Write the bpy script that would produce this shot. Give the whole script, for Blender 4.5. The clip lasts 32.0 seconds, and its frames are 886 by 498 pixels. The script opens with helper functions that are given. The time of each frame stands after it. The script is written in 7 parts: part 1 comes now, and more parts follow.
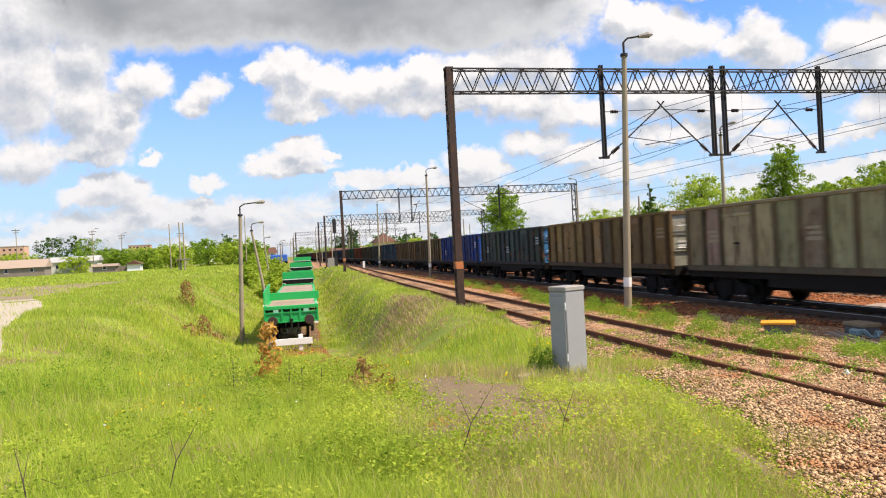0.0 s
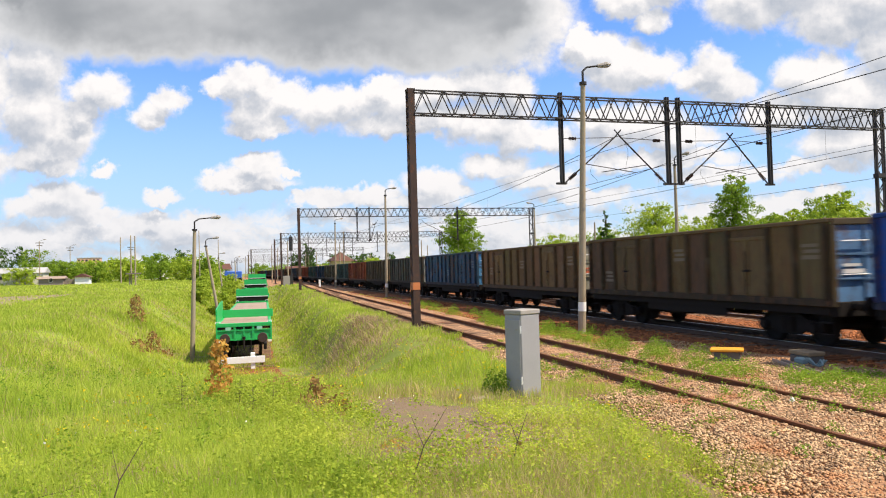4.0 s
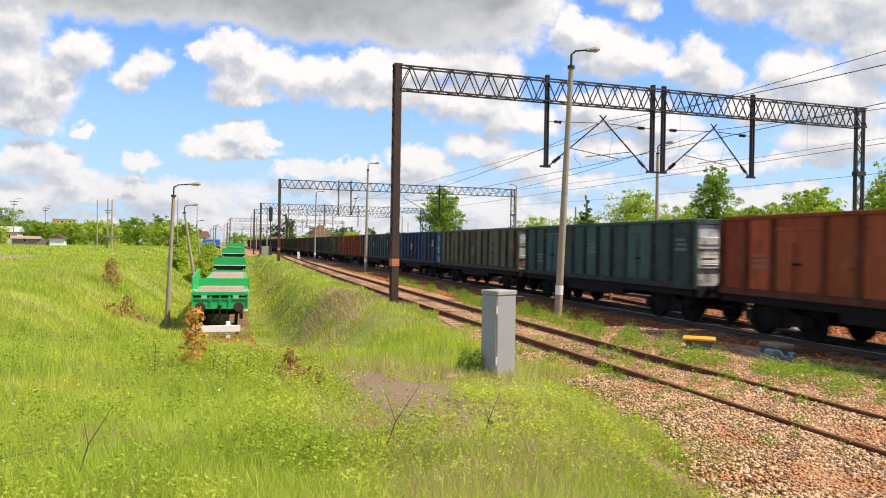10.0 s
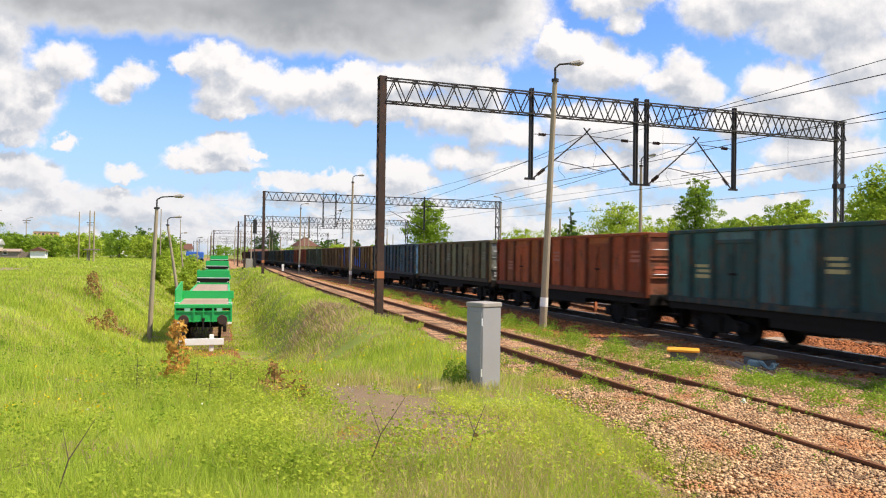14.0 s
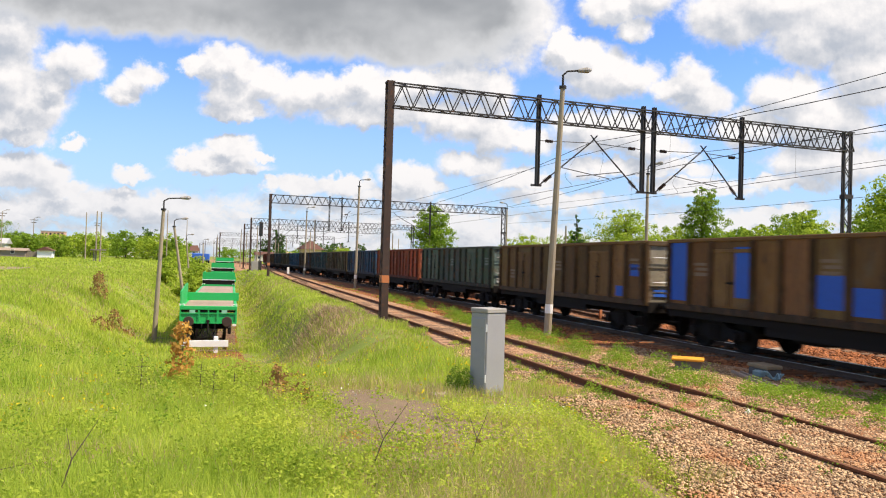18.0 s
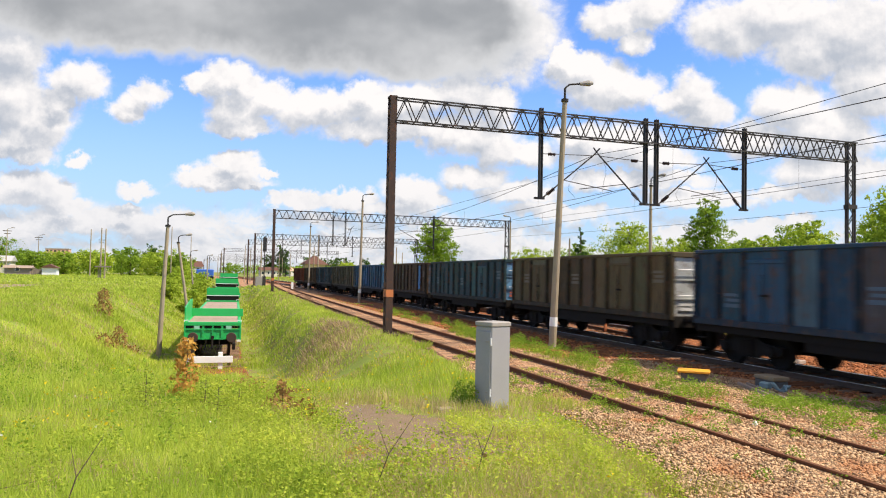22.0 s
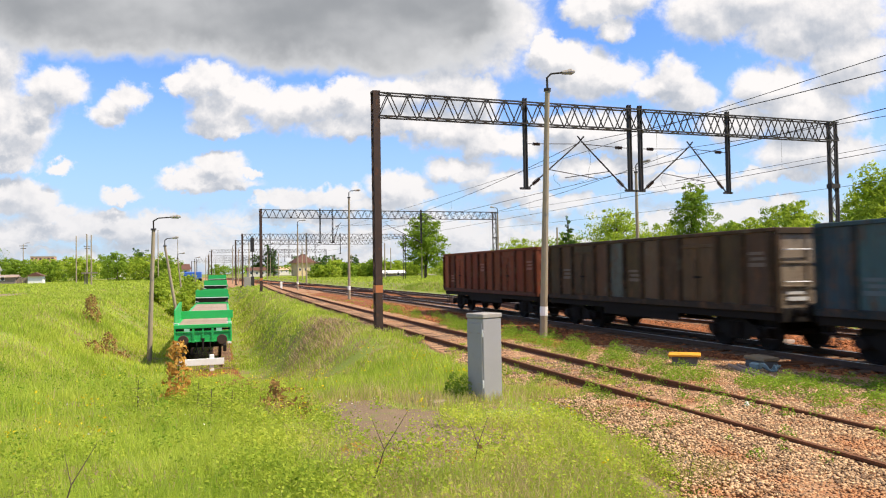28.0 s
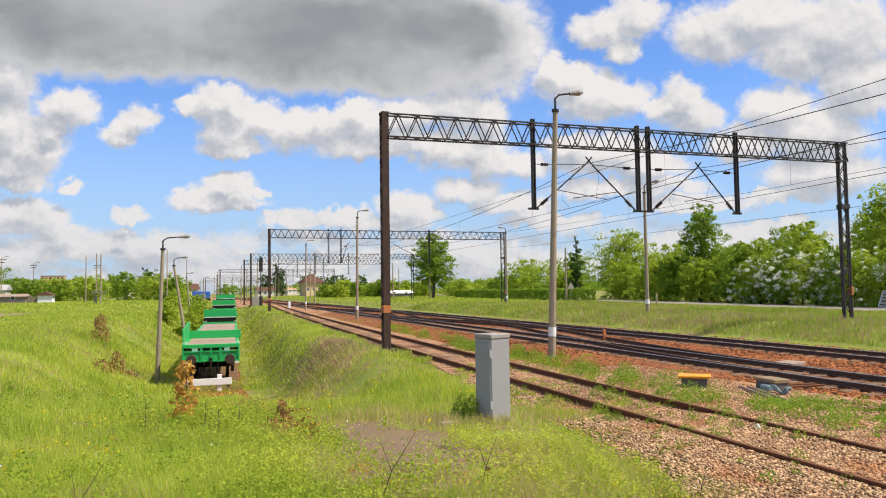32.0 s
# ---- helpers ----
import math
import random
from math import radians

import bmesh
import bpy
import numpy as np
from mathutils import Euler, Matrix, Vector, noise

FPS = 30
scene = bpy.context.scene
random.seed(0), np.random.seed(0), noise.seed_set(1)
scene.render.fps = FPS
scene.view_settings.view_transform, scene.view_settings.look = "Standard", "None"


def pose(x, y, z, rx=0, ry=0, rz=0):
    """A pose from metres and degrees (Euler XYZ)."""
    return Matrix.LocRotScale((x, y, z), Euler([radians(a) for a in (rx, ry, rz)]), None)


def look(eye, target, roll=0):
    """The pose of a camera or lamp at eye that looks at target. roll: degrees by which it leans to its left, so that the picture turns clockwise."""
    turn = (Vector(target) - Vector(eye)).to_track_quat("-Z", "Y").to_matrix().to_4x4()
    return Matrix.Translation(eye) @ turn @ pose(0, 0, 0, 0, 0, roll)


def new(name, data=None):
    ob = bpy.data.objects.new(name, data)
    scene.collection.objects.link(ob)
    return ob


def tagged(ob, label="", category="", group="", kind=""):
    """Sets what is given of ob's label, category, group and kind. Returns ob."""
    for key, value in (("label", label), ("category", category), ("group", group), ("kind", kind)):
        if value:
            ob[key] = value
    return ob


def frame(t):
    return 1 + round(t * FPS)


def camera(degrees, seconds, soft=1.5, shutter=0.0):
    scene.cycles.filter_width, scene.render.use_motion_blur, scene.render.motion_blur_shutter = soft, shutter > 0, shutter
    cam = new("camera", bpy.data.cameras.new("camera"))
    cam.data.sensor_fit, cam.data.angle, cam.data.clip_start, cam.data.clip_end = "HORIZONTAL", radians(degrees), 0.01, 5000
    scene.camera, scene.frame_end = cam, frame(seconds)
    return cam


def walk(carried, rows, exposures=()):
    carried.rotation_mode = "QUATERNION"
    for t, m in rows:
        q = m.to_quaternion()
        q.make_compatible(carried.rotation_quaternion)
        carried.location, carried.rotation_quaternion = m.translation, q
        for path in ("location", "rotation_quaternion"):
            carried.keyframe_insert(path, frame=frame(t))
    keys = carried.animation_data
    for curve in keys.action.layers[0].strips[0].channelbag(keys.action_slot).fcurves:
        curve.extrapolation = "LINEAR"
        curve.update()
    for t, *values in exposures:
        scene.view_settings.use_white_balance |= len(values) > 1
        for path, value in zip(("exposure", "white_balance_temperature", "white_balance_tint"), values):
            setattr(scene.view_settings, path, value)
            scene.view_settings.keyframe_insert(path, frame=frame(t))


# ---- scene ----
cam = camera(60.88, 32.0, 1.10, 0.5)
EYE = 2.23
# seconds, yaw, pitch, roll of the held camera
PATH = [
    (0, -13.48, -0.05, 3.04), (0.5, -13.27, 0.14, 2.81), (1, -14.13, 0.66, 1.48), (1.5, -15.11, 0.94, 2.17),
    (2, -16.52, 1.09, 2.15), (2.5, -16.05, 1.29, 1.80), (3, -16.15, 1.41, 1.59), (3.5, -16.61, 1.56, 1.98),
    (5.5, -17.24, 0.65, -0.17), (6, -18.29, 0.69, 0.70), (6.5, -18.79, 0.61, 0.80), (7, -18.85, 0.46, 0.73),
    (7.5, -18.69, 0.35, 0.31), (8, -18.86, 0.21, 0.16), (8.5, -18.95, 0.28, 0.10), (9, -18.47, -0.07, -0.81),
    (9.5, -18.29, -0.30, -0.91), (10, -18.27, -0.27, -0.95), (10.5, -18.74, -0.14, -0.73), (11, -19.13, 0.31, -0.58),
    (11.5, -19.30, 0.58, -0.37), (12, -19.07, 0.53, -0.75), (12.5, -19.11, 0.49, -0.72), (13, -19.23, 0.52, -0.80),
    (13.5, -19.42, 0.64, -0.70), (14, -19.41, 0.67, -0.87), (14.5, -19.03, 0.59, -0.75), (16.5, -19.23, 0.75, -1.22),
    (17, -19.06, 0.76, -1.23), (17.5, -18.93, 0.82, -1.50), (18, -19.01, 1.06, -1.69), (18.5, -18.92, 1.47, -1.56),
    (19, -18.54, 1.59, -1.80), (19.5, -18.19, 1.59, -1.66), (20, -18.11, 1.75, -1.63), (20.5, -18.54, 1.95, -1.59),
    (21, -18.73, 2.02, -1.56), (21.5, -18.71, 2.10, -1.08), (22, -18.71, 2.10, -1.19), (22.5, -18.77, 2.10, -0.71),
    (23, -18.85, 2.17, -0.53), (23.5, -18.92, 1.88, -0.32), (24, -18.65, 1.79, -0.18), (24.5, -18.70, 1.63, -0.22),
    (25, -18.79, 1.63, -0.04), (25.5, -18.99, 1.77, 0.20), (27.5, -19.25, 1.48, 0.97), (28, -19.54, 1.60, 0.95),
    (28.5, -19.84, 1.96, 1.15), (29, -20.04, 2.06, 0.74), (29.5, -19.83, 2.24, 0.66), (30, -19.81, 2.54, 0.60),
    (30.5, -19.49, 2.74, 0.88), (31, -18.95, 2.94, 0.67), (31.5, -18.81, 3.07, 0.81), (32, -18.93, 3.14, 0.82),
]
walk(cam, [(t, pose(0, 0, EYE, 90 + p, r, y)) for t, y, p, r in PATH],
     [(0, 0.42, 7100, 13), (26, 0.42, 7100, 13), (29, 0.36, 7100, 13), (32, 0.18, 7100, 13)])

# ---- light ----
SUN_EL, SUN_AZ = 54.0, 122.0   # degrees above the horizon; clockwise from +y
world = bpy.data.worlds.new("world")
scene.world = world
world.use_nodes = True


class Nodes:
    """Short hand for a node tree."""

    def __init__(self, tree):
        self.t = tree

    def add(self, kind, op=None):
        n = self.t.nodes.new(kind)
        if op is not None:
            n.operation = op
        return n

    def put(self, socket, value):
        if isinstance(value, bpy.types.NodeSocket):
            self.t.links.new(value, socket)
        elif value is not None:
            socket.default_value = value

    def math(self, op, a, b=None, c=None, clamp=False):
        n = self.add("ShaderNodeMath", op)
        n.use_clamp = clamp
        for s, v in zip(n.inputs, (a, b, c)):
            self.put(s, v)
        return n.outputs[0]

    def vec(self, op, a, b=None, out=0):
        n = self.add("ShaderNodeVectorMath", op)
        for s, v in zip(n.inputs, (a, b)):
            self.put(s, v)
        return n.outputs[out]

    def noise(self, vector, scale, detail=4.0, rough=0.55, distort=0.0, out=0):
        n = self.add("ShaderNodeTexNoise")
        self.put(n.inputs["Vector"], vector)
        n.inputs["Scale"].default_value, n.inputs["Detail"].default_value = scale, detail
        n.inputs["Roughness"].default_value, n.inputs["Distortion"].default_value = rough, distort
        return n.outputs[out]

    def ramp(self, fac, stops, interp="LINEAR"):
        n = self.add("ShaderNodeValToRGB")
        n.color_ramp.interpolation = interp
        while len(n.color_ramp.elements) < len(stops):
            n.color_ramp.elements.new(0.5)
        for e, (p, c) in zip(n.color_ramp.elements, stops):
            e.position = p
            e.color = (c, c, c, 1) if isinstance(c, (int, float)) else (*c, 1)
        self.put(n.inputs[0], fac)
        return n.outputs[0]

    def mix(self, fac, a, b, mode="MIX"):
        n = self.add("ShaderNodeMix")
        n.data_type, n.blend_type = "RGBA", mode
        self.put(n.inputs[0], fac)
        for s, v in ((n.inputs[6], a), (n.inputs[7], b)):
            self.put(s, (*v, 1) if isinstance(v, tuple) and len(v) == 3 else v)
        return n.outputs[2]

    def smooth(self, x, a, b):
        n = self.add("ShaderNodeMapRange")
        n.interpolation_type = "SMOOTHSTEP"
        self.put(n.inputs[0], x)
        n.inputs[1].default_value, n.inputs[2].default_value = a, b
        return n.outputs[0]


# clouds: centre across and up (tangents about the middle of the view), half widths
OVERCAST = [(-0.403, 0.367, 0.247, 0.075), (-0.228, 0.357, 0.225, 0.084), (-0.060, 0.347, 0.195, 0.084), (0.030, 0.345, 0.090, 0.070), (-0.560, 0.400, 0.100, 0.050)]
LEFT = [(-0.560, 0.345, 0.080, 0.050), (-0.660, 0.265, 0.070, 0.085), (-0.650, 0.350, 0.090, 0.060), (-0.655, 0.150, 0.060, 0.035), (-0.570, 0.292, 0.046, 0.054), (-0.576, 0.223, 0.056, 0.056), (-0.531, 0.198, 0.046, 0.030), (-0.486, 0.253, 0.043, 0.028), (-0.512, 0.224, 0.030, 0.022),
    (-0.545, 0.175, 0.054, 0.022), (-0.413, 0.216, 0.034, 0.019), (-0.393, 0.237, 0.027, 0.022), (-0.477, 0.148, 0.018, 0.010), (-0.545, 0.153, 0.041, 0.016),
    (-0.575, 0.158, 0.034, 0.021), (-0.398, 0.107, 0.024, 0.010), (-0.514, 0.102, 0.036, 0.018), (-0.544, 0.115, 0.045, 0.018)]
BAND = [(-0.325, 0.250, 0.018, 0.015), (-0.298, 0.253, 0.031, 0.025), (-0.264, 0.252, 0.030, 0.025), (-0.273, 0.220, 0.043, 0.030), (-0.228, 0.235, 0.037, 0.025),
    (-0.182, 0.219, 0.046, 0.031), (-0.266, 0.197, 0.054, 0.013), (-0.137, 0.226, 0.045, 0.025), (-0.097, 0.237, 0.034, 0.022), (-0.057, 0.222, 0.060, 0.037),
    (-0.016, 0.240, 0.037, 0.028), (0.032, 0.245, 0.045, 0.033), (0.077, 0.233, 0.030, 0.036), (-0.062, 0.197, 0.112, 0.021), (0.037, 0.190, 0.069, 0.030),
    (0.078, 0.172, 0.034, 0.028)]
MIDDLE = [(-0.334, 0.128, 0.027, 0.011), (-0.302, 0.131, 0.037, 0.019), (-0.266, 0.135, 0.037, 0.021), (-0.288, 0.118, 0.069, 0.010), (-0.272, 0.152, 0.034, 0.012),
    (-0.228, 0.131, 0.019, 0.007), (-0.570, 0.092, 0.046, 0.019), (-0.491, 0.084, 0.039, 0.013), (-0.341, 0.071, 0.046, 0.016), (-0.409, 0.083, 0.027, 0.010),
    (-0.181, 0.097, 0.041, 0.013), (-0.221, 0.094, 0.019, 0.010), (-0.121, 0.098, 0.041, 0.011), (-0.153, 0.073, 0.046, 0.010), (-0.036, 0.112, 0.045, 0.020),
    (-0.063, 0.087, 0.046, 0.013), (-0.017, 0.097, 0.037, 0.015), (0.047, 0.134, 0.045, 0.018)]
RIGHT = [(0.080, 0.335, 0.085, 0.075), (0.050, 0.300, 0.070, 0.045), (0.168, 0.297, 0.019, 0.019), (0.184, 0.281, 0.045, 0.028), (0.214, 0.260, 0.057, 0.036), (0.256, 0.256, 0.045, 0.030), (0.341, 0.256, 0.030, 0.028),
    (0.345, 0.233, 0.046, 0.027), (0.309, 0.240, 0.031, 0.022), (0.219, 0.352, 0.037, 0.025), (0.239, 0.358, 0.022, 0.027), (0.254, 0.325, 0.030, 0.022),
    (0.284, 0.367, 0.046, 0.031), (0.390, 0.340, 0.067, 0.042), (0.453, 0.356, 0.090, 0.046), (0.497, 0.314, 0.067, 0.045), (0.550, 0.338, 0.091, 0.061),
    (0.577, 0.268, 0.060, 0.046), (0.470, 0.235, 0.055, 0.032), (0.420, 0.195, 0.060, 0.026)]
FAR_RIGHT = [(0.521, 0.206, 0.075, 0.045), (0.528, 0.152, 0.091, 0.030), (0.233, 0.179, 0.075, 0.030), (0.287, 0.163, 0.061, 0.022), (0.188, 0.195, 0.037, 0.019),
    (0.112, 0.166, 0.046, 0.021), (0.457, 0.079, 0.039, 0.009), (0.486, 0.083, 0.025, 0.012), (0.426, 0.076, 0.024, 0.006), (0.264, 0.133, 0.106, 0.015),
    (0.111, 0.113, 0.061, 0.018), (0.163, 0.089, 0.076, 0.013), (0.353, 0.109, 0.091, 0.013), (0.465, 0.121, 0.067, 0.013)]


def cloud_group(name, lumps, wide, fine_push, banks):
    """Density of cloud at a place (across, up) of the sky."""
    g = bpy.data.node_groups.new(name, "ShaderNodeTree")
    g.interface.new_socket("At", in_out="INPUT", socket_type="NodeSocketVector")
    g.interface.new_socket("Density", in_out="OUTPUT", socket_type="NodeSocketFloat")
    n = Nodes(g)
    at = n.add("NodeGroupInput").outputs[0]
    # uneven outline: push the place about by noise at two scales
    wob = n.noise(at, 11.0, 4.0, 0.6, out=1)
    wob = n.vec("MULTIPLY", n.vec("SUBTRACT", wob, (0.5, 0.5, 0.5)), (wide, wide * 0.75, 0.0))
    fine = n.noise(at, 42.0, 5.0, 0.62, out=1)
    fine = n.vec("MULTIPLY", n.vec("SUBTRACT", fine, (0.5, 0.5, 0.5)), (fine_push, fine_push, 0.0))
    p = n.vec("ADD", n.vec("ADD", at, wob), fine)
    best = None
    for u, v, a, b in lumps:
        d = n.vec("MULTIPLY", n.vec("SUBTRACT", p, (u, v, 0)), (1 / a, 1 / b, 0))
        s = n.math("SUBTRACT", 1.0, n.vec("LENGTH", d, out=1))
        best = s if best is None else n.math("SMOOTH_MAX", best, s, 0.10)
    if banks:
        # far flat banks low over the horizon
        low = n.vec("MULTIPLY", p, (1.0, 4.6, 1.0))
        bank = n.math("SUBTRACT", n.noise(low, 5.5, 6.0, 0.60), 0.405)
        up = n.add("ShaderNodeSeparateXYZ")
        n.put(up.inputs[0], at)
        fade = n.smooth(up.outputs[1], 0.13, 0.05)
        bank = n.math("SUBTRACT", n.math("MULTIPLY", bank, n.math("MULTIPLY", fade, 3.0)), n.math("MULTIPLY", n.math("SUBTRACT", 1.0, fade), 0.6))
        best = n.math("SMOOTH_MAX", best, bank, 0.1)
    n.put(n.add("NodeGroupOutput").inputs[0], best)
    return g


def build_world():
    n = Nodes(world.node_tree)
    n.t.nodes.clear()
    sky = n.add("ShaderNodeTexSky")
    sky.sky_type, sky.sun_disc = "NISHITA", False
    sky.sun_elevation, sky.sun_rotation = radians(SUN_EL), radians(SUN_AZ)
    sky.air_density, sky.dust_density, sky.ozone_density = 1.0, 0.6, 2.0
    way = n.add("ShaderNodeTexCoord").outputs["Generated"]
    turn = n.add("ShaderNodeVectorRotate")
    turn.rotation_type = "Z_AXIS"
    n.put(turn.inputs["Vector"], way)
    turn.inputs["Angle"].default_value = radians(18.25)
    s = n.add("ShaderNodeSeparateXYZ")
    n.put(s.inputs[0], turn.outputs[0])
    # the sky behind is like the sky ahead
    ahead = n.math("MAXIMUM", n.math("ABSOLUTE", s.outputs[1]), 0.25)
    at = n.add("ShaderNodeCombineXYZ")
    n.put(at.inputs[0], n.math("DIVIDE", s.outputs[0], ahead))
    n.put(at.inputs[1], n.math("DIVIDE", s.outputs[2], ahead))
    at = at.outputs[0]
    heaps = cloud_group("heap_clouds", LEFT + BAND + MIDDLE + RIGHT + FAR_RIGHT, 0.052, 0.034, True)
    sheet = cloud_group("grey_clouds", OVERCAST, 0.100, 0.019, False)

    def density(field, offset):
        g = n.add("ShaderNodeGroup")
        g.node_tree = field
        n.put(g.inputs[0], n.vec("ADD", at, offset))
        return g.outputs[0]

    d = density(heaps, (0, 0, 0))
    # torn, wispy edges
    wisp = n.math("SUBTRACT", n.noise(at, 24.0, 9.0, 0.66, 0.4), 0.5)
    d = n.math("ADD", d, n.math("MULTIPLY", wisp, 0.75))
    above = density(heaps, (0.010, 0.024, 0))
    mask = n.smooth(d, -0.24, 0.30)
    # undersides lie in the shade of the cloud above them
    shade = n.math("MULTIPLY", n.smooth(n.math("SUBTRACT", above, n.math("MULTIPLY", d, 0.55)), -0.30, 0.60), 0.85)
    # billows, brighter where they turn to the sun
    puff = n.noise(at, 17.0, 7.0, 0.60)
    puff_on = n.noise(n.vec("ADD", at, (0.006, 0.011, 0.0)), 17.0, 7.0, 0.60)
    relief = n.math("MULTIPLY", n.math("SUBTRACT", puff_on, puff), 1.5)
    soft = n.math("MULTIPLY", n.math("SUBTRACT", n.noise(at, 6.0, 4.0, 0.5), 0.49), 0.60)
    dark = n.math("ADD", n.math("ADD", shade, relief), soft, clamp=True)
    low = n.smooth(s.outputs[2], 0.17, 0.04)
    lit = n.mix(dark, (0.93, 0.96, 1.01), (0.47, 0.545, 0.66))
    lit = n.mix(n.math("MULTIPLY", low, 0.30), lit, (0.58, 0.67, 0.80))
    blue = n.vec("MULTIPLY", sky.outputs[0], (0.098, 0.154, 0.240))
    haze = n.smooth(s.outputs[2], 0.30, 0.0)
    blue = n.mix(n.math("MULTIPLY", haze, 0.78), blue, (0.50, 0.71, 0.97))
    col = n.mix(mask, blue, lit)
    # the high grey sheet, pale at its thin edges
    g = density(sheet, (0, 0, 0))
    tone = n.noise(n.vec("MULTIPLY", at, (1.0, 1.9, 1.0)), 3.2, 4.0, 0.5)
    tone = n.math("SUBTRACT", tone, n.math("MULTIPLY", relief, 0.08))
    grey = n.mix(n.smooth(tone, 0.36, 0.68), (0.325, 0.365, 0.415), (0.58, 0.63, 0.69))
    grey = n.mix(n.math("MULTIPLY", n.smooth(g, 0.50, 0.0), 0.8), grey, (0.72, 0.775, 0.84))
    col = n.mix(n.smooth(g, -0.10, 0.17), col, grey)
    # even pale cloud overhead, out of view, added to make sky light less blue
    over = n.math("MULTIPLY", n.smooth(s.outputs[2], 0.42, 0.62), 0.62)
    col = n.mix(over, col, (0.70, 0.71, 0.72))
    bg = n.add("ShaderNodeBackground")
    n.put(bg.inputs[0], col)
    bg.inputs[1].default_value = 0.77
    n.put(n.add("ShaderNodeOutputWorld").inputs[0], bg.outputs[0])


build_world()
sun = new("sun", bpy.data.lights.new("sun", "SUN"))
sun.data.energy, sun.data.angle, sun.data.color = 5.0, radians(0.55), (1.0, 0.94, 0.84)
_e, _a = radians(SUN_EL), radians(SUN_AZ)
sun.matrix_world = look((60 * math.sin(_a), 60 * math.cos(_a), 80), (60 * math.sin(_a) - math.sin(_a) * math.cos(_e), 60 * math.cos(_a) - math.cos(_a) * math.cos(_e), 80 - math.sin(_e)))

# ---- materials ----
def material(name, base, rough=0.8, metal=0.0, spread=0.25, scale=6.0, bump=0.2, fine=60.0, tints=(), by_object=0.0, by_island=0.0, coords="Object", emit=0.0):
    """A worn surface: base colour varied at two scales, with further tints (colour, noise scale, from, to), and relief."""
    m = bpy.data.materials.new(name)
    m.use_nodes = True
    n = Nodes(m.node_tree)
    bsdf = m.node_tree.nodes["Principled BSDF"]
    at = n.add("ShaderNodeTexCoord").outputs[coords]
    if base == "object":
        col = n.add("ShaderNodeObjectInfo").outputs["Color"]
    else:
        c = n.add("ShaderNodeRGB")
        c.outputs[0].default_value = (*base, 1)
        col = c.outputs[0]
    big = n.noise(at, scale, 5.0, 0.6)
    small = n.noise(at, fine, 3.0, 0.6)
    amount = n.math("ADD", n.math("MULTIPLY", big, 1.3 * spread), n.math("MULTIPLY", small, 0.9 * spread))
    amount = n.math("ADD", amount, 1.0 - 1.1 * spread)
    if by_object:
        r = n.add("ShaderNodeObjectInfo").outputs["Random"]
        amount = n.math("MULTIPLY", amount, n.math("ADD", n.math("MULTIPLY", r, by_object), 1.0 - by_object / 2))
    if by_island:
        r = n.add("ShaderNodeNewGeometry").outputs["Random Per Island"]
        amount = n.math("MULTIPLY", amount, n.math("ADD", n.math("MULTIPLY", r, by_island), 1.0 - by_island / 2))
    grey = n.add("ShaderNodeCombineColor")
    for s in grey.inputs[:3]:
        n.put(s, amount)
    col = n.mix(1.0, col, grey.outputs[0], "MULTIPLY")
    for tint, sc, a, b in tints:
        col = n.mix(n.smooth(n.noise(at, sc, 5.0, 0.65), a, b), col, tint)
    n.put(bsdf.inputs["Base Color"], col)
    bsdf.inputs["Metallic"].default_value = metal
    if rough > 0.7:
        bsdf.inputs["Specular IOR Level"].default_value = 0.2
    n.put(bsdf.inputs["Roughness"], n.math("ADD", n.math("MULTIPLY", big, 0.25), rough - 0.12, clamp=True))
    if bump:
        b = n.add("ShaderNodeBump")
        b.inputs["Strength"].default_value, b.inputs["Distance"].default_value = bump, 0.02
        n.put(b.inputs["Height"], n.math("ADD", big, small))
        n.put(bsdf.inputs["Normal"], b.outputs[0])
    if emit:
        n.put(bsdf.inputs["Emission Color"], col)
        bsdf.inputs["Emission Strength"].default_value = emit
    return m


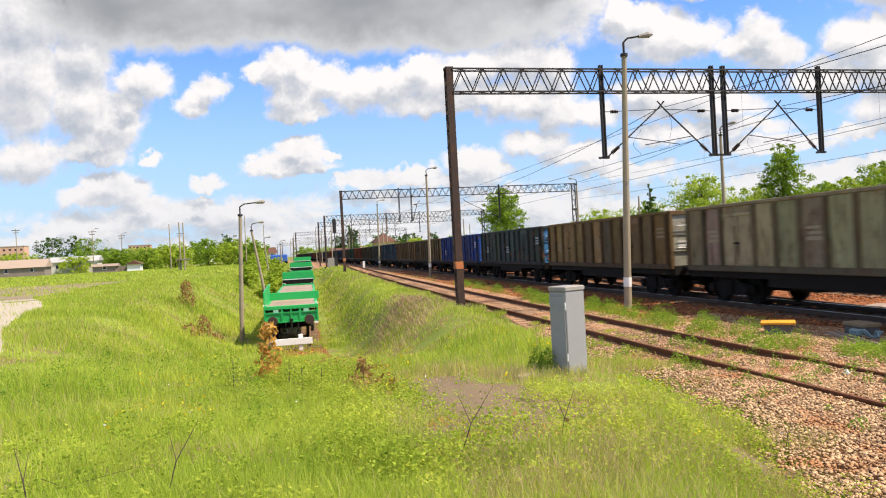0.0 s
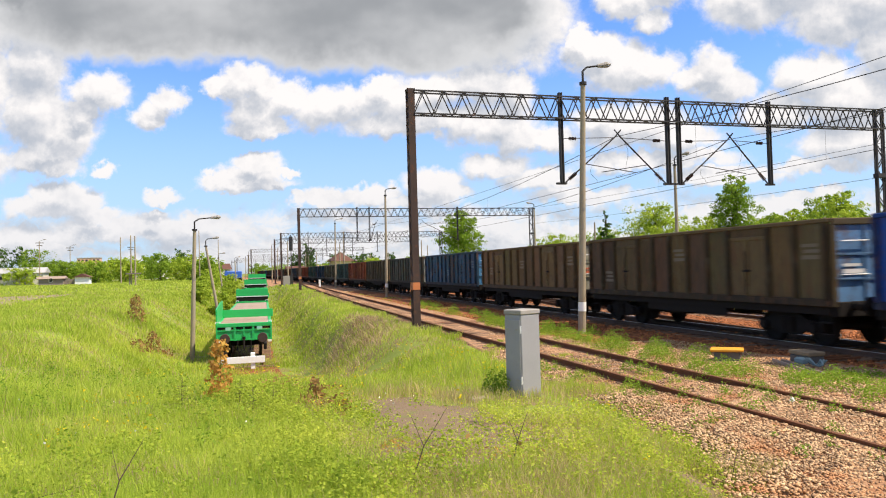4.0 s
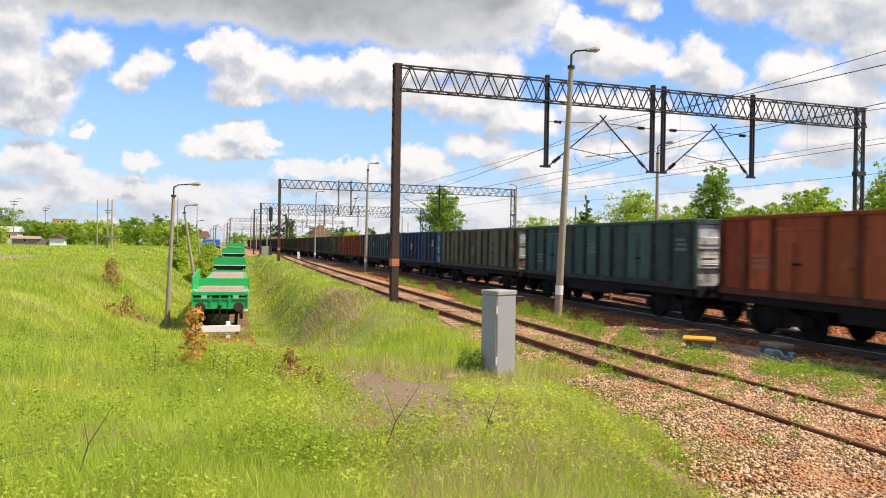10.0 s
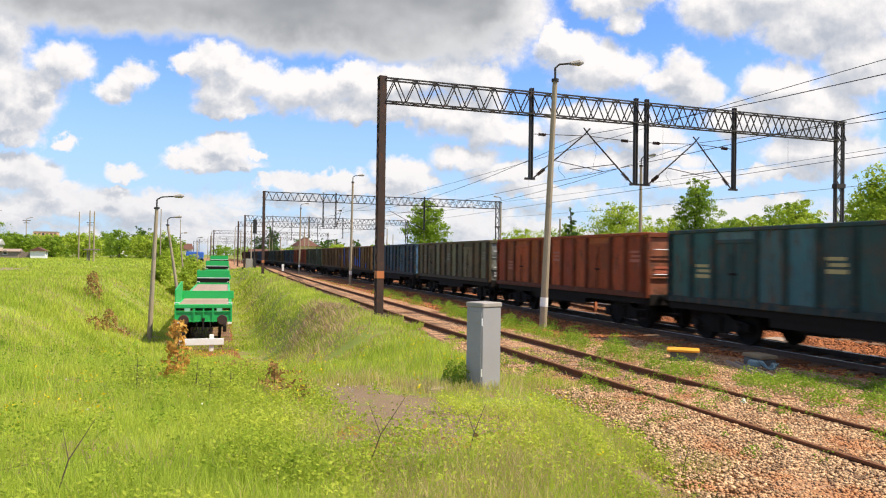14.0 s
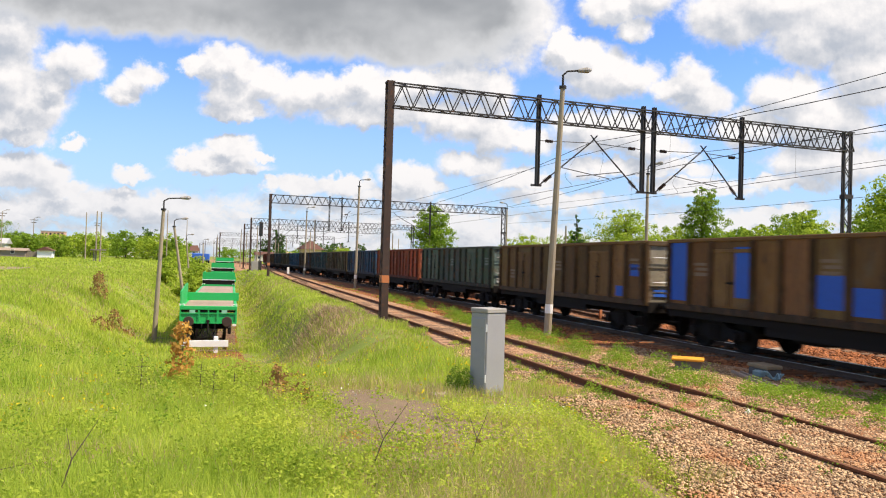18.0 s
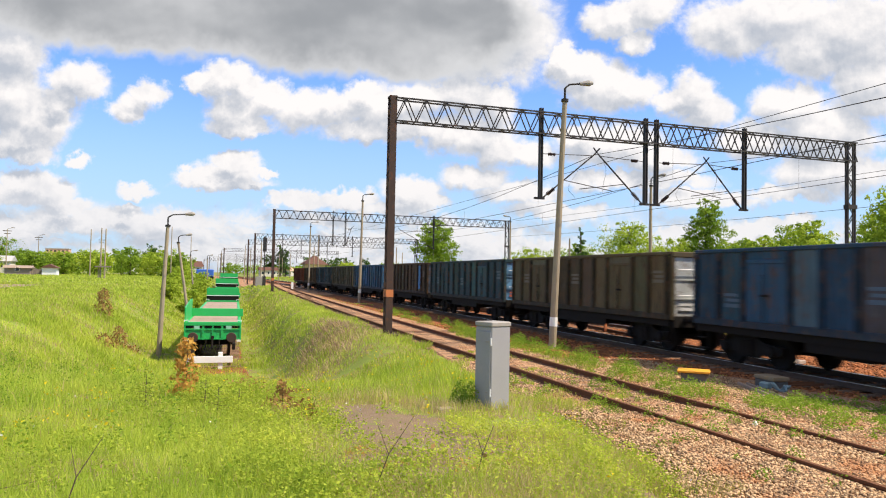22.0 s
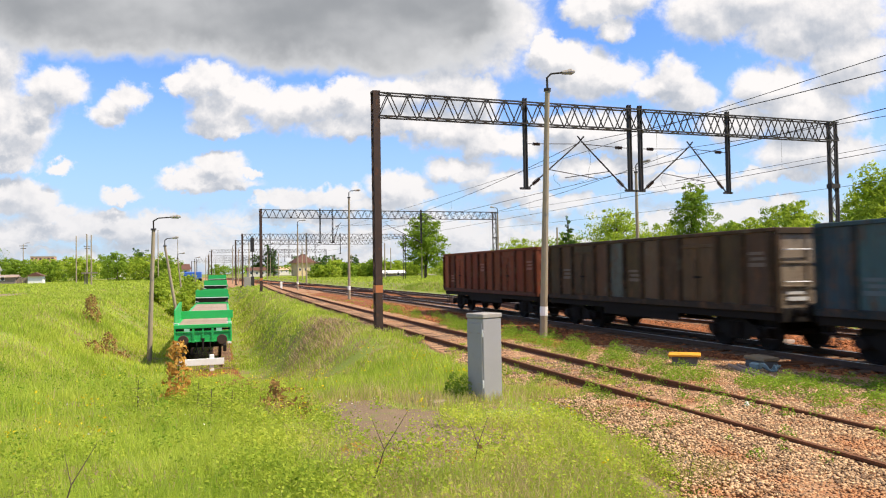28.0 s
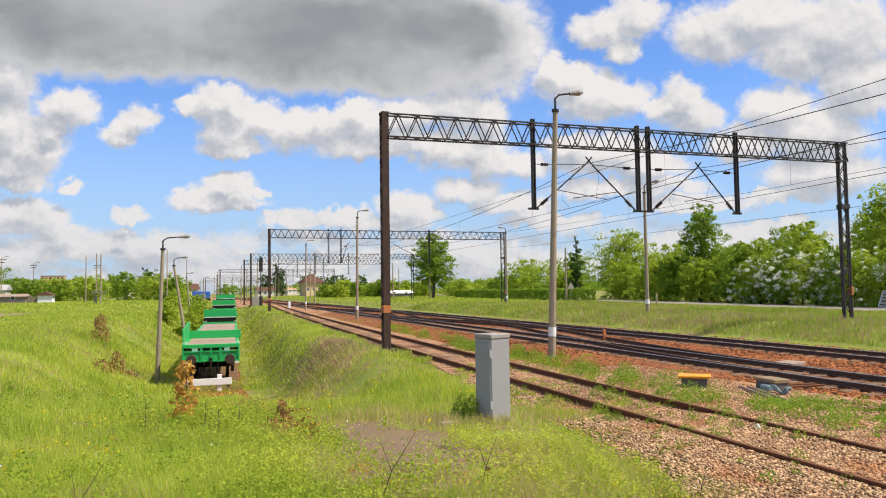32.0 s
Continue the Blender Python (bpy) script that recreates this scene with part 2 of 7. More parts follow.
def wagon_paint():
    """Old wagon paint in the object's colour: panel to panel tones, streaks running down, rust and soot."""
    m = bpy.data.materials.new("wagon_paint")
    m.use_nodes = True
    n = Nodes(m.node_tree)
    bsdf = m.node_tree.nodes["Principled BSDF"]
    info = n.add("ShaderNodeObjectInfo")
    at = n.vec("ADD", n.add("ShaderNodeTexCoord").outputs["Object"], n.vec("MULTIPLY", info.outputs["Location"], (0.0, 0.0, 0.0)))
    rnd = n.math("MULTIPLY", info.outputs["Random"], 37.0)
    shift = n.add("ShaderNodeCombineXYZ")
    for s in shift.inputs:
        n.put(s, rnd)
    at = n.vec("ADD", at, shift.outputs[0])
    streak = n.noise(n.vec("MULTIPLY", at, (1.0, 7.0, 0.55)), 1.6, 5.0, 0.6)
    blot = n.noise(at, 1.3, 5.0, 0.6)
    fine = n.noise(at, 24.0, 3.0, 0.6)
    tone = n.math("ADD", n.math("MULTIPLY", streak, 0.55), n.math("MULTIPLY", blot, 0.45))
    tone = n.math("ADD", n.math("MULTIPLY", tone, 1.25), n.math("MULTIPLY", info.outputs["Random"], 0.42))
    tone = n.math("ADD", n.math("MULTIPLY", tone, 1.25), n.math("MULTIPLY", fine, 0.2))
    tone = n.math("SUBTRACT", tone, 0.28)
    grey = n.add("ShaderNodeCombineColor")
    for s in grey.inputs[:3]:
        n.put(s, tone)
    col = n.mix(1.0, info.outputs["Color"], grey.outputs[0], "MULTIPLY")
    # faded, chalky repair patches
    chalk = n.mix(0.5, col, (0.15, 0.155, 0.125))
    col = n.mix(n.math("MULTIPLY", n.smooth(n.noise(n.vec("MULTIPLY", at, (1.0, 1.6, 0.9)), 1.1, 6.0, 0.7), 0.56, 0.70), 0.55), col, chalk)
    col = n.mix(n.math("MULTIPLY", n.smooth(n.noise(n.vec("MULTIPLY", at, (1.0, 3.0, 0.8)), 1.9, 6.0, 0.68), 0.50, 0.68), 0.78), col, (0.125, 0.060, 0.028))
    col = n.mix(n.math("MULTIPLY", n.smooth(n.noise(n.vec("MULTIPLY", at, (1.0, 1.3, 1.0)), 5.5, 6.0, 0.72), 0.57, 0.66), 0.7), col, (0.10, 0.042, 0.020))
    col = n.mix(n.math("MULTIPLY", n.smooth(n.noise(n.vec("MULTIPLY", at, (1.0, 5.0, 0.6)), 2.7, 5.0, 0.65), 0.53, 0.70), 0.8), col, (0.026, 0.020, 0.015))
    n.put(bsdf.inputs["Base Color"], col)
    bsdf.inputs["Specular IOR Level"].default_value = 0.25
    n.put(bsdf.inputs["Roughness"], n.math("ADD", n.math("MULTIPLY", blot, 0.25), 0.66))
    bump = n.add("ShaderNodeBump")
    bump.inputs["Strength"].default_value, bump.inputs["Distance"].default_value = 0.25, 0.03
    n.put(bump.inputs["Height"], n.math("ADD", blot, n.math("MULTIPLY", fine, 0.3)))
    n.put(bsdf.inputs["Normal"], bump.outputs[0])
    return m


def leafy(name, a, b, through_light=0.45):
    """Leaves and blades: colour from clump to clump, light passing through."""
    m = bpy.data.materials.new(name)
    m.use_nodes = True
    n = Nodes(m.node_tree)
    n.t.nodes.clear()
    r = n.add("ShaderNodeNewGeometry").outputs["Random Per Island"]
    at = n.add("ShaderNodeTexCoord").outputs["Object"]
    patch = n.noise(at, 0.35, 4.0, 0.6)
    small = n.noise(at, 2.6, 3.0, 0.6)
    fac = n.math("ADD", n.math("MULTIPLY", r, 0.48), n.math("MULTIPLY", n.smooth(patch, 0.34, 0.66), 0.46))
    fac = n.math("ADD", fac, n.math("MULTIPLY", n.math("SUBTRACT", small, 0.45), 0.7), clamp=True)
    col = n.mix(fac, a, b)
    d, t, mix = n.add("ShaderNodeBsdfDiffuse"), n.add("ShaderNodeBsdfTranslucent"), n.add("ShaderNodeMixShader")
    n.put(d.inputs[0], col)
    n.put(t.inputs[0], col)
    mix.inputs[0].default_value = through_light
    n.put(mix.inputs[1], d.outputs[0])
    n.put(mix.inputs[2], t.outputs[0])
    n.put(n.add("ShaderNodeOutputMaterial").inputs[0], mix.outputs[0])
    return m


M_SOIL = material("meadow_soil", (0.20, 0.25, 0.04), 0.95, spread=0.5, scale=0.35, fine=9.0, bump=0.5, tints=(((0.20, 0.15, 0.08), 0.16, 0.60, 0.72), ((0.21, 0.15, 0.075), 0.9, 0.48, 0.62)))
M_BALLAST = material("ballast_bed", (0.23, 0.080, 0.028), 0.95, spread=0.9, scale=2.3, fine=21.0, bump=1.0, tints=(((0.30, 0.13, 0.055), 5.5, 0.55, 0.66), ((0.065, 0.030, 0.016), 4.2, 0.54, 0.66)))
M_GRAVEL = material("siding_gravel", (0.37, 0.205, 0.108), 0.95, spread=0.7, scale=2.0, fine=24.0, bump=1.0, tints=(((0.27, 0.11, 0.045), 0.6, 0.48, 0.66), ((0.42, 0.30, 0.20), 14.0, 0.56, 0.66), ((0.09, 0.05, 0.03), 9.0, 0.55, 0.66)))
M_STONE = material("ballast_stone", (0.48, 0.315, 0.175), 0.9, spread=0.4, scale=9.0, fine=60.0, by_island=1.2, tints=(((0.46, 0.22, 0.10), 0.9, 0.50, 0.68), ((0.20, 0.12, 0.07), 5.0, 0.54, 0.66)))
M_RAIL = material("rusty_rail", (0.15, 0.065, 0.032), 0.9, 0.0, spread=0.4, scale=8.0)
M_RAIL_DARK = material("dark_used_rail", (0.115, 0.072, 0.050), 0.9, 0.0, spread=0.4, scale=8.0)
M_SHINE = material("polished_rail_head", (0.60, 0.58, 0.56), 0.30, 0.9, spread=0.2, scale=3.0)
M_SLEEPER = material("weathered_sleeper", (0.185, 0.115, 0.072), 0.95, spread=0.5, scale=5.0, by_object=0.5, by_island=0.5)
M_STEEL = material("dark_painted_steel", (0.030, 0.026, 0.024), 0.7, 0.2, spread=0.5, scale=3.0, tints=(((0.10, 0.04, 0.02), 4.0, 0.58, 0.72),))
M_BROWN_STEEL = material("brown_painted_steel", (0.065, 0.042, 0.034), 0.75, 0.1, spread=0.5, scale=2.0, tints=(((0.13, 0.055, 0.03), 3.0, 0.55, 0.72),))
M_CONCRETE = material("weathered_concrete", (0.33, 0.27, 0.185), 0.9, spread=0.35, scale=4.0, fine=40.0, tints=(((0.20, 0.18, 0.15), 2.0, 0.56, 0.75),))
M_ORANGE = material("orange_band_paint", (0.50, 0.16, 0.05), 0.7, spread=0.3)
M_WHITE = material("white_paint", (0.78, 0.77, 0.74), 0.6, spread=0.15, scale=5.0)
M_GREY_BOX = material("grey_enamel", (0.30, 0.295, 0.29), 0.55, spread=0.16, scale=2.5, bump=0.05, tints=(((0.20, 0.20, 0.20), 3.0, 0.60, 0.8),))
M_GREY_LID = material("grey_lid", (0.31, 0.285, 0.25), 0.7, spread=0.25, scale=4.0)
M_YELLOW = material("yellow_lid_paint", (0.75, 0.33, 0.02), 0.6, spread=0.2)
M_GREEN = material("green_wagon_paint", (0.004, 0.40, 0.095), 0.45, spread=0.18, scale=2.0, bump=0.05)
M_PLANK = material("grey_deck_plank", (0.33, 0.25, 0.19), 0.9, spread=0.35, scale=3.0, by_object=0.3)
M_BLACK = material("grimy_running_gear", (0.014, 0.011, 0.009), 0.85, spread=0.5, scale=4.0)
M_PAINT = wagon_paint()
M_MARK = material("faded_lettering_paint", "object", 0.7, spread=0.4, scale=5.0)
M_WAGON_NOTE = material("pale_green_plate", (0.25, 0.55, 0.38), 0.6)
M_GLASS_DARK = material("dark_window", (0.03, 0.035, 0.04), 0.2, spread=0.1)
M_ASPHALT = material("pale_road", (0.27, 0.24, 0.20), 0.95, spread=0.25, scale=0.8)
M_GRASS = leafy("grass_blades", (0.27, 0.40, 0.042), (0.64, 0.69, 0.115), 0.5)
M_VERGE = leafy("verge_blades", (0.19, 0.30, 0.035), (0.46, 0.52, 0.095), 0.5)
M_DRY = leafy("dry_stalks", (0.40, 0.30, 0.13), (0.66, 0.53, 0.26), 0.35)
M_DEAD = leafy("dead_stalks", (0.36, 0.235, 0.135), (0.58, 0.43, 0.26), 0.35)
M_WEED = leafy("lush_weeds", (0.13, 0.26, 0.025), (0.33, 0.46, 0.06), 0.45)
M_LEAF = leafy("tree_leaves", (0.12, 0.225, 0.022), (0.32, 0.44, 0.058), 0.5)
M_LEAF_LIGHT = leafy("bright_leaves", (0.21, 0.33, 0.03), (0.50, 0.58, 0.08), 0.5)
M_LEAF_DARK = leafy("dark_leaves", (0.04, 0.095, 0.022), (0.10, 0.175, 0.04), 0.3)
M_LEAF_BRONZE = leafy("bronze_young_leaves", (0.45, 0.20, 0.05), (0.80, 0.52, 0.13), 0.5)
M_BLOSSOM = leafy("white_blossom", (0.82, 0.82, 0.68), (0.95, 0.94, 0.86), 0.35)
M_FLOWER = leafy("yellow_flowers", (0.65, 0.48, 0.02), (0.80, 0.62, 0.04), 0.3)
M_BARK = material("bark", (0.10, 0.075, 0.05), 0.95, spread=0.5, scale=6.0)


# ---- mesh building ----
class Mesh:
    """Gathers boxes, bars and plates into one mesh."""

    def __init__(self):
        self.v, self.f = [], []

    def add(self, verts, faces):
        o = len(self.v)
        self.v += [tuple(p) for p in verts]
        self.f += [tuple(i + o for i in f) for f in faces]
        return self

    def box(self, x0, x1, y0, y1, z0, z1, edge=0.0):
        e = min(edge, (x1 - x0) / 3, (y1 - y0) / 3, (z1 - z0) / 3)
        if e <= 0:
            v = [(x, y, z) for z in (z0, z1) for y in (y0, y1) for x in (x0, x1)]
            return self.add(v, [(0, 2, 3, 1), (4, 5, 7, 6), (0, 1, 5, 4), (2, 6, 7, 3), (0, 4, 6, 2), (1, 3, 7, 5)])
        # upright and level edges taken off
        rings = []
        for z, d in ((z0, e), (z0 + e, 0), (z1 - e, 0), (z1, e)):
            a, b, c, f = x0 + d, x1 - d, y0 + d, y1 - d
            rings.append([(a + e, c, z), (b - e, c, z), (b, c + e, z), (b, f - e, z), (b - e, f, z), (a + e, f, z), (a, f - e, z), (a, c + e, z)])
        v = [p for r in rings for p in r]
        f = [tuple(range(7, -1, -1)), tuple(range(24, 32))]
        f += [(k * 8 + i, k * 8 + (i + 1) % 8, k * 8 + 8 + (i + 1) % 8, k * 8 + 8 + i) for k in range(3) for i in range(8)]
        return self.add(v, f)

    def bar(self, a, b, r0, r1=None, n=8, caps=True):
        """A round bar from a to b."""
        a, b = Vector(a), Vector(b)
        r1 = r0 if r1 is None else r1
        w = (b - a).normalized()
        s = w.orthogonal().normalized()
        t = w.cross(s)
        v = [c + (s * math.cos(2 * math.pi * i / n) + t * math.sin(2 * math.pi * i / n)) * r for c, r in ((a, r0), (b, r1)) for i in range(n)]
        f = [(i, (i + 1) % n, n + (i + 1) % n, n + i) for i in range(n)]
        if caps:
            f += [tuple(range(n - 1, -1, -1)), tuple(range(n, 2 * n))]
        return self.add(v, f)

    def beam(self, a, b, w, h, up=(0, 0, 1)):
        """A square bar from a to b, w wide and h deep."""
        a, b = Vector(a), Vector(b)
        d = (b - a).normalized()
        s = d.cross(Vector(up))
        s = (s if s.length > 1e-4 else Vector((1, 0, 0))).normalized()
        t = s.cross(d)
        v = [c + s * (i * w / 2) + t * (j * h / 2) for c in (a, b) for i, j in ((-1, -1), (1, -1), (1, 1), (-1, 1))]
        return self.add(v, [(0, 1, 5, 4), (1, 2, 6, 5), (2, 3, 7, 6), (3, 0, 4, 7), (3, 2, 1, 0), (4, 5, 6, 7)])

    def sweep(self, path, outline, closed=True):
        """An outline (across, up) carried along a path of (x, y, z), upright."""
        n = len(outline)
        v = []
        for i, p in enumerate(path):
            a, b = Vector(path[max(i - 1, 0)]), Vector(path[min(i + 1, len(path) - 1)])
            d = (b - a)
            s = Vector((d.y, -d.x, 0)).normalized()
            v += [(p[0] + s.x * u, p[1] + s.y * u, p[2] + w) for u, w in outline]
        m = n if closed else n - 1
        f = [(k * n + i, (k + 1) * n + i, (k + 1) * n + (i + 1) % n, k * n + (i + 1) % n) for k in range(len(path) - 1) for i in range(m)]
        if closed:
            f += [tuple(range(n)), tuple(range(len(v) - 1, len(v) - n - 1, -1))]
        return self.add(v, f)

    def lathe(self, profile, n=12, at=(0, 0, 0), axis="z"):
        """Rings (radius, height) round an axis."""
        v = []
        for r, h in profile:
            for i in range(n):
                c, s = r * math.cos(2 * math.pi * i / n), r * math.sin(2 * math.pi * i / n)
                p = {"z": (c, s, h), "x": (h, c, s), "y": (s, h, c)}[axis]
                v.append((p[0] + at[0], p[1] + at[1], p[2] + at[2]))
        f = [(k * n + i, k * n + (i + 1) % n, k * n + n + (i + 1) % n, k * n + n + i) for k in range(len(profile) - 1) for i in range(n)]
        f += [tuple(range(n - 1, -1, -1)), tuple(range(len(v) - n, len(v)))]
        return self.add(v, f)

    def done(self, name, mat, smooth=False):
        me = bpy.data.meshes.new(name)
        me.from_pydata(self.v, [], self.f)
        if mat is not None:
            me.materials.append(mat)
        if smooth:
            me.shade_smooth()
        me.update()
        return me


def part(name, mesh, mat, parent=None, label="", at=None, smooth=False):
    """Links one mesh object, under a thing if one is given."""
    me = mesh.done(name, mat, smooth) if isinstance(mesh, Mesh) else mesh
    ob = new(name, me)
    if parent is not None:
        ob.parent = parent
    if at is not None:
        ob.matrix_basis = at if isinstance(at, Matrix) else Matrix.Translation(at)
    if label:
        tagged(ob, label)
    return ob


def thing(name, label, category, group="", at=(0, 0, 0), turn=0.0, kind=""):
    """An Empty at a thing's base."""
    ob = new(name)
    ob.empty_display_size = 0.3
    ob.matrix_basis = pose(*at, 0, 0, turn)
    return tagged(ob, label, category, group, kind)


def quick_mesh(name, verts, faces, mat):
    """A mesh of equal-sided faces from arrays."""
    verts, faces = np.asarray(verts, np.float32), np.asarray(faces, np.int32)
    k = faces.shape[1]
    me = bpy.data.meshes.new(name)
    me.vertices.add(len(verts))
    me.vertices.foreach_set("co", verts.ravel())
    me.loops.add(faces.size)
    me.loops.foreach_set("vertex_index", faces.ravel())
    me.polygons.add(len(faces))
    me.polygons.foreach_set("loop_start", np.arange(0, faces.size, k, dtype=np.int32))
    me.update(calc_edges=True)
    if mat is not None:
        me.materials.append(mat)
    return me


# ---- plan ----
def main_x(y):
    return 14.717 + 0.0386 * y - 0.00006 * y * y


def second_x(y):
    return main_x(y) + 5.45 - 0.0012 * max(0.0, min(y, 300.0) - 30.0)


def side_x(y):
    """The rusty siding, which runs into the main line far off."""
    yy = max(y, 0.0)
    x = 7.975 + 0.0311 * yy + 0.0001755 * yy * yy + 0.020 * min(y, 0.0)
    m = main_x(y)
    return x if x < m - 0.6 else m - 0.6 * math.exp(-(x - m + 0.6) / 0.6)


def low_x(y):
    """The sunken siding, which bends to the right behind its end."""
    return 1.24 + 0.0585 * np.clip(np.asarray(y, float) - 38.2, 0.0, 95.0) + 0.020 * np.clip(np.asarray(y, float) - 133.2, 0.0, 400.0)


def step(x, a, b):
    t = np.clip((x - a) / (b - a), 0.0, 1.0)
    return t * t * (3 - 2 * t)


BED = -0.165    # top of the ballast, under the rail heads at 0
LOW = -1.95     # rail heads of the sunken siding at its end


def low_z(y):
    """Rail heads of the sunken siding, which climbs out of the cutting."""
    return LOW + 0.0205 * np.clip(np.asarray(y, float) - 66.0, 0.0, 92.0)


def bed_edge(sx, y):
    """Where the gravel of the siding begins: close to the rail, further out near the camera."""
    return sx - 1.25 - 0.44 * np.clip(10.7 - y, 0.0, 8.0) - 0.75 * step(y, 7.5, 10.5) * step(y, 27.0, 17.0)


def ground_z(x, y):
    """Height of the ground: knoll at the camera, cutting of the sunken siding, ballast, far verge."""
    x, y = np.asarray(x, float), np.asarray(y, float)
    yy = np.clip(y, 0, 400)
    sx = np.minimum(7.975 + 0.0311 * yy + 0.0001755 * yy * yy, 14.717 + 0.0386 * yy - 0.00006 * yy * yy)
    far = 14.717 + 0.0386 * yy - 0.00006 * yy * yy + 5.45
    knoll = 0.60 - 0.45 * step(np.hypot(x * 1.25, y * 0.85), 3.5, 10.5)
    z = np.where(x < sx, knoll, BED)
    # cutting on the left
    lx = low_x(y)
    deep = step(y, 10.0, 34.0) * (1 - 0.75 * step(y, 170.0, 330.0))
    side = np.where(x > lx, step(x - lx, 4.6, 2.1), step(lx - x, 7.5, 2.4))
    top = np.where(x > lx, 0.12 - 0.34 * step(y, 110.0, 165.0), 0.45 - 0.5 * step(y, 200.0, 300.0) * step(lx - x, 22.0, 8.0))
    base = np.where(x < sx, knoll * (1 - step(y, 8, 20)) + top * step(y, 8, 20), BED)
    low = np.minimum(low_z(y) - 0.22, base)
    z = np.where(x < sx, base + (low - base) * side * deep, z)
    # shoulder to the ballast
    edge = bed_edge(sx, y)
    z = z + (BED - 0.03 - z) * step(x, edge - 1.5, edge)
    # grass between siding and main line lies a little lower, far verge higher
    gap = np.clip((14.717 + 0.0386 * yy - 0.00006 * yy * yy) - sx, 0, 9)
    z = z - 0.05 * np.exp(-((x - sx - 0.55 * gap) / 1.0) ** 2) * (gap > 4)
    z = z + 0.72 * step(x, far + 1.9, far + 5.5)
    return z


def ground_at(x, y):
    return float(ground_z(np.array([x]), np.array([y]))[0])


def build_ground():
    xs = np.unique(np.concatenate([np.linspace(-14, 40, 150), np.linspace(-60, -14, 30), np.linspace(40, 90, 25), -np.geomspace(60, 3000, 14), np.geomspace(90, 3000, 12)]))
    ys = np.unique(np.concatenate([np.linspace(-12, 60, 120), np.linspace(60, 220, 70), np.linspace(220, 500, 25), np.geomspace(500, 4000, 12), -np.geomspace(12, 600, 8)]))
    X, Y = np.meshgrid(xs, ys)
    Z = ground_z(X, Y)
    rng = np.random.default_rng(5)
    near = (np.abs(X) < 60) & (Y < 200) & (Y > -20)
    bump = np.zeros_like(Z)
    for k in range(24):
        fx, fy, ph = rng.uniform(-1.4, 1.4), rng.uniform(-1.4, 1.4), rng.uniform(0, 6.28)
        bump += np.sin(fx * X + fy * Y + ph)
    onbed = (X > np.vectorize(side_x)(Y) - 1.8) & (X < 27)
    Z = Z + bump * np.where(near & ~onbed, 0.004, 0.0)
    v = np.stack([X, Y, Z], -1).reshape(-1, 3)
    nx, ny = len(xs), len(ys)
    i = (np.arange(ny - 1)[:, None] * nx + np.arange(nx - 1)[None]).ravel()
    me = quick_mesh("ground", v, np.stack([i, i + 1, i + nx + 1, i + nx], 1), M_SOIL)
    me.shade_smooth()
    ob = new("ground", me)
    tagged(ob, "rough green meadow ground with a sunken cutting beside the railway", "ground", kind="structure")


def line(fx, z, y0, y1, near=1.5):
    """Points along a track, closer together near the camera."""
    ys = [y0]
    while ys[-1] < y1:
        ys.append(min(y1, ys[-1] + max(near, abs(ys[-1]) / 12)))
    return [(float(fx(y)), y, float(z(y)) if callable(z) else z) for y in ys]


RAIL = [(-0.065, -0.132), (0.065, -0.132), (0.065, -0.122), (0.012, -0.106), (0.012, -0.045), (0.034, -0.036), (0.034, -0.002), (-0.034, -0.002), (-0.034, -0.036), (-0.012, -0.045), (-0.012, -0.106), (-0.065, -0.122)]
HEAD = [(-0.030, -0.006), (0.030, -0.006), (0.026, 0.0015), (-0.026, 0.0015)]


def build_track(fx, z, y0, y1, label, mat, shiny, sleeper_to, spacing=0.62):
    t = thing("railway_track", label, "railway track", kind="structure")
    for s in (-0.7535, 0.7535):
        p = line(lambda y: fx(y) + s, z, y0, y1)
        r = part("rail", Mesh().sweep(p, RAIL), mat, t)
        if shiny:
            part("rail_head", Mesh().sweep(p, HEAD), M_SHINE, r, "bright worn running surface")
    wood = Mesh().box(-1.3, 1.3, -0.12, 0.12, -0.16, 0, 0.02).box(-0.92, -0.60, -0.09, 0.09, 0, 0.014).box(0.60, 0.92, -0.09, 0.09, 0, 0.014).done("sleeper", M_SLEEPER)
    rng = random.Random(round(fx(0) * 10))
    y, k = max(y0, -6.0), 0
    rest = Mesh()
    while y < sleeper_to:
        zz = (float(z(y)) if callable(z) else z) - 0.133 + rng.uniform(-0.010, 0.004)
        if k < 110:
            part("sleeper", wood, None, t, at=pose(fx(y), y, zz, 0, 0, -1.8 + rng.uniform(-1.2, 1.2)))
        else:
            rest.box(fx(y) - 1.3, fx(y) + 1.3, y - 0.12, y + 0.12, zz - 0.1, zz)
        y += spacing * rng.uniform(0.96, 1.04)
        k += 1
    if rest.v:
        tagged(part("far_sleepers", rest, M_SLEEPER, t), kind="stuff")
    return t


def siding_bed(y):
    """Top of the siding's gravel, heaped up to the rail heads near the camera."""
    return BED + 0.022 + 0.085 * float(step(y, 12.8, 10.8))


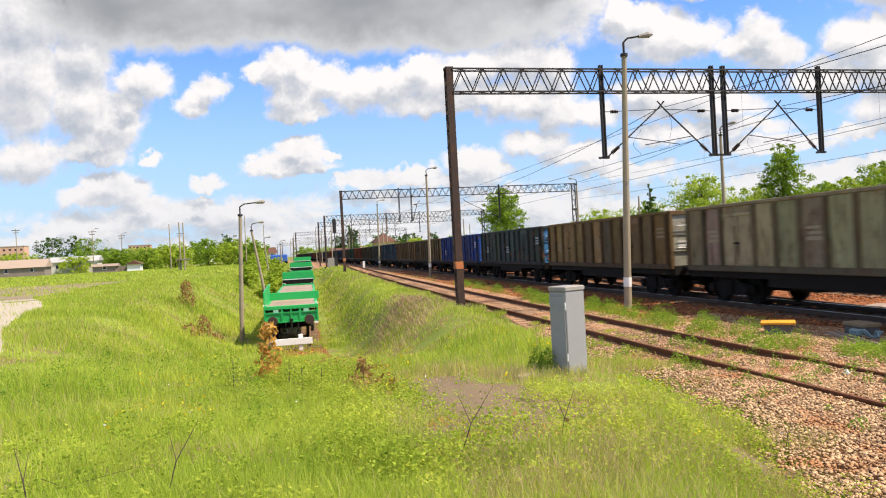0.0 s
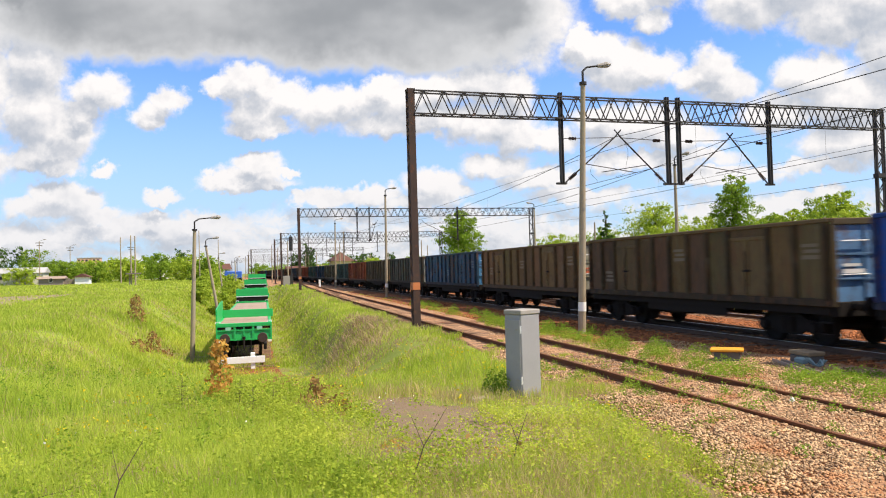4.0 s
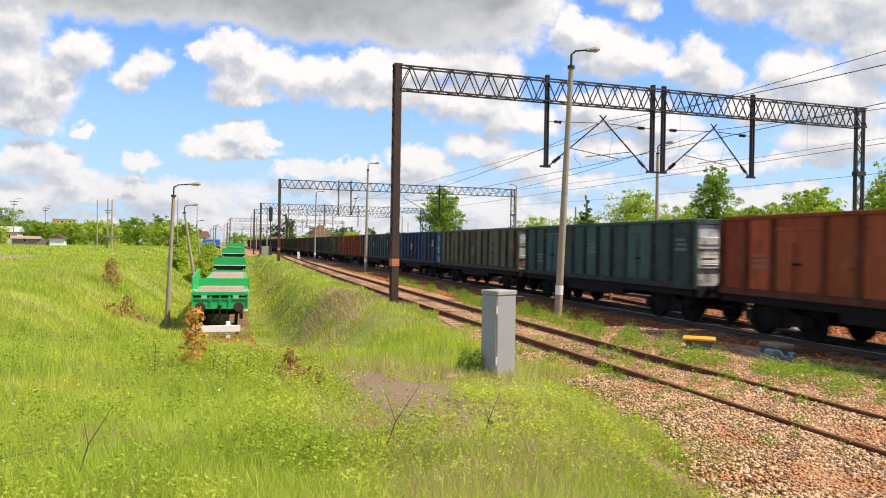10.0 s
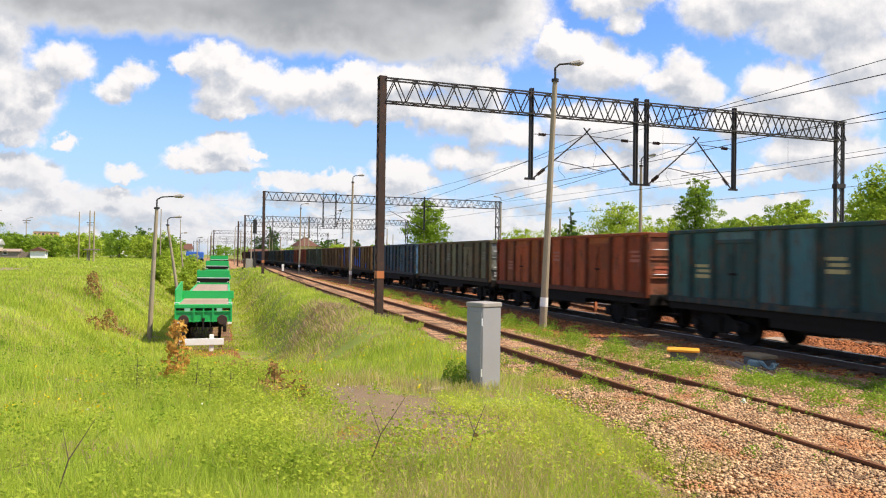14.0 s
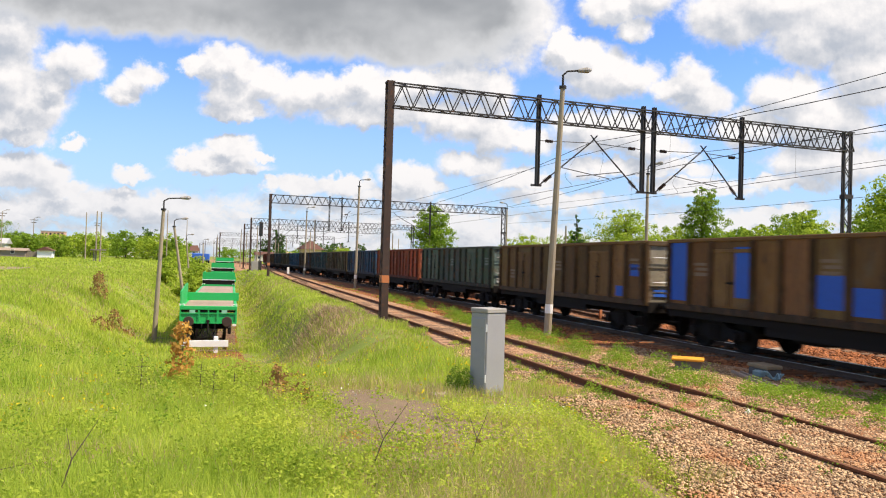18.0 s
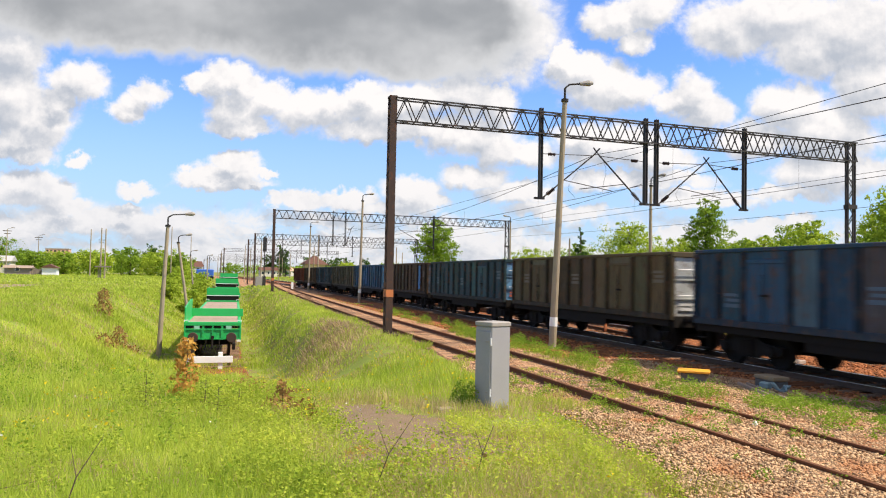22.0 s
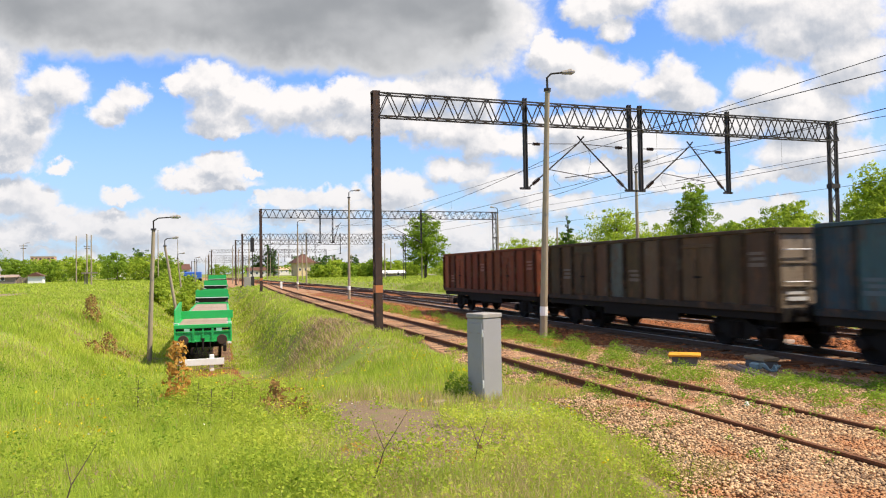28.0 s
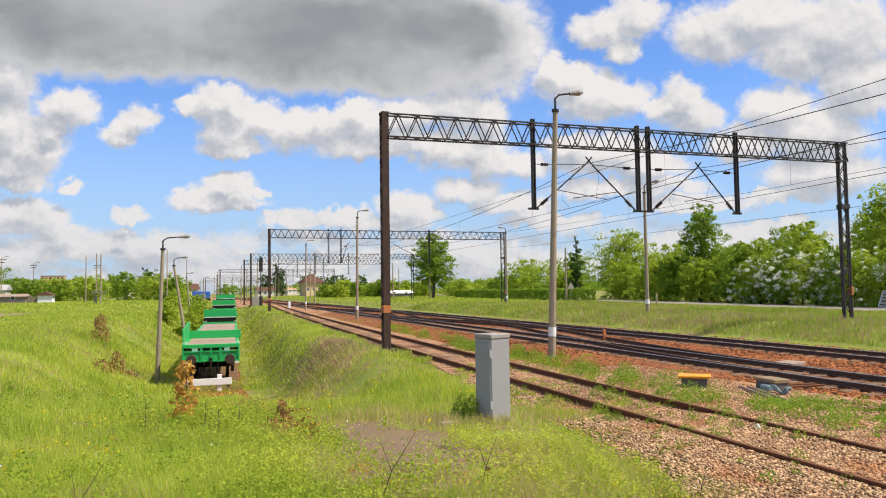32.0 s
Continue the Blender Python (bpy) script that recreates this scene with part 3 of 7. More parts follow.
def build_bed():
    """Ballast prism under the tracks."""
    def sheet(name, left, right, z, mat, label, y1=520, y0=-40):
        ys = [p[1] for p in line(main_x, 0, y0, y1, 1.0)]
        n = 14
        v, f = [], []
        rng = random.Random(3)
        for y in ys:
            a, b = left(y), right(y)
            for i in range(n + 1):
                u = i / n
                v.append((a + (b - a) * u, y, (z(y) if callable(z) else z) + (0.0 if 0 < i < n else -0.25) + rng.uniform(-0.02, 0.02)))
        for k in range(len(ys) - 1):
            f += [(k * (n + 1) + i, k * (n + 1) + i + 1, (k + 1) * (n + 1) + i + 1, (k + 1) * (n + 1) + i) for i in range(n)]
        m = Mesh()
        m.v, m.f = v, f
        ob = part(name, m, mat)
        tagged(ob, label, "ballast", kind="structure")
    def seam(y):
        """Where the pale gravel of the siding gives way to rusty ballast."""
        a = main_x(y) - 2.15
        return a + (min(side_x(y) + 1.5, a) - a) * float(step(y, 14.0, 22.0))

    sheet("main_line_ballast", lambda y: seam(y) - 0.7, lambda y: second_x(y) + 2.3, BED - 0.004, M_BALLAST, "rust-brown stone ballast under the main tracks")
    sheet("siding_ballast", lambda y: float(bed_edge(side_x(y), y)) + 0.05, lambda y: max(side_x(y) + 1.0, seam(y) + 0.7) if y < 90 else main_x(y), siding_bed, M_GRAVEL, "brown gravel ballast under the rusty siding", 170)
    sheet("yard_gravel", lambda y: float(low_x(y)) + 2.2 - 7.0 * float(step(y, 200.0, 300.0)), lambda y: side_x(y) - 1.0, lambda y: BED - 0.02 if y > 150 else -0.9, M_GRAVEL, "trodden brown gravel of the station yard", 520, 128)
    sheet("low_siding_ballast", lambda y: float(low_x(y)) - 1.6, lambda y: float(low_x(y)) + 1.6, lambda y: float(low_z(y)) - 0.19, M_BALLAST, "overgrown ballast under the sunken siding", 300)


build_ground()
build_bed()
build_track(main_x, 0.0, -40, 520, "main railway track with dark rails on brown ballast", M_RAIL_DARK, True, 150)
build_track(second_x, 0.0, -40, 520, "second main railway track with dark rails", M_RAIL_DARK, True, 120)
build_track(side_x, 0.0, -40, 190, "disused siding with rust-brown rails in gravel", M_RAIL, False, 110)
build_track(low_x, low_z, 36.2, 300, "sunken siding under parked flat wagons", M_RAIL, False, 60)


# ---- goods train ----
WAGON, HALF, TOP, FLOOR = 14.04, 1.38, 3.15, 1.18
# paint of each wagon from the last one on, by its sides and by the end that faces the camera; the end's mostly lighter
# colours have sunlight put into them
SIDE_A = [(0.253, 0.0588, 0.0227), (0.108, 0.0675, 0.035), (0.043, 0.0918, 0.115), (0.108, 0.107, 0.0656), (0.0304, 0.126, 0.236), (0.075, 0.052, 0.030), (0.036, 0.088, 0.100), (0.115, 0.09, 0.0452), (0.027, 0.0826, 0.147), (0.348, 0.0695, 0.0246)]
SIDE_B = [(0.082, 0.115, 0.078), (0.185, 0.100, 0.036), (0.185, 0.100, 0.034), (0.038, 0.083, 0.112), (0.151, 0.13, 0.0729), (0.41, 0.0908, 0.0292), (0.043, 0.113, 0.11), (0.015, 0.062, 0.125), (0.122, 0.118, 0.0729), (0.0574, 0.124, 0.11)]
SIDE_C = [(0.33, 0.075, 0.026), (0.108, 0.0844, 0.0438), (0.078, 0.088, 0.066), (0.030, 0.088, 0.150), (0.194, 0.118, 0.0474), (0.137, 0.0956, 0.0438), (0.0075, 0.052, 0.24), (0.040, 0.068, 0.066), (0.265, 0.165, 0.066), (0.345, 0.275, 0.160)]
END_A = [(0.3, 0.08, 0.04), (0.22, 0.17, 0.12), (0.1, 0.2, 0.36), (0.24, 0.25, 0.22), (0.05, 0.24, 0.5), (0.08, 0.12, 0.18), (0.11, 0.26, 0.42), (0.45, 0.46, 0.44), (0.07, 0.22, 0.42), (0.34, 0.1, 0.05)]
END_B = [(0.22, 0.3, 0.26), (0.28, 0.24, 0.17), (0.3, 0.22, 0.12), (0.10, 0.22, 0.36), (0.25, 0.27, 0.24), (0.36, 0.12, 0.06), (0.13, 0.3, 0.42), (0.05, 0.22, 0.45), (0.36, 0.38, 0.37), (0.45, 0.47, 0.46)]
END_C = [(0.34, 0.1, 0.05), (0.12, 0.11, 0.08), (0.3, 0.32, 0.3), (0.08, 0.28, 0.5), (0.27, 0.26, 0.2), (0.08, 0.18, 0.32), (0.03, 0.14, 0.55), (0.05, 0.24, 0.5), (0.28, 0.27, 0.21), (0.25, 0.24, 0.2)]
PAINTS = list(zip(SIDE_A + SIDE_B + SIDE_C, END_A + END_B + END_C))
# plain bars for lettering on the near side: along, up, width, height, colour
LETTERS = {17: (0.38, 0.42, 0.46), 26: (0.55, 0.60, 0.66), 16: (0.38, 0.32, 0.14), 27: (0.30, 0.33, 0.34)}

# repainted patches on the near side: along, up, width, height
REPAINTED = {12: ((-2.05, 0.12, 0.86, 1.85), (-1.035, 0.15, 0.78, 0.62), (0.0, 0.25, 0.80, 0.78), (-4.75, 0.0, 0.75, 0.45), (2.95, 0.35, 0.55, 1.35), (5.75, 0.15, 0.85, 1.80)),
             11: ((-5.75, 0.8, 0.5, 0.4), (-4.8, 0.1, 0.45, 0.35)), 5: ((-4.75, 0.15, 0.72, 1.60),), 4: ((0.0, 0.2, 0.8, 1.5), (1.03, 0.5, 0.8, 0.9))}


def wagon_meshes():
    k = {}
    k["hand_rail"] = Mesh().bar((-0.42, 0, 0), (0.30, 0, 0), 0.016, n=5).bar((-0.42, 0, 0), (-0.42, 0.10, 0), 0.014, n=5).bar((0.30, 0, 0), (0.30, 0.10, 0), 0.014, n=5).done("hand_rail", M_WHITE)
    ln = 6.38
    # side wall: sheet between the ribs, 12.76 long
    k["side_wall"] = Mesh().box(-0.03, 0.03, -ln, ln, FLOOR, TOP - 0.10).done("side_wall", M_PAINT)
    k["top_rail"] = Mesh().box(-0.075, 0.055, -ln - 0.02, ln + 0.02, TOP - 0.11, TOP, 0.02).done("top_rail", M_PAINT)
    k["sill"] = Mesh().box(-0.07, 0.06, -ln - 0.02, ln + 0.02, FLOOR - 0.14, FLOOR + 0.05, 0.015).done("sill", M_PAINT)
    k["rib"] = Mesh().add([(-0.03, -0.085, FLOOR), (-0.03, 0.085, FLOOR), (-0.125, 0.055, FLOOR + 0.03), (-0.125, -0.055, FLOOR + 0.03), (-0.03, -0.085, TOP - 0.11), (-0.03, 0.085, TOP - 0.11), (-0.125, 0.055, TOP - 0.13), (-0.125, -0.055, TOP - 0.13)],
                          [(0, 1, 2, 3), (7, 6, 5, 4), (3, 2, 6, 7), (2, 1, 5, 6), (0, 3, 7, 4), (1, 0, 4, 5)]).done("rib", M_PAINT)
    door = Mesh().box(-0.055, -0.028, -0.74, 0.74, FLOOR + 0.05, TOP - 0.32, 0.008)
    door.box(-0.085, -0.05, -0.03, 0.03, FLOOR + 0.05, TOP - 0.32).box(-0.08, -0.05, -0.74, 0.74, TOP - 0.42, TOP - 0.32, 0.01).box(-0.075, -0.05, -0.70, 0.70, FLOOR + 0.10, FLOOR + 0.18)
    k["door"] = door.done("door", M_PAINT)
    k["door_latch"] = Mesh().bar((-0.10, 0.06, FLOOR + 0.1), (-0.10, 0.06, TOP - 0.7), 0.014, n=5).box(-0.12, -0.08, -0.14, 0.14, FLOOR + 0.7, FLOOR + 0.76).done("door_latch", M_BLACK)
    k["end_wall"] = Mesh().box(-HALF + 0.10, HALF - 0.10, -0.03, 0.03, FLOOR - 0.02, TOP - 0.15).done("end_wall", M_PAINT)
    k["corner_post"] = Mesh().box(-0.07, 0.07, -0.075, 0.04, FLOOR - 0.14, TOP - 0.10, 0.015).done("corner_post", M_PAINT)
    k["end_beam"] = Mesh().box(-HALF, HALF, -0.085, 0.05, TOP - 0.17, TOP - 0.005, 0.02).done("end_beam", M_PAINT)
    k["stiffener"] = Mesh().box(-HALF + 0.14, HALF - 0.14, -0.060, -0.028, -0.030, 0.030, 0.008).done("stiffener", M_PAINT)
    k["end_rib"] = Mesh().box(-0.035, 0.035, -0.070, -0.028, FLOOR, TOP - 0.16, 0.01).done("end_rib", M_PAINT)
    k["panel"] = Mesh().box(-0.03, 0.03, -0.51, 0.51, FLOOR, TOP - 0.10).done("panel", M_PAINT)
    k["wide_panel"] = Mesh().box(-0.03, 0.03, -0.85, 0.85, FLOOR, TOP - 0.10).done("panel", M_PAINT)
    k["floor"] = Mesh().box(-HALF + 0.03, HALF - 0.03, -ln, ln, FLOOR - 0.05, FLOOR + 0.02).done("floor", M_BLACK)
    under = Mesh().box(-0.5, -0.36, -6.3, 6.3, 0.80, 1.12).box(0.36, 0.5, -6.3, 6.3, 0.80, 1.12)
    for y in (-6.3, -4.0, -1.6, 0.0, 1.6, 4.0, 6.3):
        under.box(-1.30, 1.30, y - 0.08, y + 0.08, 0.86, 1.13)
    under.box(-1.30, 1.30, -6.48, -6.26, 0.80, 1.16, 0.02).box(-1.30, 1.30, 6.26, 6.48, 0.80, 1.16, 0.02)
    under.bar((-0.25, -0.6, 0.72), (-0.25, 0.5, 0.72), 0.17, n=10).box(0.2, 0.7, -1.2, -0.4, 0.55, 0.85).bar((0, -3.4, 0.62), (0, 3.4, 0.62), 0.025, n=5)
    under.box(-1.34, -1.24, -6.3, 6.3, 0.84, 1.10).box(1.24, 1.34, -6.3, 6.3, 0.84, 1.10)
    under.box(-1.30, -1.26, -2.2, 2.2, 0.62, 0.84).box(1.26, 1.30, -2.2, 2.2, 0.62, 0.84).box(-0.9, 0.9, 0.6, 1.7, 0.5, 0.82)
    k["underframe"] = under.done("underframe", M_BLACK)
    k["buffer"] = Mesh().lathe([(0.11, 0.0), (0.11, 0.28), (0.075, 0.29), (0.075, 0.50), (0.22, 0.51), (0.235, 0.54), (0.20, 0.565)], 12, (0, 0, 0), "y").done("buffer", M_BLACK)
    k["coupling"] = Mesh().beam((0, 0, 0), (0, 0.36, -0.14), 0.09, 0.05).bar((0.05, 0.34, -0.12), (0.05, 0.52, -0.40), 0.02, n=5).bar((-0.05, 0.34, -0.12), (-0.05, 0.52, -0.40), 0.02, n=5).done("coupling", M_BLACK)
    k["step"] = Mesh().box(-0.02, 0.02, -0.20, -0.17, 0.35, 0.95).box(-0.02, 0.02, 0.17, 0.20, 0.35, 0.95).box(-0.12, 0.03, -0.2, 0.2, 0.35, 0.38).box(-0.12, 0.03, -0.2, 0.2, 0.64, 0.67).done("step", M_BLACK)
    k["wheel"] = Mesh().lathe([(0.05, -0.09), (0.12, -0.085), (0.13, -0.03), (0.36, -0.025), (0.375, -0.06), (0.455, -0.065), (0.46, 0.05), (0.487, 0.065), (0.487, 0.085), (0.38, 0.085), (0.36, 0.03), (0.05, 0.05)], 20, (0, 0, 0), "x").done("wheel", M_BLACK)
    k["axle"] = Mesh().bar((-0.72, 0, 0), (0.72, 0, 0), 0.075, n=8).done("axle", M_BLACK)
    # cast side frame of the bogie
    s = Mesh()
    prof = [(-1.22, 0.60), (-0.62, 0.66), (-0.34, 0.80), (0.34, 0.80), (0.62, 0.66), (1.22, 0.60), (1.22, 0.40), (0.98, 0.34), (0.62, 0.40), (0.34, 0.26), (-0.34, 0.26), (-0.62, 0.40), (-0.98, 0.34), (-1.22, 0.40)]
    n = len(prof)
    s.add([(x, y, z) for x in (-0.07, 0.07) for y, z in prof], [tuple(range(n)), tuple(range(2 * n - 1, n - 1, -1))] + [(i, n + i, n + (i + 1) % n, (i + 1) % n) for i in range(n)])
    for y in (-0.9, 0.9):
        s.lathe([(0.13, -0.19), (0.15, -0.14), (0.15, -0.05)], 10, (0, y, 0.46), "x")
    for y in (-0.16, 0.0, 0.16):
        s.bar((-0.12, y, 0.32), (-0.12, y, 0.72), 0.06, n=7)
    k["side_frame"] = s.done("side_frame", M_BLACK)
    k["bolster"] = Mesh().box(-0.98, 0.98, -0.18, 0.18, 0.42, 0.76, 0.03).done("bolster", M_BLACK)
    k["lettering"] = Mesh().box(-0.036, -0.0315, -0.30, 0.30, 0.0, 0.10).box(-0.036, -0.0315, -0.30, 0.22, 0.16, 0.24).box(-0.036, -0.0315, -0.24, 0.30, 0.30, 0.38).done("lettering", M_MARK)
    k["stripe"] = Mesh().box(-0.036, -0.0315, -0.5, 0.5, 0.0, 1.0).done("painted_panel", M_MARK)
    k["notice"] = Mesh().box(-0.30, 0.30, -0.107, -0.1005, 0.0, 0.10).box(-0.30, 0.20, -0.107, -0.1005, 0.16, 0.23).done("notice", M_MARK)
    return k


def tint(ob, c):
    ob.color = (*c, 1)
    return ob


def names_of(c):
    r, g, b = c
    if r > 2.2 * b:
        return "rust-red" if r > 1.9 * g else "brown"
    if b > 3 * r:
        return "bright blue"
    if b > 1.5 * r:
        return "faded blue"
    return "grey-green" if g >= r else "dark grey-brown"


def odd_panel(c, i, rng):
    """A panel's paint: faded unevenly, now and then patched in another colour."""
    f = rng.uniform(0.72, 1.22)
    c = tuple(v * f * rng.uniform(0.86, 1.14) for v in c)
    patch = ((0.10, 0.15, 0.14), (0.13, 0.085, 0.045), (0.16, 0.15, 0.10))[rng.randrange(3)]
    share = 0.55 if rng.random() < (0.45 if i in (29, 28, 7, 4) else 0.06) and c[0] < 0.2 else 0.0
    return tuple(a * (1 - share) + b * share for a, b in zip(c, patch))


def build_wagon(k, i, rng):
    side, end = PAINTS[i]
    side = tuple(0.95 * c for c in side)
    w = thing("open_goods_wagon", f"{names_of(side)} steel open goods wagon with grimy ribbed sides", "goods wagon", "wagons of the passing train")
    for s in (-1, 1):
        m = pose(s * HALF, 0, 0, 0, 0, 0 if s < 0 else 180)
        if s < 0:
            for y in (-5.76, -4.75, -2.05, -1.035, 0.0, 1.035, 2.05, 4.75, 5.76):
                tint(part("panel", k["panel"], None, w, at=m @ pose(0, y, 0)), odd_panel(side, i, rng))
            for y in (-3.4, 3.4):
                tint(part("panel", k["wide_panel"], None, w, at=m @ pose(0, y, 0)), odd_panel(side, i, rng))
        else:
            tint(part("side_wall", k["side_wall"], None, w, at=m), side)
        tint(part("top_rail", k["top_rail"], None, w, at=m), tuple(c * 0.85 for c in side))
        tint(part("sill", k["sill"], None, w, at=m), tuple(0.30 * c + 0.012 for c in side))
        # ribs in darker paint: grime, and the shade on them put into the colour
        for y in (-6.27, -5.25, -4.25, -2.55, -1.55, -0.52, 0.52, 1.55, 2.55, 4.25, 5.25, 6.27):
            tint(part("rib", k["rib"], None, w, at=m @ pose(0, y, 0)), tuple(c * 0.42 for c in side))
        for y in (-3.4, 3.4):
            d = tint(part("door", k["door"], None, w, at=m @ pose(0, y, 0)), side)
            part("door_latch", k["door_latch"], None, d)
    for s in (-1, 1):
        m = pose(0, s * 6.38, 0, 0, 0, 0 if s < 0 else 180)
        # only the camera end takes the colour with sunlight in it
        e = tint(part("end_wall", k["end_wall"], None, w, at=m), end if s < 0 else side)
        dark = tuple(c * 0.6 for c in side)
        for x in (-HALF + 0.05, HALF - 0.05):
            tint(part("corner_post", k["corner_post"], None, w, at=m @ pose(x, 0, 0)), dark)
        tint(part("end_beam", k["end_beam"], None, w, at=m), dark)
        for z in (FLOOR + 0.5, FLOOR + 1.1):
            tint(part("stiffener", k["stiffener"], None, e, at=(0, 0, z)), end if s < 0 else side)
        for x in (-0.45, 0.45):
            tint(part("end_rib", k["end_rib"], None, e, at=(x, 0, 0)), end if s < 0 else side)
        if s < 0:
            tint(part("lettering", k["notice"], None, e, "faded pale lettering bars", at=(-0.80, 0.04, FLOOR + rng.choice((0.15, 0.65)))), (0.015, 0.12, 0.55) if i in (11, 12) else (0.62, 0.60, 0.56) if i % 3 else (0.5, 0.12, 0.06))
        for x in (-0.875, 0.875):
            part("buffer", k["buffer"], None, w, at=pose(x, s * 6.46, 1.06, 0, 0, 180 if s < 0 else 0))
        part("coupling", k["coupling"], None, w, at=pose(0, s * 6.46, 1.04, 0, 0, 180 if s < 0 else 0))
        for x in (-1.28, 1.28):
            part("step", k["step"], None, w, at=pose(x, s * 6.1, 0, 0, 0, 0 if x < 0 else 180))
    part("floor", k["floor"], None, w)
    part("underframe", k["underframe"], None, w)
    for y in (-4.5, 4.5):
        b = part("bogie", k["bolster"], None, w, at=(0, y, 0))
        for a in (-0.9, 0.9):
            part("axle", k["axle"], None, b, at=(0, a, 0.46))
            for x in (-1, 1):
                part("wheel", k["wheel"], None, b, at=pose(x * 0.765, a, 0.46, 0, 0, 0 if x < 0 else 180))
        for x in (-1, 1):
            part("side_frame", k["side_frame"], None, b, at=pose(x * 1.0, 0, 0, 0, 0, 0 if x < 0 else 180))
    # lettering in bars on the near side, mostly faded
    c = LETTERS.get(i, tuple(0.8 * v + 0.045 for v in side))
    for y, z in ((-5.75, FLOOR + 1.0), (-0.0, FLOOR + rng.uniform(0.5, 1.1)), (4.75, FLOOR + rng.uniform(0.3, 1.0))):
        tint(part("lettering", k["lettering"], None, w, "faded lettering bars", at=pose(-HALF, y, z)), c)
    blue = (0.015, 0.085, 0.40) if i in (11, 12) else (0.04, 0.16, 0.36)
    for y, z, a, h in REPAINTED.get(i, ()):
        tint(part("painted_panel", k["stripe"], None, w, "blue repainted patch", at=pose(-HALF - (0.028 if 2.5 < abs(y) < 4.2 else 0.0), y, FLOOR + z) @ Matrix.Diagonal((1, a, h, 1))), blue)
    # white hand rails across the end that faces the sun
    for z in (0.62, 1.42):
        part("hand_rail", k["hand_rail"], None, w, "pale hand rail", at=(-0.72, -6.50, FLOOR + z))
    return w


def train_y(t):
    """How far off the tail of the train is, and the seconds that this holds for."""
    return 444.6 - 14.4 * t - WAGON * (1.0192 -0.10218 * t +0.0012409 * t ** 2 +0.000039318 * t ** 3)


def build_train():
    k, rng = wagon_meshes(), random.Random(11)
    return [build_wagon(k, i, rng) for i in range(len(PAINTS))]


WAGONS = build_train()


# ---- overhead line ----
def lattice(m, a, b, deep, wide, bays, r):
    """A box girder of angle bars from a to b along x."""
    a, b = Vector(a), Vector(b)
    for dy in (-wide / 2, wide / 2):
        for dz in (0, -deep):
            m.beam(a + Vector((0, dy, dz)), b + Vector((0, dy, dz)), r * 2.0, r * 2.0)
    for i in range(bays):
        p, q = a.lerp(b, i / bays), a.lerp(b, (i + 1) / bays)
        mid = (p + q) / 2
        for dy in (-wide / 2, wide / 2):
            o = Vector((0, dy, 0))
            m.beam(p + o + Vector((0, 0, -deep)), mid + o, r * 1.3, r * 1.3)
            m.beam(mid + o, q + o + Vector((0, 0, -deep)), r * 1.3, r * 1.3)
        for dz in (0, -deep):
            m.beam(p + Vector((0, -wide / 2, dz)), q + Vector((0, wide / 2, dz)), r, r)
    return m


def ribbed(o, d, n, r):
    """One turned body of n sheds along d."""
    u = Vector((0, 1, 0))
    w = d.cross(u)
    prof = [p for i in range(n) for p in ((i * 0.068, 0.03), (i * 0.068 + 0.006, r), (i * 0.068 + 0.03, r * 0.6), (i * 0.068 + 0.036, 0.03))]
    v = [o + d * h + (u * math.cos(q) + w * math.sin(q)) * rr for h, rr in prof for q in [k * math.pi / 4 for k in range(8)]]
    f = [(k * 8 + i, k * 8 + (i + 1) % 8, k * 8 + 8 + (i + 1) % 8, k * 8 + 8 + i) for k in range(len(prof) - 1) for i in range(8)]
    return Mesh().add([tuple(p) for p in v], f + [tuple(range(7, -1, -1)), tuple(range(len(v) - 8, len(v)))])


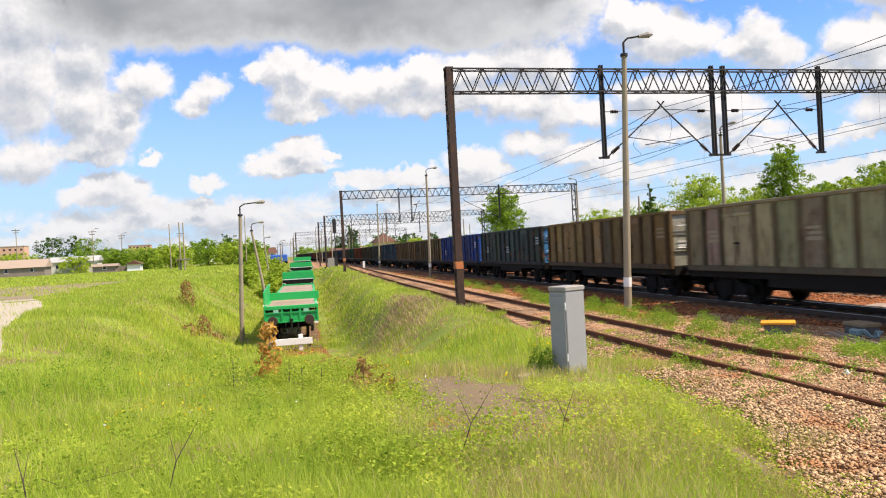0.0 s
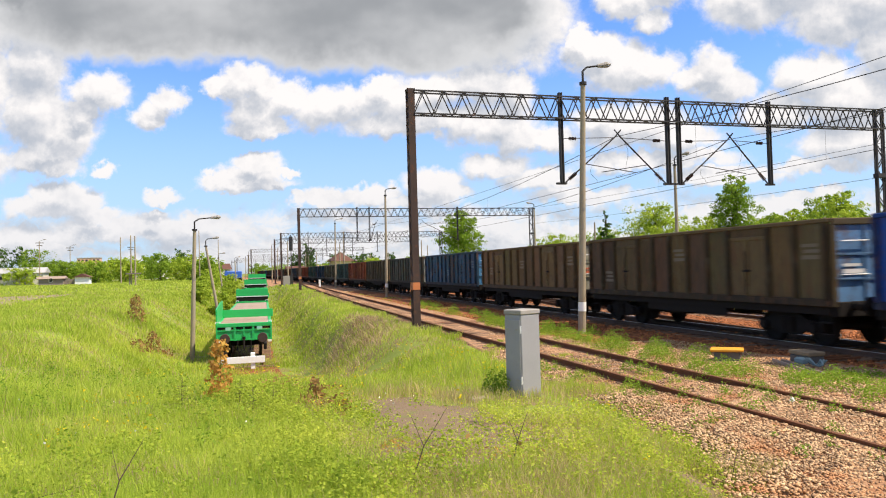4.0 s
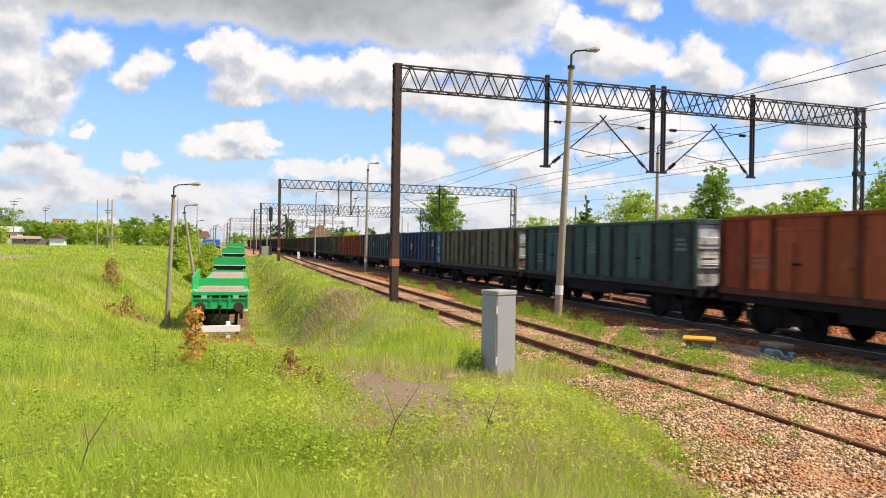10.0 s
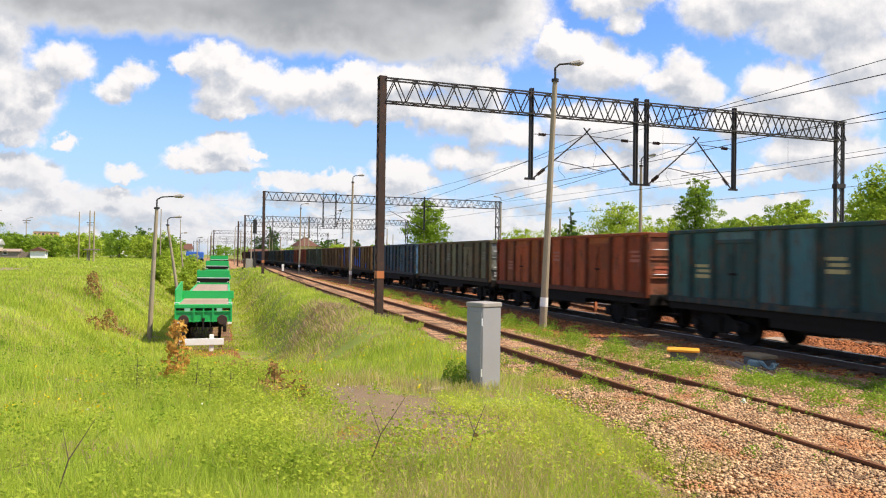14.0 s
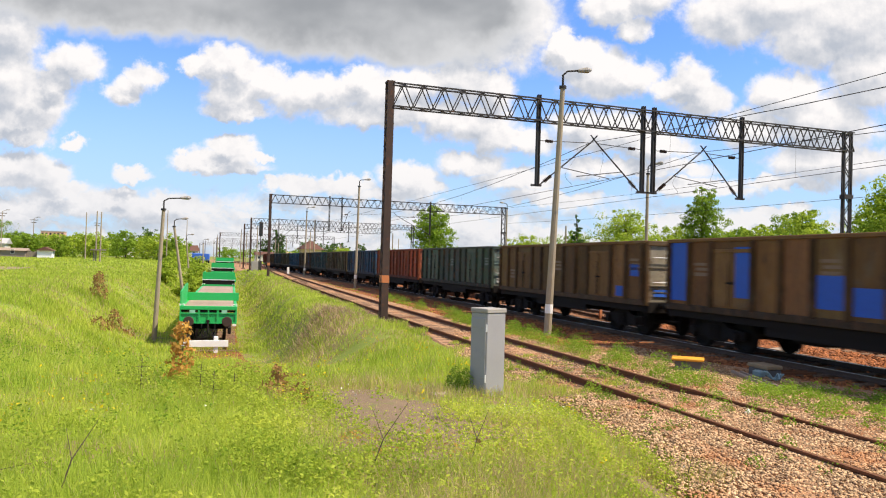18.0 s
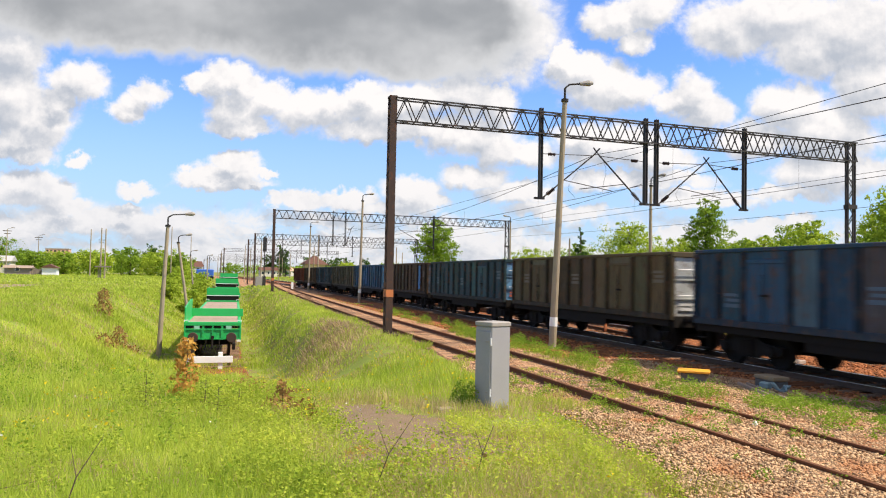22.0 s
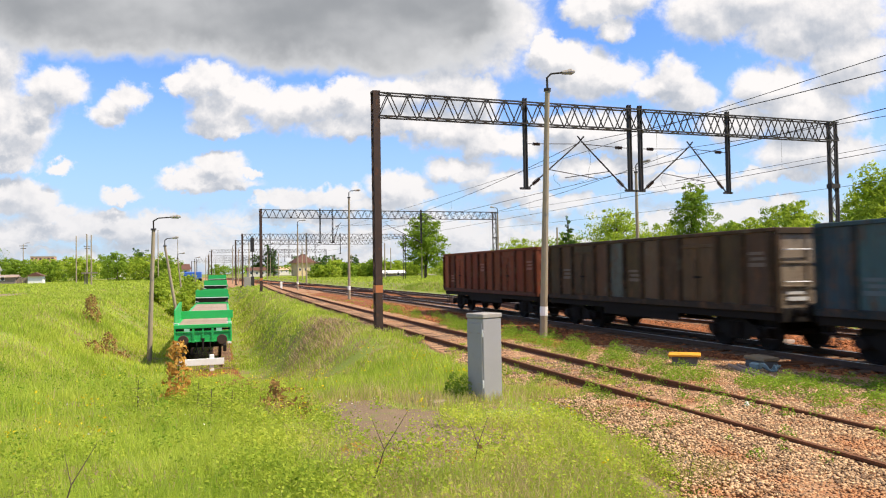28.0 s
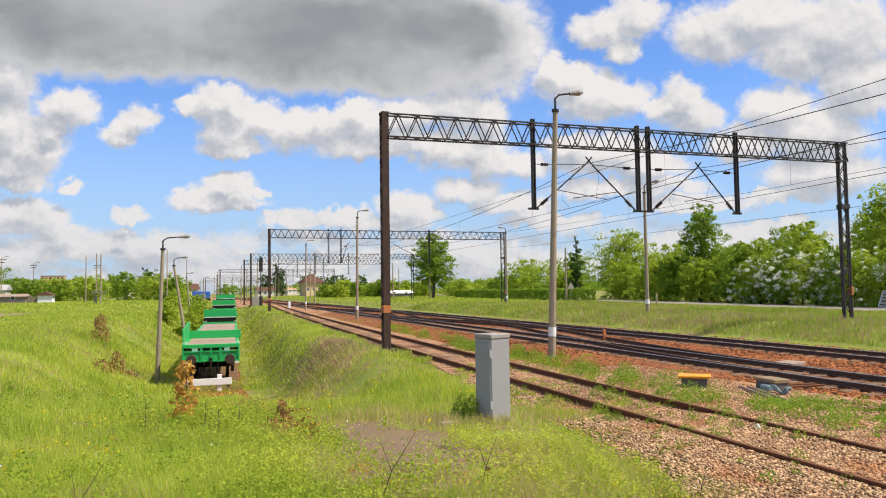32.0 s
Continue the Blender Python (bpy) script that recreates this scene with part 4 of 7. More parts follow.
def build_portal(y, x0, x1, top, hangers, arms, band=True):
    t = thing("catenary_portal", "dark steel lattice portal carrying overhead line gear across the tracks", "catenary portal", "portals over the tracks", at=(0, y, 0))
    deep = 0.88
    lattice_bays = int((x1 - x0) / 0.78)
    g0 = ground_at(x0, y)
    post = Mesh()
    # two channels with lacing
    for dy in (-0.17, 0.17):
        post.box(x0 - 0.13, x0 + 0.13, dy - 0.035, dy + 0.035, g0, top + 0.02)
    for i in range(int(top / 0.55)):
        z = g0 + 0.4 + i * 0.55
        if z < top - 0.3:
            for dx in (-0.125, 0.125):
                post.beam((x0 + dx, -0.15, z), (x0 + dx, 0.15, z + 0.28), 0.012, 0.06, (1, 0, 0))
    post.box(x0 - 0.15, x0 + 0.15, -0.19, 0.19, top - 0.05, top + 0.03)
    p = part("post", post, M_BROWN_STEEL, t, "rust-brown steel post")
    part("footing", Mesh().box(x0 - 0.36, x0 + 0.36, -0.36, 0.36, g0 - 0.4, g0 + 0.16, 0.04), M_BROWN_STEEL, p, "rust-stained concrete footing")
    if band:
        part("band", Mesh().box(x0 - 0.14, x0 + 0.14, -0.215, 0.215, 1.42, 1.70), M_ORANGE, p, "orange painted band")
    g1 = ground_at(x1, y)
    post = Mesh()
    for dx in (-0.22, 0.22):
        for dy in (-0.06, 0.06):
            post.box(x1 + dx - 0.035, x1 + dx + 0.035, dy - 0.03, dy + 0.03, g1, top)
    for i in range(int((top - g1) / 0.6)):
        z = g1 + 0.3 + i * 0.6
        for dy in (-0.06, 0.06):
            s = 1 if i % 2 else -1
            post.beam((x1 - 0.22 * s, dy, z), (x1 + 0.22 * s, dy, min(z + 0.6, top)), 0.035, 0.035)
    post.box(x1 - 0.27, x1 + 0.27, -0.15, 0.15, top - 3.2, top - 3.0)
    p = part("post", post, M_STEEL, t, "laced steel post")
    part("footing", Mesh().box(x1 - 0.4, x1 + 0.4, -0.3, 0.3, g1 - 0.4, g1 + 0.1, 0.04), M_CONCRETE, p)
    if band:
        part("band", Mesh().box(x1 + 0.18, x1 + 0.265, -0.14, 0.14, g1 + 1.2, g1 + 1.62), M_ORANGE, p, "orange painted band")
    part("girder", lattice(Mesh(), (x0 + 0.1, 0, top - 0.05), (x1 + 0.2, 0, top - 0.05), deep, 0.42, lattice_bays, 0.028), M_STEEL, t, "open lattice girder")
    for x in hangers:
        h = Mesh().box(x - 0.055, x - 0.015, -0.09, 0.09, 5.5, top + 0.15).box(x + 0.045, x + 0.085, -0.09, 0.09, 5.5, top + 0.15)
        for i in range(7):
            h.box(x - 0.05, x + 0.08, -0.05, 0.05, 5.55 + i * 0.5, 5.63 + i * 0.5)
        h.box(x - 0.24, x + 0.20, -0.06, 0.06, 5.46, 5.54)
        part("drop_post", h, M_STEEL, t)
    for xa, xb in arms:   # insulated cantilever from a drop post at xa to the wire at xb
        s = 1 if xb > xa else -1
        c = Mesh().bar((xa + s * 0.1, 0, 5.52), (xb, 0, 7.45), 0.032, n=6).bar((xa, 0, 7.33), (xb, 0, 7.42), 0.016, n=5)
        c.bar((xa + (xb - xa) * 0.45, 0, 6.30), (xb + s * 0.9, 0, 5.98), 0.018, n=5).bar((xb, 0, 7.45), (xb + s * 0.28, 0, 7.75), 0.03, n=5)
        a = part("cantilever", c, M_STEEL, t)
        d = Vector((xb - xa, 0, 1.93)).normalized()
        for o, d, n, r in ((Vector((xa + s * 0.1, 0, 5.52)) + d * 0.28, d, 6, 0.085), (Vector((xa + s * 0.35, 0, 7.335)), Vector((s, 0, 0)), 5, 0.075)):
            part("insulator", ribbed(o, d, n, r), M_BROWN_STEEL, a, "brown ribbed insulator")
    return t


def square(r):
    return [(-r, -r), (r, -r), (r, r), (-r, r)]


PORTALS = [27.74, 83.5, 134.0, 160.0, 222.0, 290.0]


def build_overhead():
    build_portal(27.74, 7.22, 29.82, 9.05, (13.48, 18.44, 18.98, 23.62), ((13.5, 15.95), (18.4, 16.2), (19.0, 21.45), (23.6, 21.7)))
    build_portal(83.5, 8.75, 36.3, 9.15, (15.2, 16.6, 22.2, 27.0), ((16.6, 17.3), (27.0, 23.0)))
    build_portal(134, 10.9, 40.0, 9.05, (15.6, 22.0, 28.0), ((15.6, 18.0),), False)
    build_portal(160, 11.7, 41.0, 9.05, (17.0, 22.5, 28.0), ((17.0, 19.3),), False)
    build_portal(222, 9.6, 42.0, 9.05, (17.0, 24.0, 30.0), ((17.0, 20.3),), False)
    build_portal(352, 9.0, 42.0, 9.05, (17.0, 24.0, 30.0), ((17.0, 21.2),), False)
    build_portal(418, 8.0, 42.0, 9.05, (17.0, 24.0, 30.0), ((17.0, 21.6),), False)
    build_portal(290, 11.5, 42.0, 9.05, (17.0, 24.0, 30.0), ((17.0, 20.8),), False)
    for fx, name in ((main_x, "main"), (second_x, "second")):
        ys = [-30, 27.74, 83.5, 134, 160, 222, 290]
        w = thing("overhead_wire", "black contact wire and messenger wire with droppers above the track", "overhead wire", "overhead wires")
        con, mes, drop = [], [], Mesh()
        for a, b in zip(ys, ys[1:]):
            n = 10
            k = 1 if ys.index(a) % 2 else -1
            for i in range(n + (b == ys[-1])):
                u = i / n
                y = a + (b - a) * u
                x = fx(y) + 0.22 * k * (1 - 2 * u)
                mes.append((x, y, 7.45 - 1.1 * 4 * u * (1 - u)))
                con.append((x, y, 5.75))
                if i % 2 and i < n:
                    drop.bar(mes[-1], con[-1], 0.004, n=3, caps=False)
        con, mes = Mesh().sweep(con, square(0.0085)), Mesh().sweep(mes, square(0.0095))
        part("contact_wire", con, M_STEEL, w)
        for dy, bow in ((-0.9, 0.42), (0.8, -0.35)):
            x = fx(27.74 + dy)
            pts = [(x + bow * math.sin(math.pi * u) + 0.1 * math.sin(3 * math.pi * u), 27.74 + dy + 0.5 * u, 7.30 - 1.55 * u - 0.35 * math.sin(math.pi * u)) for u in [i / 10 for i in range(11)]]
            part("jumper", Mesh().sweep(pts, square(0.005)), M_STEEL, w, "thin looping jumper wire")
        part("messenger_wire", mes, M_STEEL, w)
        part("dropper", drop, M_STEEL, w)


build_overhead()


def build_lamp(x, y, z, top, lean=(0.0, 0.0), arm=(0.75, 0.0), band=True, r=0.135, group="concrete lamp posts"):
    """Tapered concrete lamp post with a short bent steel arm."""
    t = thing("street_lamp", "slender weathered concrete lamp post with a short bent steel arm", "lamp post", group, at=(x, y, z))
    h = top - z
    a, b = Vector((0, 0, -0.3)), Vector((lean[0], lean[1], h - 0.55))
    part("post", Mesh().bar(a, b, r, r * 0.62, n=10), M_CONCRETE, t, smooth=False)
    e = b + Vector((0, 0, 0.42))
    f = e + Vector((arm[0] * 0.22, arm[1] * 0.22, 0.14))
    g = f + Vector((arm[0] * 0.75, arm[1] * 0.75, 0.07))
    part("arm", Mesh().bar(b - Vector((0, 0, 0.35)), e, 0.04, n=6).bar(e, f, 0.035, n=6).bar(f, g, 0.032, n=6).bar(b - Vector((0, 0, 0.06)), b + Vector((0, 0, 0.04)), 0.13, n=8), M_STEEL, t)
    d = (g - f).normalized()
    part("lamp_head", Mesh().bar(g - d * 0.15, g + d * 0.2, 0.06, 0.11, n=8).bar(g + d * 0.2, g + d * 0.34, 0.11, 0.05, n=8), M_GREY_LID, t)
    if band:
        part("number_plate", Mesh().bar(a.lerp(b, 0.125), a.lerp(b, 0.160), r * 0.97 + 0.006, n=10), M_WHITE, t, "white painted plate")
    return t


build_lamp(11.92, 23.4, -0.22, 9.02, (0.36, 0.0), (0.7, -0.1))
build_lamp(14.2, 64.5, -0.2, 9.25, (0.1, 0.0), (0.7, 0.0))
build_lamp(15.6, 103.0, -0.2, 9.25, (0.1, 0.0), (0.8, 0.0))
build_lamp(-1.28, 41.0, -2.35, 5.1, (0.25, 0.0), (1.0, 0.0), False)
build_lamp(0.35, 62.0, -2.3, 5.0, (-1.1, 0.0), (0.7, 0.0), False)
build_lamp(1.0, 104.0, -2.3, 4.9, (-0.7, 0.0), (0.6, 0.0), False)
build_lamp(3.2, 130.0, -1.5, 4.9, (-0.2, 0.0), (0.6, 0.0), False)
for x, y in ((13.6, 152.0), (13.0, 188.0), (15.6, 205.0), (9.5, 236.0), (29.5, 262.0), (11.0, 305.0), (27.0, 240.0), (35.0, 300.0), (14.5, 370.0), (30.0, 380.0)):
    build_lamp(x, y, -0.2, 9.0, (0.05, 0.0), (0.8, 0.0), False)
build_lamp(28.05, 41.5, 0.45, 8.9, (0.0, 0.0), (0.4, -0.5))
build_lamp(35.2, 80.0, 0.4, 9.3, (0.0, 0.0), (-0.6, 0.0))


# ---- gear beside the track ----
def build_cabinet():
    t = thing("relay_cabinet", "tall grey enamelled steel relay cabinet standing in the grass", "cabinet", at=(4.70, 11.3, 0.14), turn=21)
    part("body", Mesh().box(-0.205, 0.205, -0.19, 0.19, -0.1, 1.31, 0.012), M_GREY_BOX, t)
    part("lid", Mesh().box(-0.218, 0.218, -0.203, 0.203, 1.31, 1.385, 0.012), M_GREY_LID, t, "slightly overhanging pale grey lid")
    part("door", Mesh().box(-0.222, -0.2055, -0.17, 0.17, 0.10, 1.23, 0.006), M_GREY_BOX, t)
    for z in (0.28, 1.08):
        part("hinge", Mesh().bar((-0.222, -0.195, z - 0.06), (-0.222, -0.195, z + 0.06), 0.014, n=6), M_WHITE, t, "pale hinge")
        for y in (-0.11, 0.10):
            part("latch", Mesh().box(-0.232, -0.221, y - 0.035, y + 0.035, z - 0.012, z + 0.012, 0.003), M_GREY_LID, t)


build_cabinet()


# ---- flat wagons ----
def build_flat_wagon(y0, length, first):
    x, turn = float(low_x(y0)), -math.degrees(math.atan2(float(low_x(y0 + length) - low_x(y0)), length))
    t = thing("flat_wagon", "bright green flat wagon with plank deck and low end boards, parked", "flat wagon", "parked green flat wagons")
    rise = math.degrees(math.atan2(float(low_z(y0 + length - 2) - low_z(y0 + 2)), length - 4))
    t.matrix_basis = pose(x, y0, float(low_z(y0 + 2)) - 2 * math.tan(math.radians(rise)), rise, 0, turn)
    w, deck = 1.33, 1.72
    part("frame", Mesh().box(-w, -w + 0.16, 0.1, length, 1.36, deck, 0.02).box(w - 0.16, w, 0.1, length, 1.36, deck, 0.02).box(-0.5, 0.5, 0.3, length - 0.3, 0.95, 1.45).box(-w, w, length - 0.1, length, 1.0, deck, 0.02), M_GREEN, t)
    # end beam: channel with upright stiffeners; a flush black strip paints the slot's shade under the top edge
    part("headstock", Mesh().box(-w, w, 0.0, 0.10, 0.92, 1.44, 0.015).box(-w, w, -0.05, 0.0, 1.38, 1.44).box(-w, w, -0.05, 0.0, 0.92, 0.98), M_GREEN, t)
    part("top_beam", Mesh().box(-w, w, -0.06, 0.1, 1.58, 1.76, 0.015), M_GREEN, t)
    part("slot", Mesh().box(-w + 0.03, w - 0.03, 0.0, 0.10, 1.47, 1.56), M_BLACK, t, "black strip for the shade in the slot under the top edge")
    for xx in (-1.28, -0.46, -0.42, 0.0, 0.42, 0.46, 1.28):
        part("stiffener", Mesh().box(xx - 0.03, xx + 0.03, -0.045, 0.07, 0.90, 1.63), M_GREEN, t)
    for xx in (-0.74, 0.74):
        part("notice", Mesh().box(xx - 0.13, xx + 0.13, -0.052, -0.046, 1.42, 1.58), M_WAGON_NOTE, t, "pale green notice plate")
    part("cross_board", Mesh().box(-w - 0.12, w + 0.12, 5.5, 5.58, deck, deck + 0.44, 0.012), M_GREEN, t)
    if not first:
        # flush black plate, painting the shade below the end board
        part("end_recess", Mesh().box(-w + 0.02, w - 0.02, 0.0, 0.05, deck + 0.03, deck + 0.42), M_BLACK, t, "black plate for the shade under the raised end")
        part("end_lip", Mesh().box(-w, w, -0.03, 0.06, deck + 0.42, deck + 0.48), M_WHITE, t, "white edge strip")
        part("end_board", Mesh().box(-w, w, 0.0, 0.06, deck + 0.48, deck + 1.08, 0.012), M_GREEN, t)
    part("side_board", Mesh().add([(sx * 0.03 - w + 0.03, y, z) for sx in (-1, 1) for y, z in ((0.25, deck), (5.9, deck), (5.9, deck + 0.95), (4.6, deck + 0.95), (0.25, deck + 0.72))], [(0, 1, 2, 3, 4), (9, 8, 7, 6, 5)] + [(i, i + 5, (i + 1) % 5 + 5, (i + 1) % 5) for i in range(5)]), M_GREEN, t)
    for xx in (-1.22, 1.22):
        part("hand_rail", Mesh().bar((xx - 0.1, -0.02, 1.76), (xx - 0.1, -0.02, 1.84), 0.018, n=5).bar((xx + 0.1, -0.02, 1.76), (xx + 0.1, -0.02, 1.84), 0.018, n=5).bar((xx - 0.11, -0.02, 1.84), (xx + 0.11, -0.02, 1.84), 0.018, n=5), M_WHITE, t, "white hand rail")
        part("lamp_bracket", Mesh().box(xx - 0.09, xx + 0.09, -0.10, -0.05, 0.80, 0.90, 0.01), M_WHITE, t, "white shackle")
    plank = Mesh().box(-w + 0.17, w - 0.17, 0.0, 0.225, deck - 0.05, deck + 0.012, 0.006).done("plank", M_PLANK)
    for i in range(int((length - 0.3) / 0.235)):
        part("plank", plank, None, t, at=(0, 0.12 + i * 0.235, 0))
    for xx in (-0.875, 0.875):
        part("buffer", Mesh().lathe([(0.22, -0.66), (0.245, -0.63), (0.09, -0.60), (0.08, -0.35), (0.12, -0.34), (0.13, -0.0)], 16, (xx, 0, 1.06), "y"), M_BROWN_STEEL, t, "rusty round buffer")
    part("coupling", Mesh().box(-0.07, 0.07, -0.3, 0.0, 0.98, 1.1).bar((0, -0.28, 1.0), (0, -0.40, 0.55), 0.045, n=6).bar((0, -0.40, 0.55), (0, -0.05, 0.45), 0.03, n=5), M_BLACK, t)
    for xx in (-0.3, 0.32):
        part("hose", Mesh().bar((xx, -0.02, 0.95), (xx, -0.12, 0.6), 0.025, n=6).bar((xx, -0.12, 0.6), (xx - 0.05, -0.08, 0.42), 0.025, n=6), M_BLACK, t)
    wheel = Mesh().lathe([(0.1, -0.07), (0.46, -0.065), (0.46, 0.05), (0.487, 0.065), (0.1, 0.08)], 18, (0, 0, 0), "x").done("wheel", M_BLACK)
    frame_side = Mesh().box(-0.08, 0.08, -1.3, 1.3, 0.34, 0.66, 0.03).done("bogie_frame", M_BLACK)
    for y in (2.0, length - 2.0):
        b = part("bogie", Mesh().box(-0.95, 0.95, y - 0.2, y + 0.2, 0.5, 0.95, 0.03), M_BLACK, t)
        for s in (-1, 1):
            part("side_frame", frame_side, None, b, at=(s * 1.0, y, 0))
            for a in (-0.9, 0.9):
                part("wheel", wheel, None, b, at=(s * 0.765, y + a, 0.487))


for y in (38.2, 66.8, 95.4, 124.0):
    build_flat_wagon(y, 26.6, y < 40)


def build_track_end():
    t = thing("track_end_barrier", "white wooden bar on a post at the siding's end", "barrier", at=(1.0, 35.6, ground_at(1.0, 35.6)))
    part("post", Mesh().box(0.42, 0.62, -0.1, 0.1, -0.3, 0.78, 0.02), M_WHITE, t)
    part("bar", Mesh().box(-0.95, 1.05, -0.16, -0.10, 0.32, 0.62, 0.012), M_WHITE, t)


build_track_end()


# ---- gear between the tracks ----
def build_gear():
    g = ground_at(11.5, 15.1)
    t = thing("track_box", "low concrete trackside box with a yellow lid in weeds", "track box", at=(11.48, 15.15, g), turn=-38)
    part("box", Mesh().box(-0.29, 0.29, -0.22, 0.22, -0.1, 0.31, 0.02), M_DARK_BOX, t)
    part("lid", Mesh().box(-0.37, 0.37, -0.29, 0.29, 0.31, 0.365, 0.012), M_YELLOW, t, "bright yellow lid")
    t = thing("point_machine", "grey-brown point machine box beside the rail with cables", "point machine", at=(12.72, 14.0, BED), turn=-6)
    part("box", Mesh().box(-0.19, 0.19, -0.34, 0.34, 0.0, 0.20, 0.02), M_DARK_BOX, t)
    part("lid", Mesh().box(-0.21, 0.21, -0.36, 0.36, 0.20, 0.29, 0.015), M_BOARD_LID, t, "brown-grey lid")
    part("motor", Mesh().box(-0.34, -0.19, -0.32, 0.0, 0.02, 0.17, 0.03), M_TEAL, t, "pale blue housing")
    for k in range(3):
        m = Mesh()
        p = [Vector((-0.3 - 0.05 * math.sin(i * 0.9 + k), -0.45 - 0.09 * i, 0.12 + 0.08 * math.sin(i * 1.3 + k))) for i in range(7)]
        for a, b in zip(p, p[1:]):
            m.bar(a, b, 0.022, n=6)
        part("cable", m, M_TEAL, t)
    part("rod", Mesh().bar((0.1, 0.1, 0.1), (1.2, 0.1, 0.1), 0.03, n=6).bar((0.1, -0.2, 0.1), (1.2, -0.2, 0.1), 0.03, n=6), M_RAIL, t)
    t = thing("cable_trough", "weathered wooden cable trough boards lying beside the rail", "cable trough", at=(11.86, 13.35, BED), turn=-21)
    part("board", Mesh().box(-0.10, -0.06, -1.2, 1.2, -0.05, 0.10, 0.01), M_PLANK, t)
    part("board", Mesh().box(0.10, 0.14, -1.15, 1.2, -0.05, 0.09, 0.01), M_PLANK, t)
    part("end_board", Mesh().box(-0.06, 0.10, -1.2, -1.16, -0.05, 0.09, 0.008), M_PLANK, t)
    t = thing("marker_stake", "short orange stake between the main tracks", "stake", at=(18.2, 30.4, BED))
    part("stake", Mesh().box(-0.07, 0.07, -0.03, 0.03, -0.2, 0.50, 0.01), M_ORANGE, t)
    for x, y, w in ((17.2, 18.2, 0.45), (22.5, 17.6, 0.5), (24.4, 17.0, 0.5)):
        t = thing("concrete_cover", "small flat concrete cover lying in the ballast", "cover", "concrete covers", at=(x, y, BED), turn=20)
        part("slab", Mesh().box(-w, w, -0.3, 0.3, -0.05, 0.11, 0.02), M_PLANK, t)
    t = thing("concrete_slab", "small broken concrete slab lying in the grass", "slab", at=(3.9, 11.25, ground_at(3.9, 11.25)), turn=15)
    part("slab", Mesh().box(-0.17, 0.17, -0.1, 0.1, -0.03, 0.06, 0.015), M_CONCRETE, t)
    t = thing("white_stone", "pale upright stone in the gravel of the siding", "stone", at=(8.72, 9.95, BED))
    part("stone", Mesh().lathe([(0.05, -0.05), (0.07, 0.03), (0.05, 0.12), (0.02, 0.18)], 7), M_WHITE, t)
    # signal with its case
    t = thing("railway_signal", "black colour-light signal mast beside the siding", "signal", at=(11.8, 125.6, 0.1))
    part("mast", Mesh().bar((0, 0, -0.3), (0, 0, 8.2), 0.09, 0.07, n=8).box(-0.25, 0.25, -0.2, 0.2, -0.2, 1.6), M_STEEL, t)
    part("signal_head", Mesh().box(-0.3, 0.3, -0.16, 0.12, 5.6, 7.9, 0.04), M_STEEL, t)
    for k in range(4):
        part("lens", Mesh().bar((0, -0.24, 5.95 + 0.5 * k), (0, -0.16, 5.95 + 0.5 * k), 0.12, n=10), M_GLASS_DARK, t)
    t = thing("signal_case", "pale grey signal equipment case", "equipment case", at=(11.1, 127.0, 0.1))
    part("body", Mesh().box(-0.55, 0.55, -0.3, 0.3, -0.2, 1.5, 0.03), M_GREY_LID, t)
    for x, y in ((14.6, 112.0), (13.5, 150.0), (15.4, 170.0)):
        t = thing("white_marker_post", "low white marker post between the tracks", "marker post", "white marker posts", at=(x, y, BED))
        part("post", Mesh().box(-0.16, 0.16, -0.08, 0.08, -0.1, 1.1, 0.02), M_WHITE, t)


M_DARK_BOX = material("grimy_grey_box", (0.13, 0.125, 0.115), 0.85, spread=0.4, scale=5.0)
M_BOARD_LID = material("brown_box_lid", (0.27, 0.20, 0.12), 0.85, spread=0.4, scale=4.0)
M_TEAL = material("pale_blue_housing", (0.20, 0.29, 0.29), 0.6, spread=0.3)
build_gear()


def build_turnout():
    """Crossover from the near to the far main track, with its blades by the point machine."""
    t = thing("railway_crossover", "dark curved crossover rails between the two main tracks", "railway crossover", kind="structure")
    def cross(y):
        u = min(max((y - 13.0) / 47.0, 0.0), 1.0)
        s = u * u * (3 - 2 * u)
        return main_x(y) * (1 - s) + second_x(y) * s
    for s in (-0.7535, 0.7535):
        pts = [(cross(y) + s + 0.05, y, 0.001) for y in [13 + 1.3 * i for i in range(37)]]
        part("rail", Mesh().sweep(pts, RAIL), M_RAIL_DARK, t)
    # second crossover further on, seen end to end
    def cross2(y):
        u = min(max((y - 66.0) / 45.0, 0.0), 1.0)
        s = u * u * (3 - 2 * u)
        return second_x(y) * (1 - s) + main_x(y) * s
    for s in (-0.7535, 0.7535):
        pts = [(cross2(y) + s, y, 0.001) for y in [66 + 2.5 * i for i in range(19)]]
        part("rail", Mesh().sweep(pts, RAIL), M_RAIL_DARK, t)
    for a, b, y0, y1 in ((main_x, second_x, 44.0, 96.0), (second_x, main_x, 30.0, 74.0), (second_x, main_x, 118.0, 170.0)):
        pts = [(y0 + (y1 - y0) * i / 22, (i / 22) ** 2 * (3 - 2 * i / 22)) for i in range(23)]
        for s in (-0.7535, 0.7535):
            part("rail", Mesh().sweep([(a(y) * (1 - u) + b(y) * u + s, y, 0.0015) for y, u in pts], RAIL), M_RAIL_DARK, t)
    long = Mesh().box(-1.75, 1.75, -0.12, 0.12, -0.16, 0, 0.02).done("long_sleeper", M_SLEEPER)
    for i in range(34):
        y = 14.0 + 0.9 * i
        part("long_sleeper", long, None, t, at=pose((cross(y) + main_x(y)) / 2 + 0.25, y, -0.143, 0, 0, -2))


build_turnout()


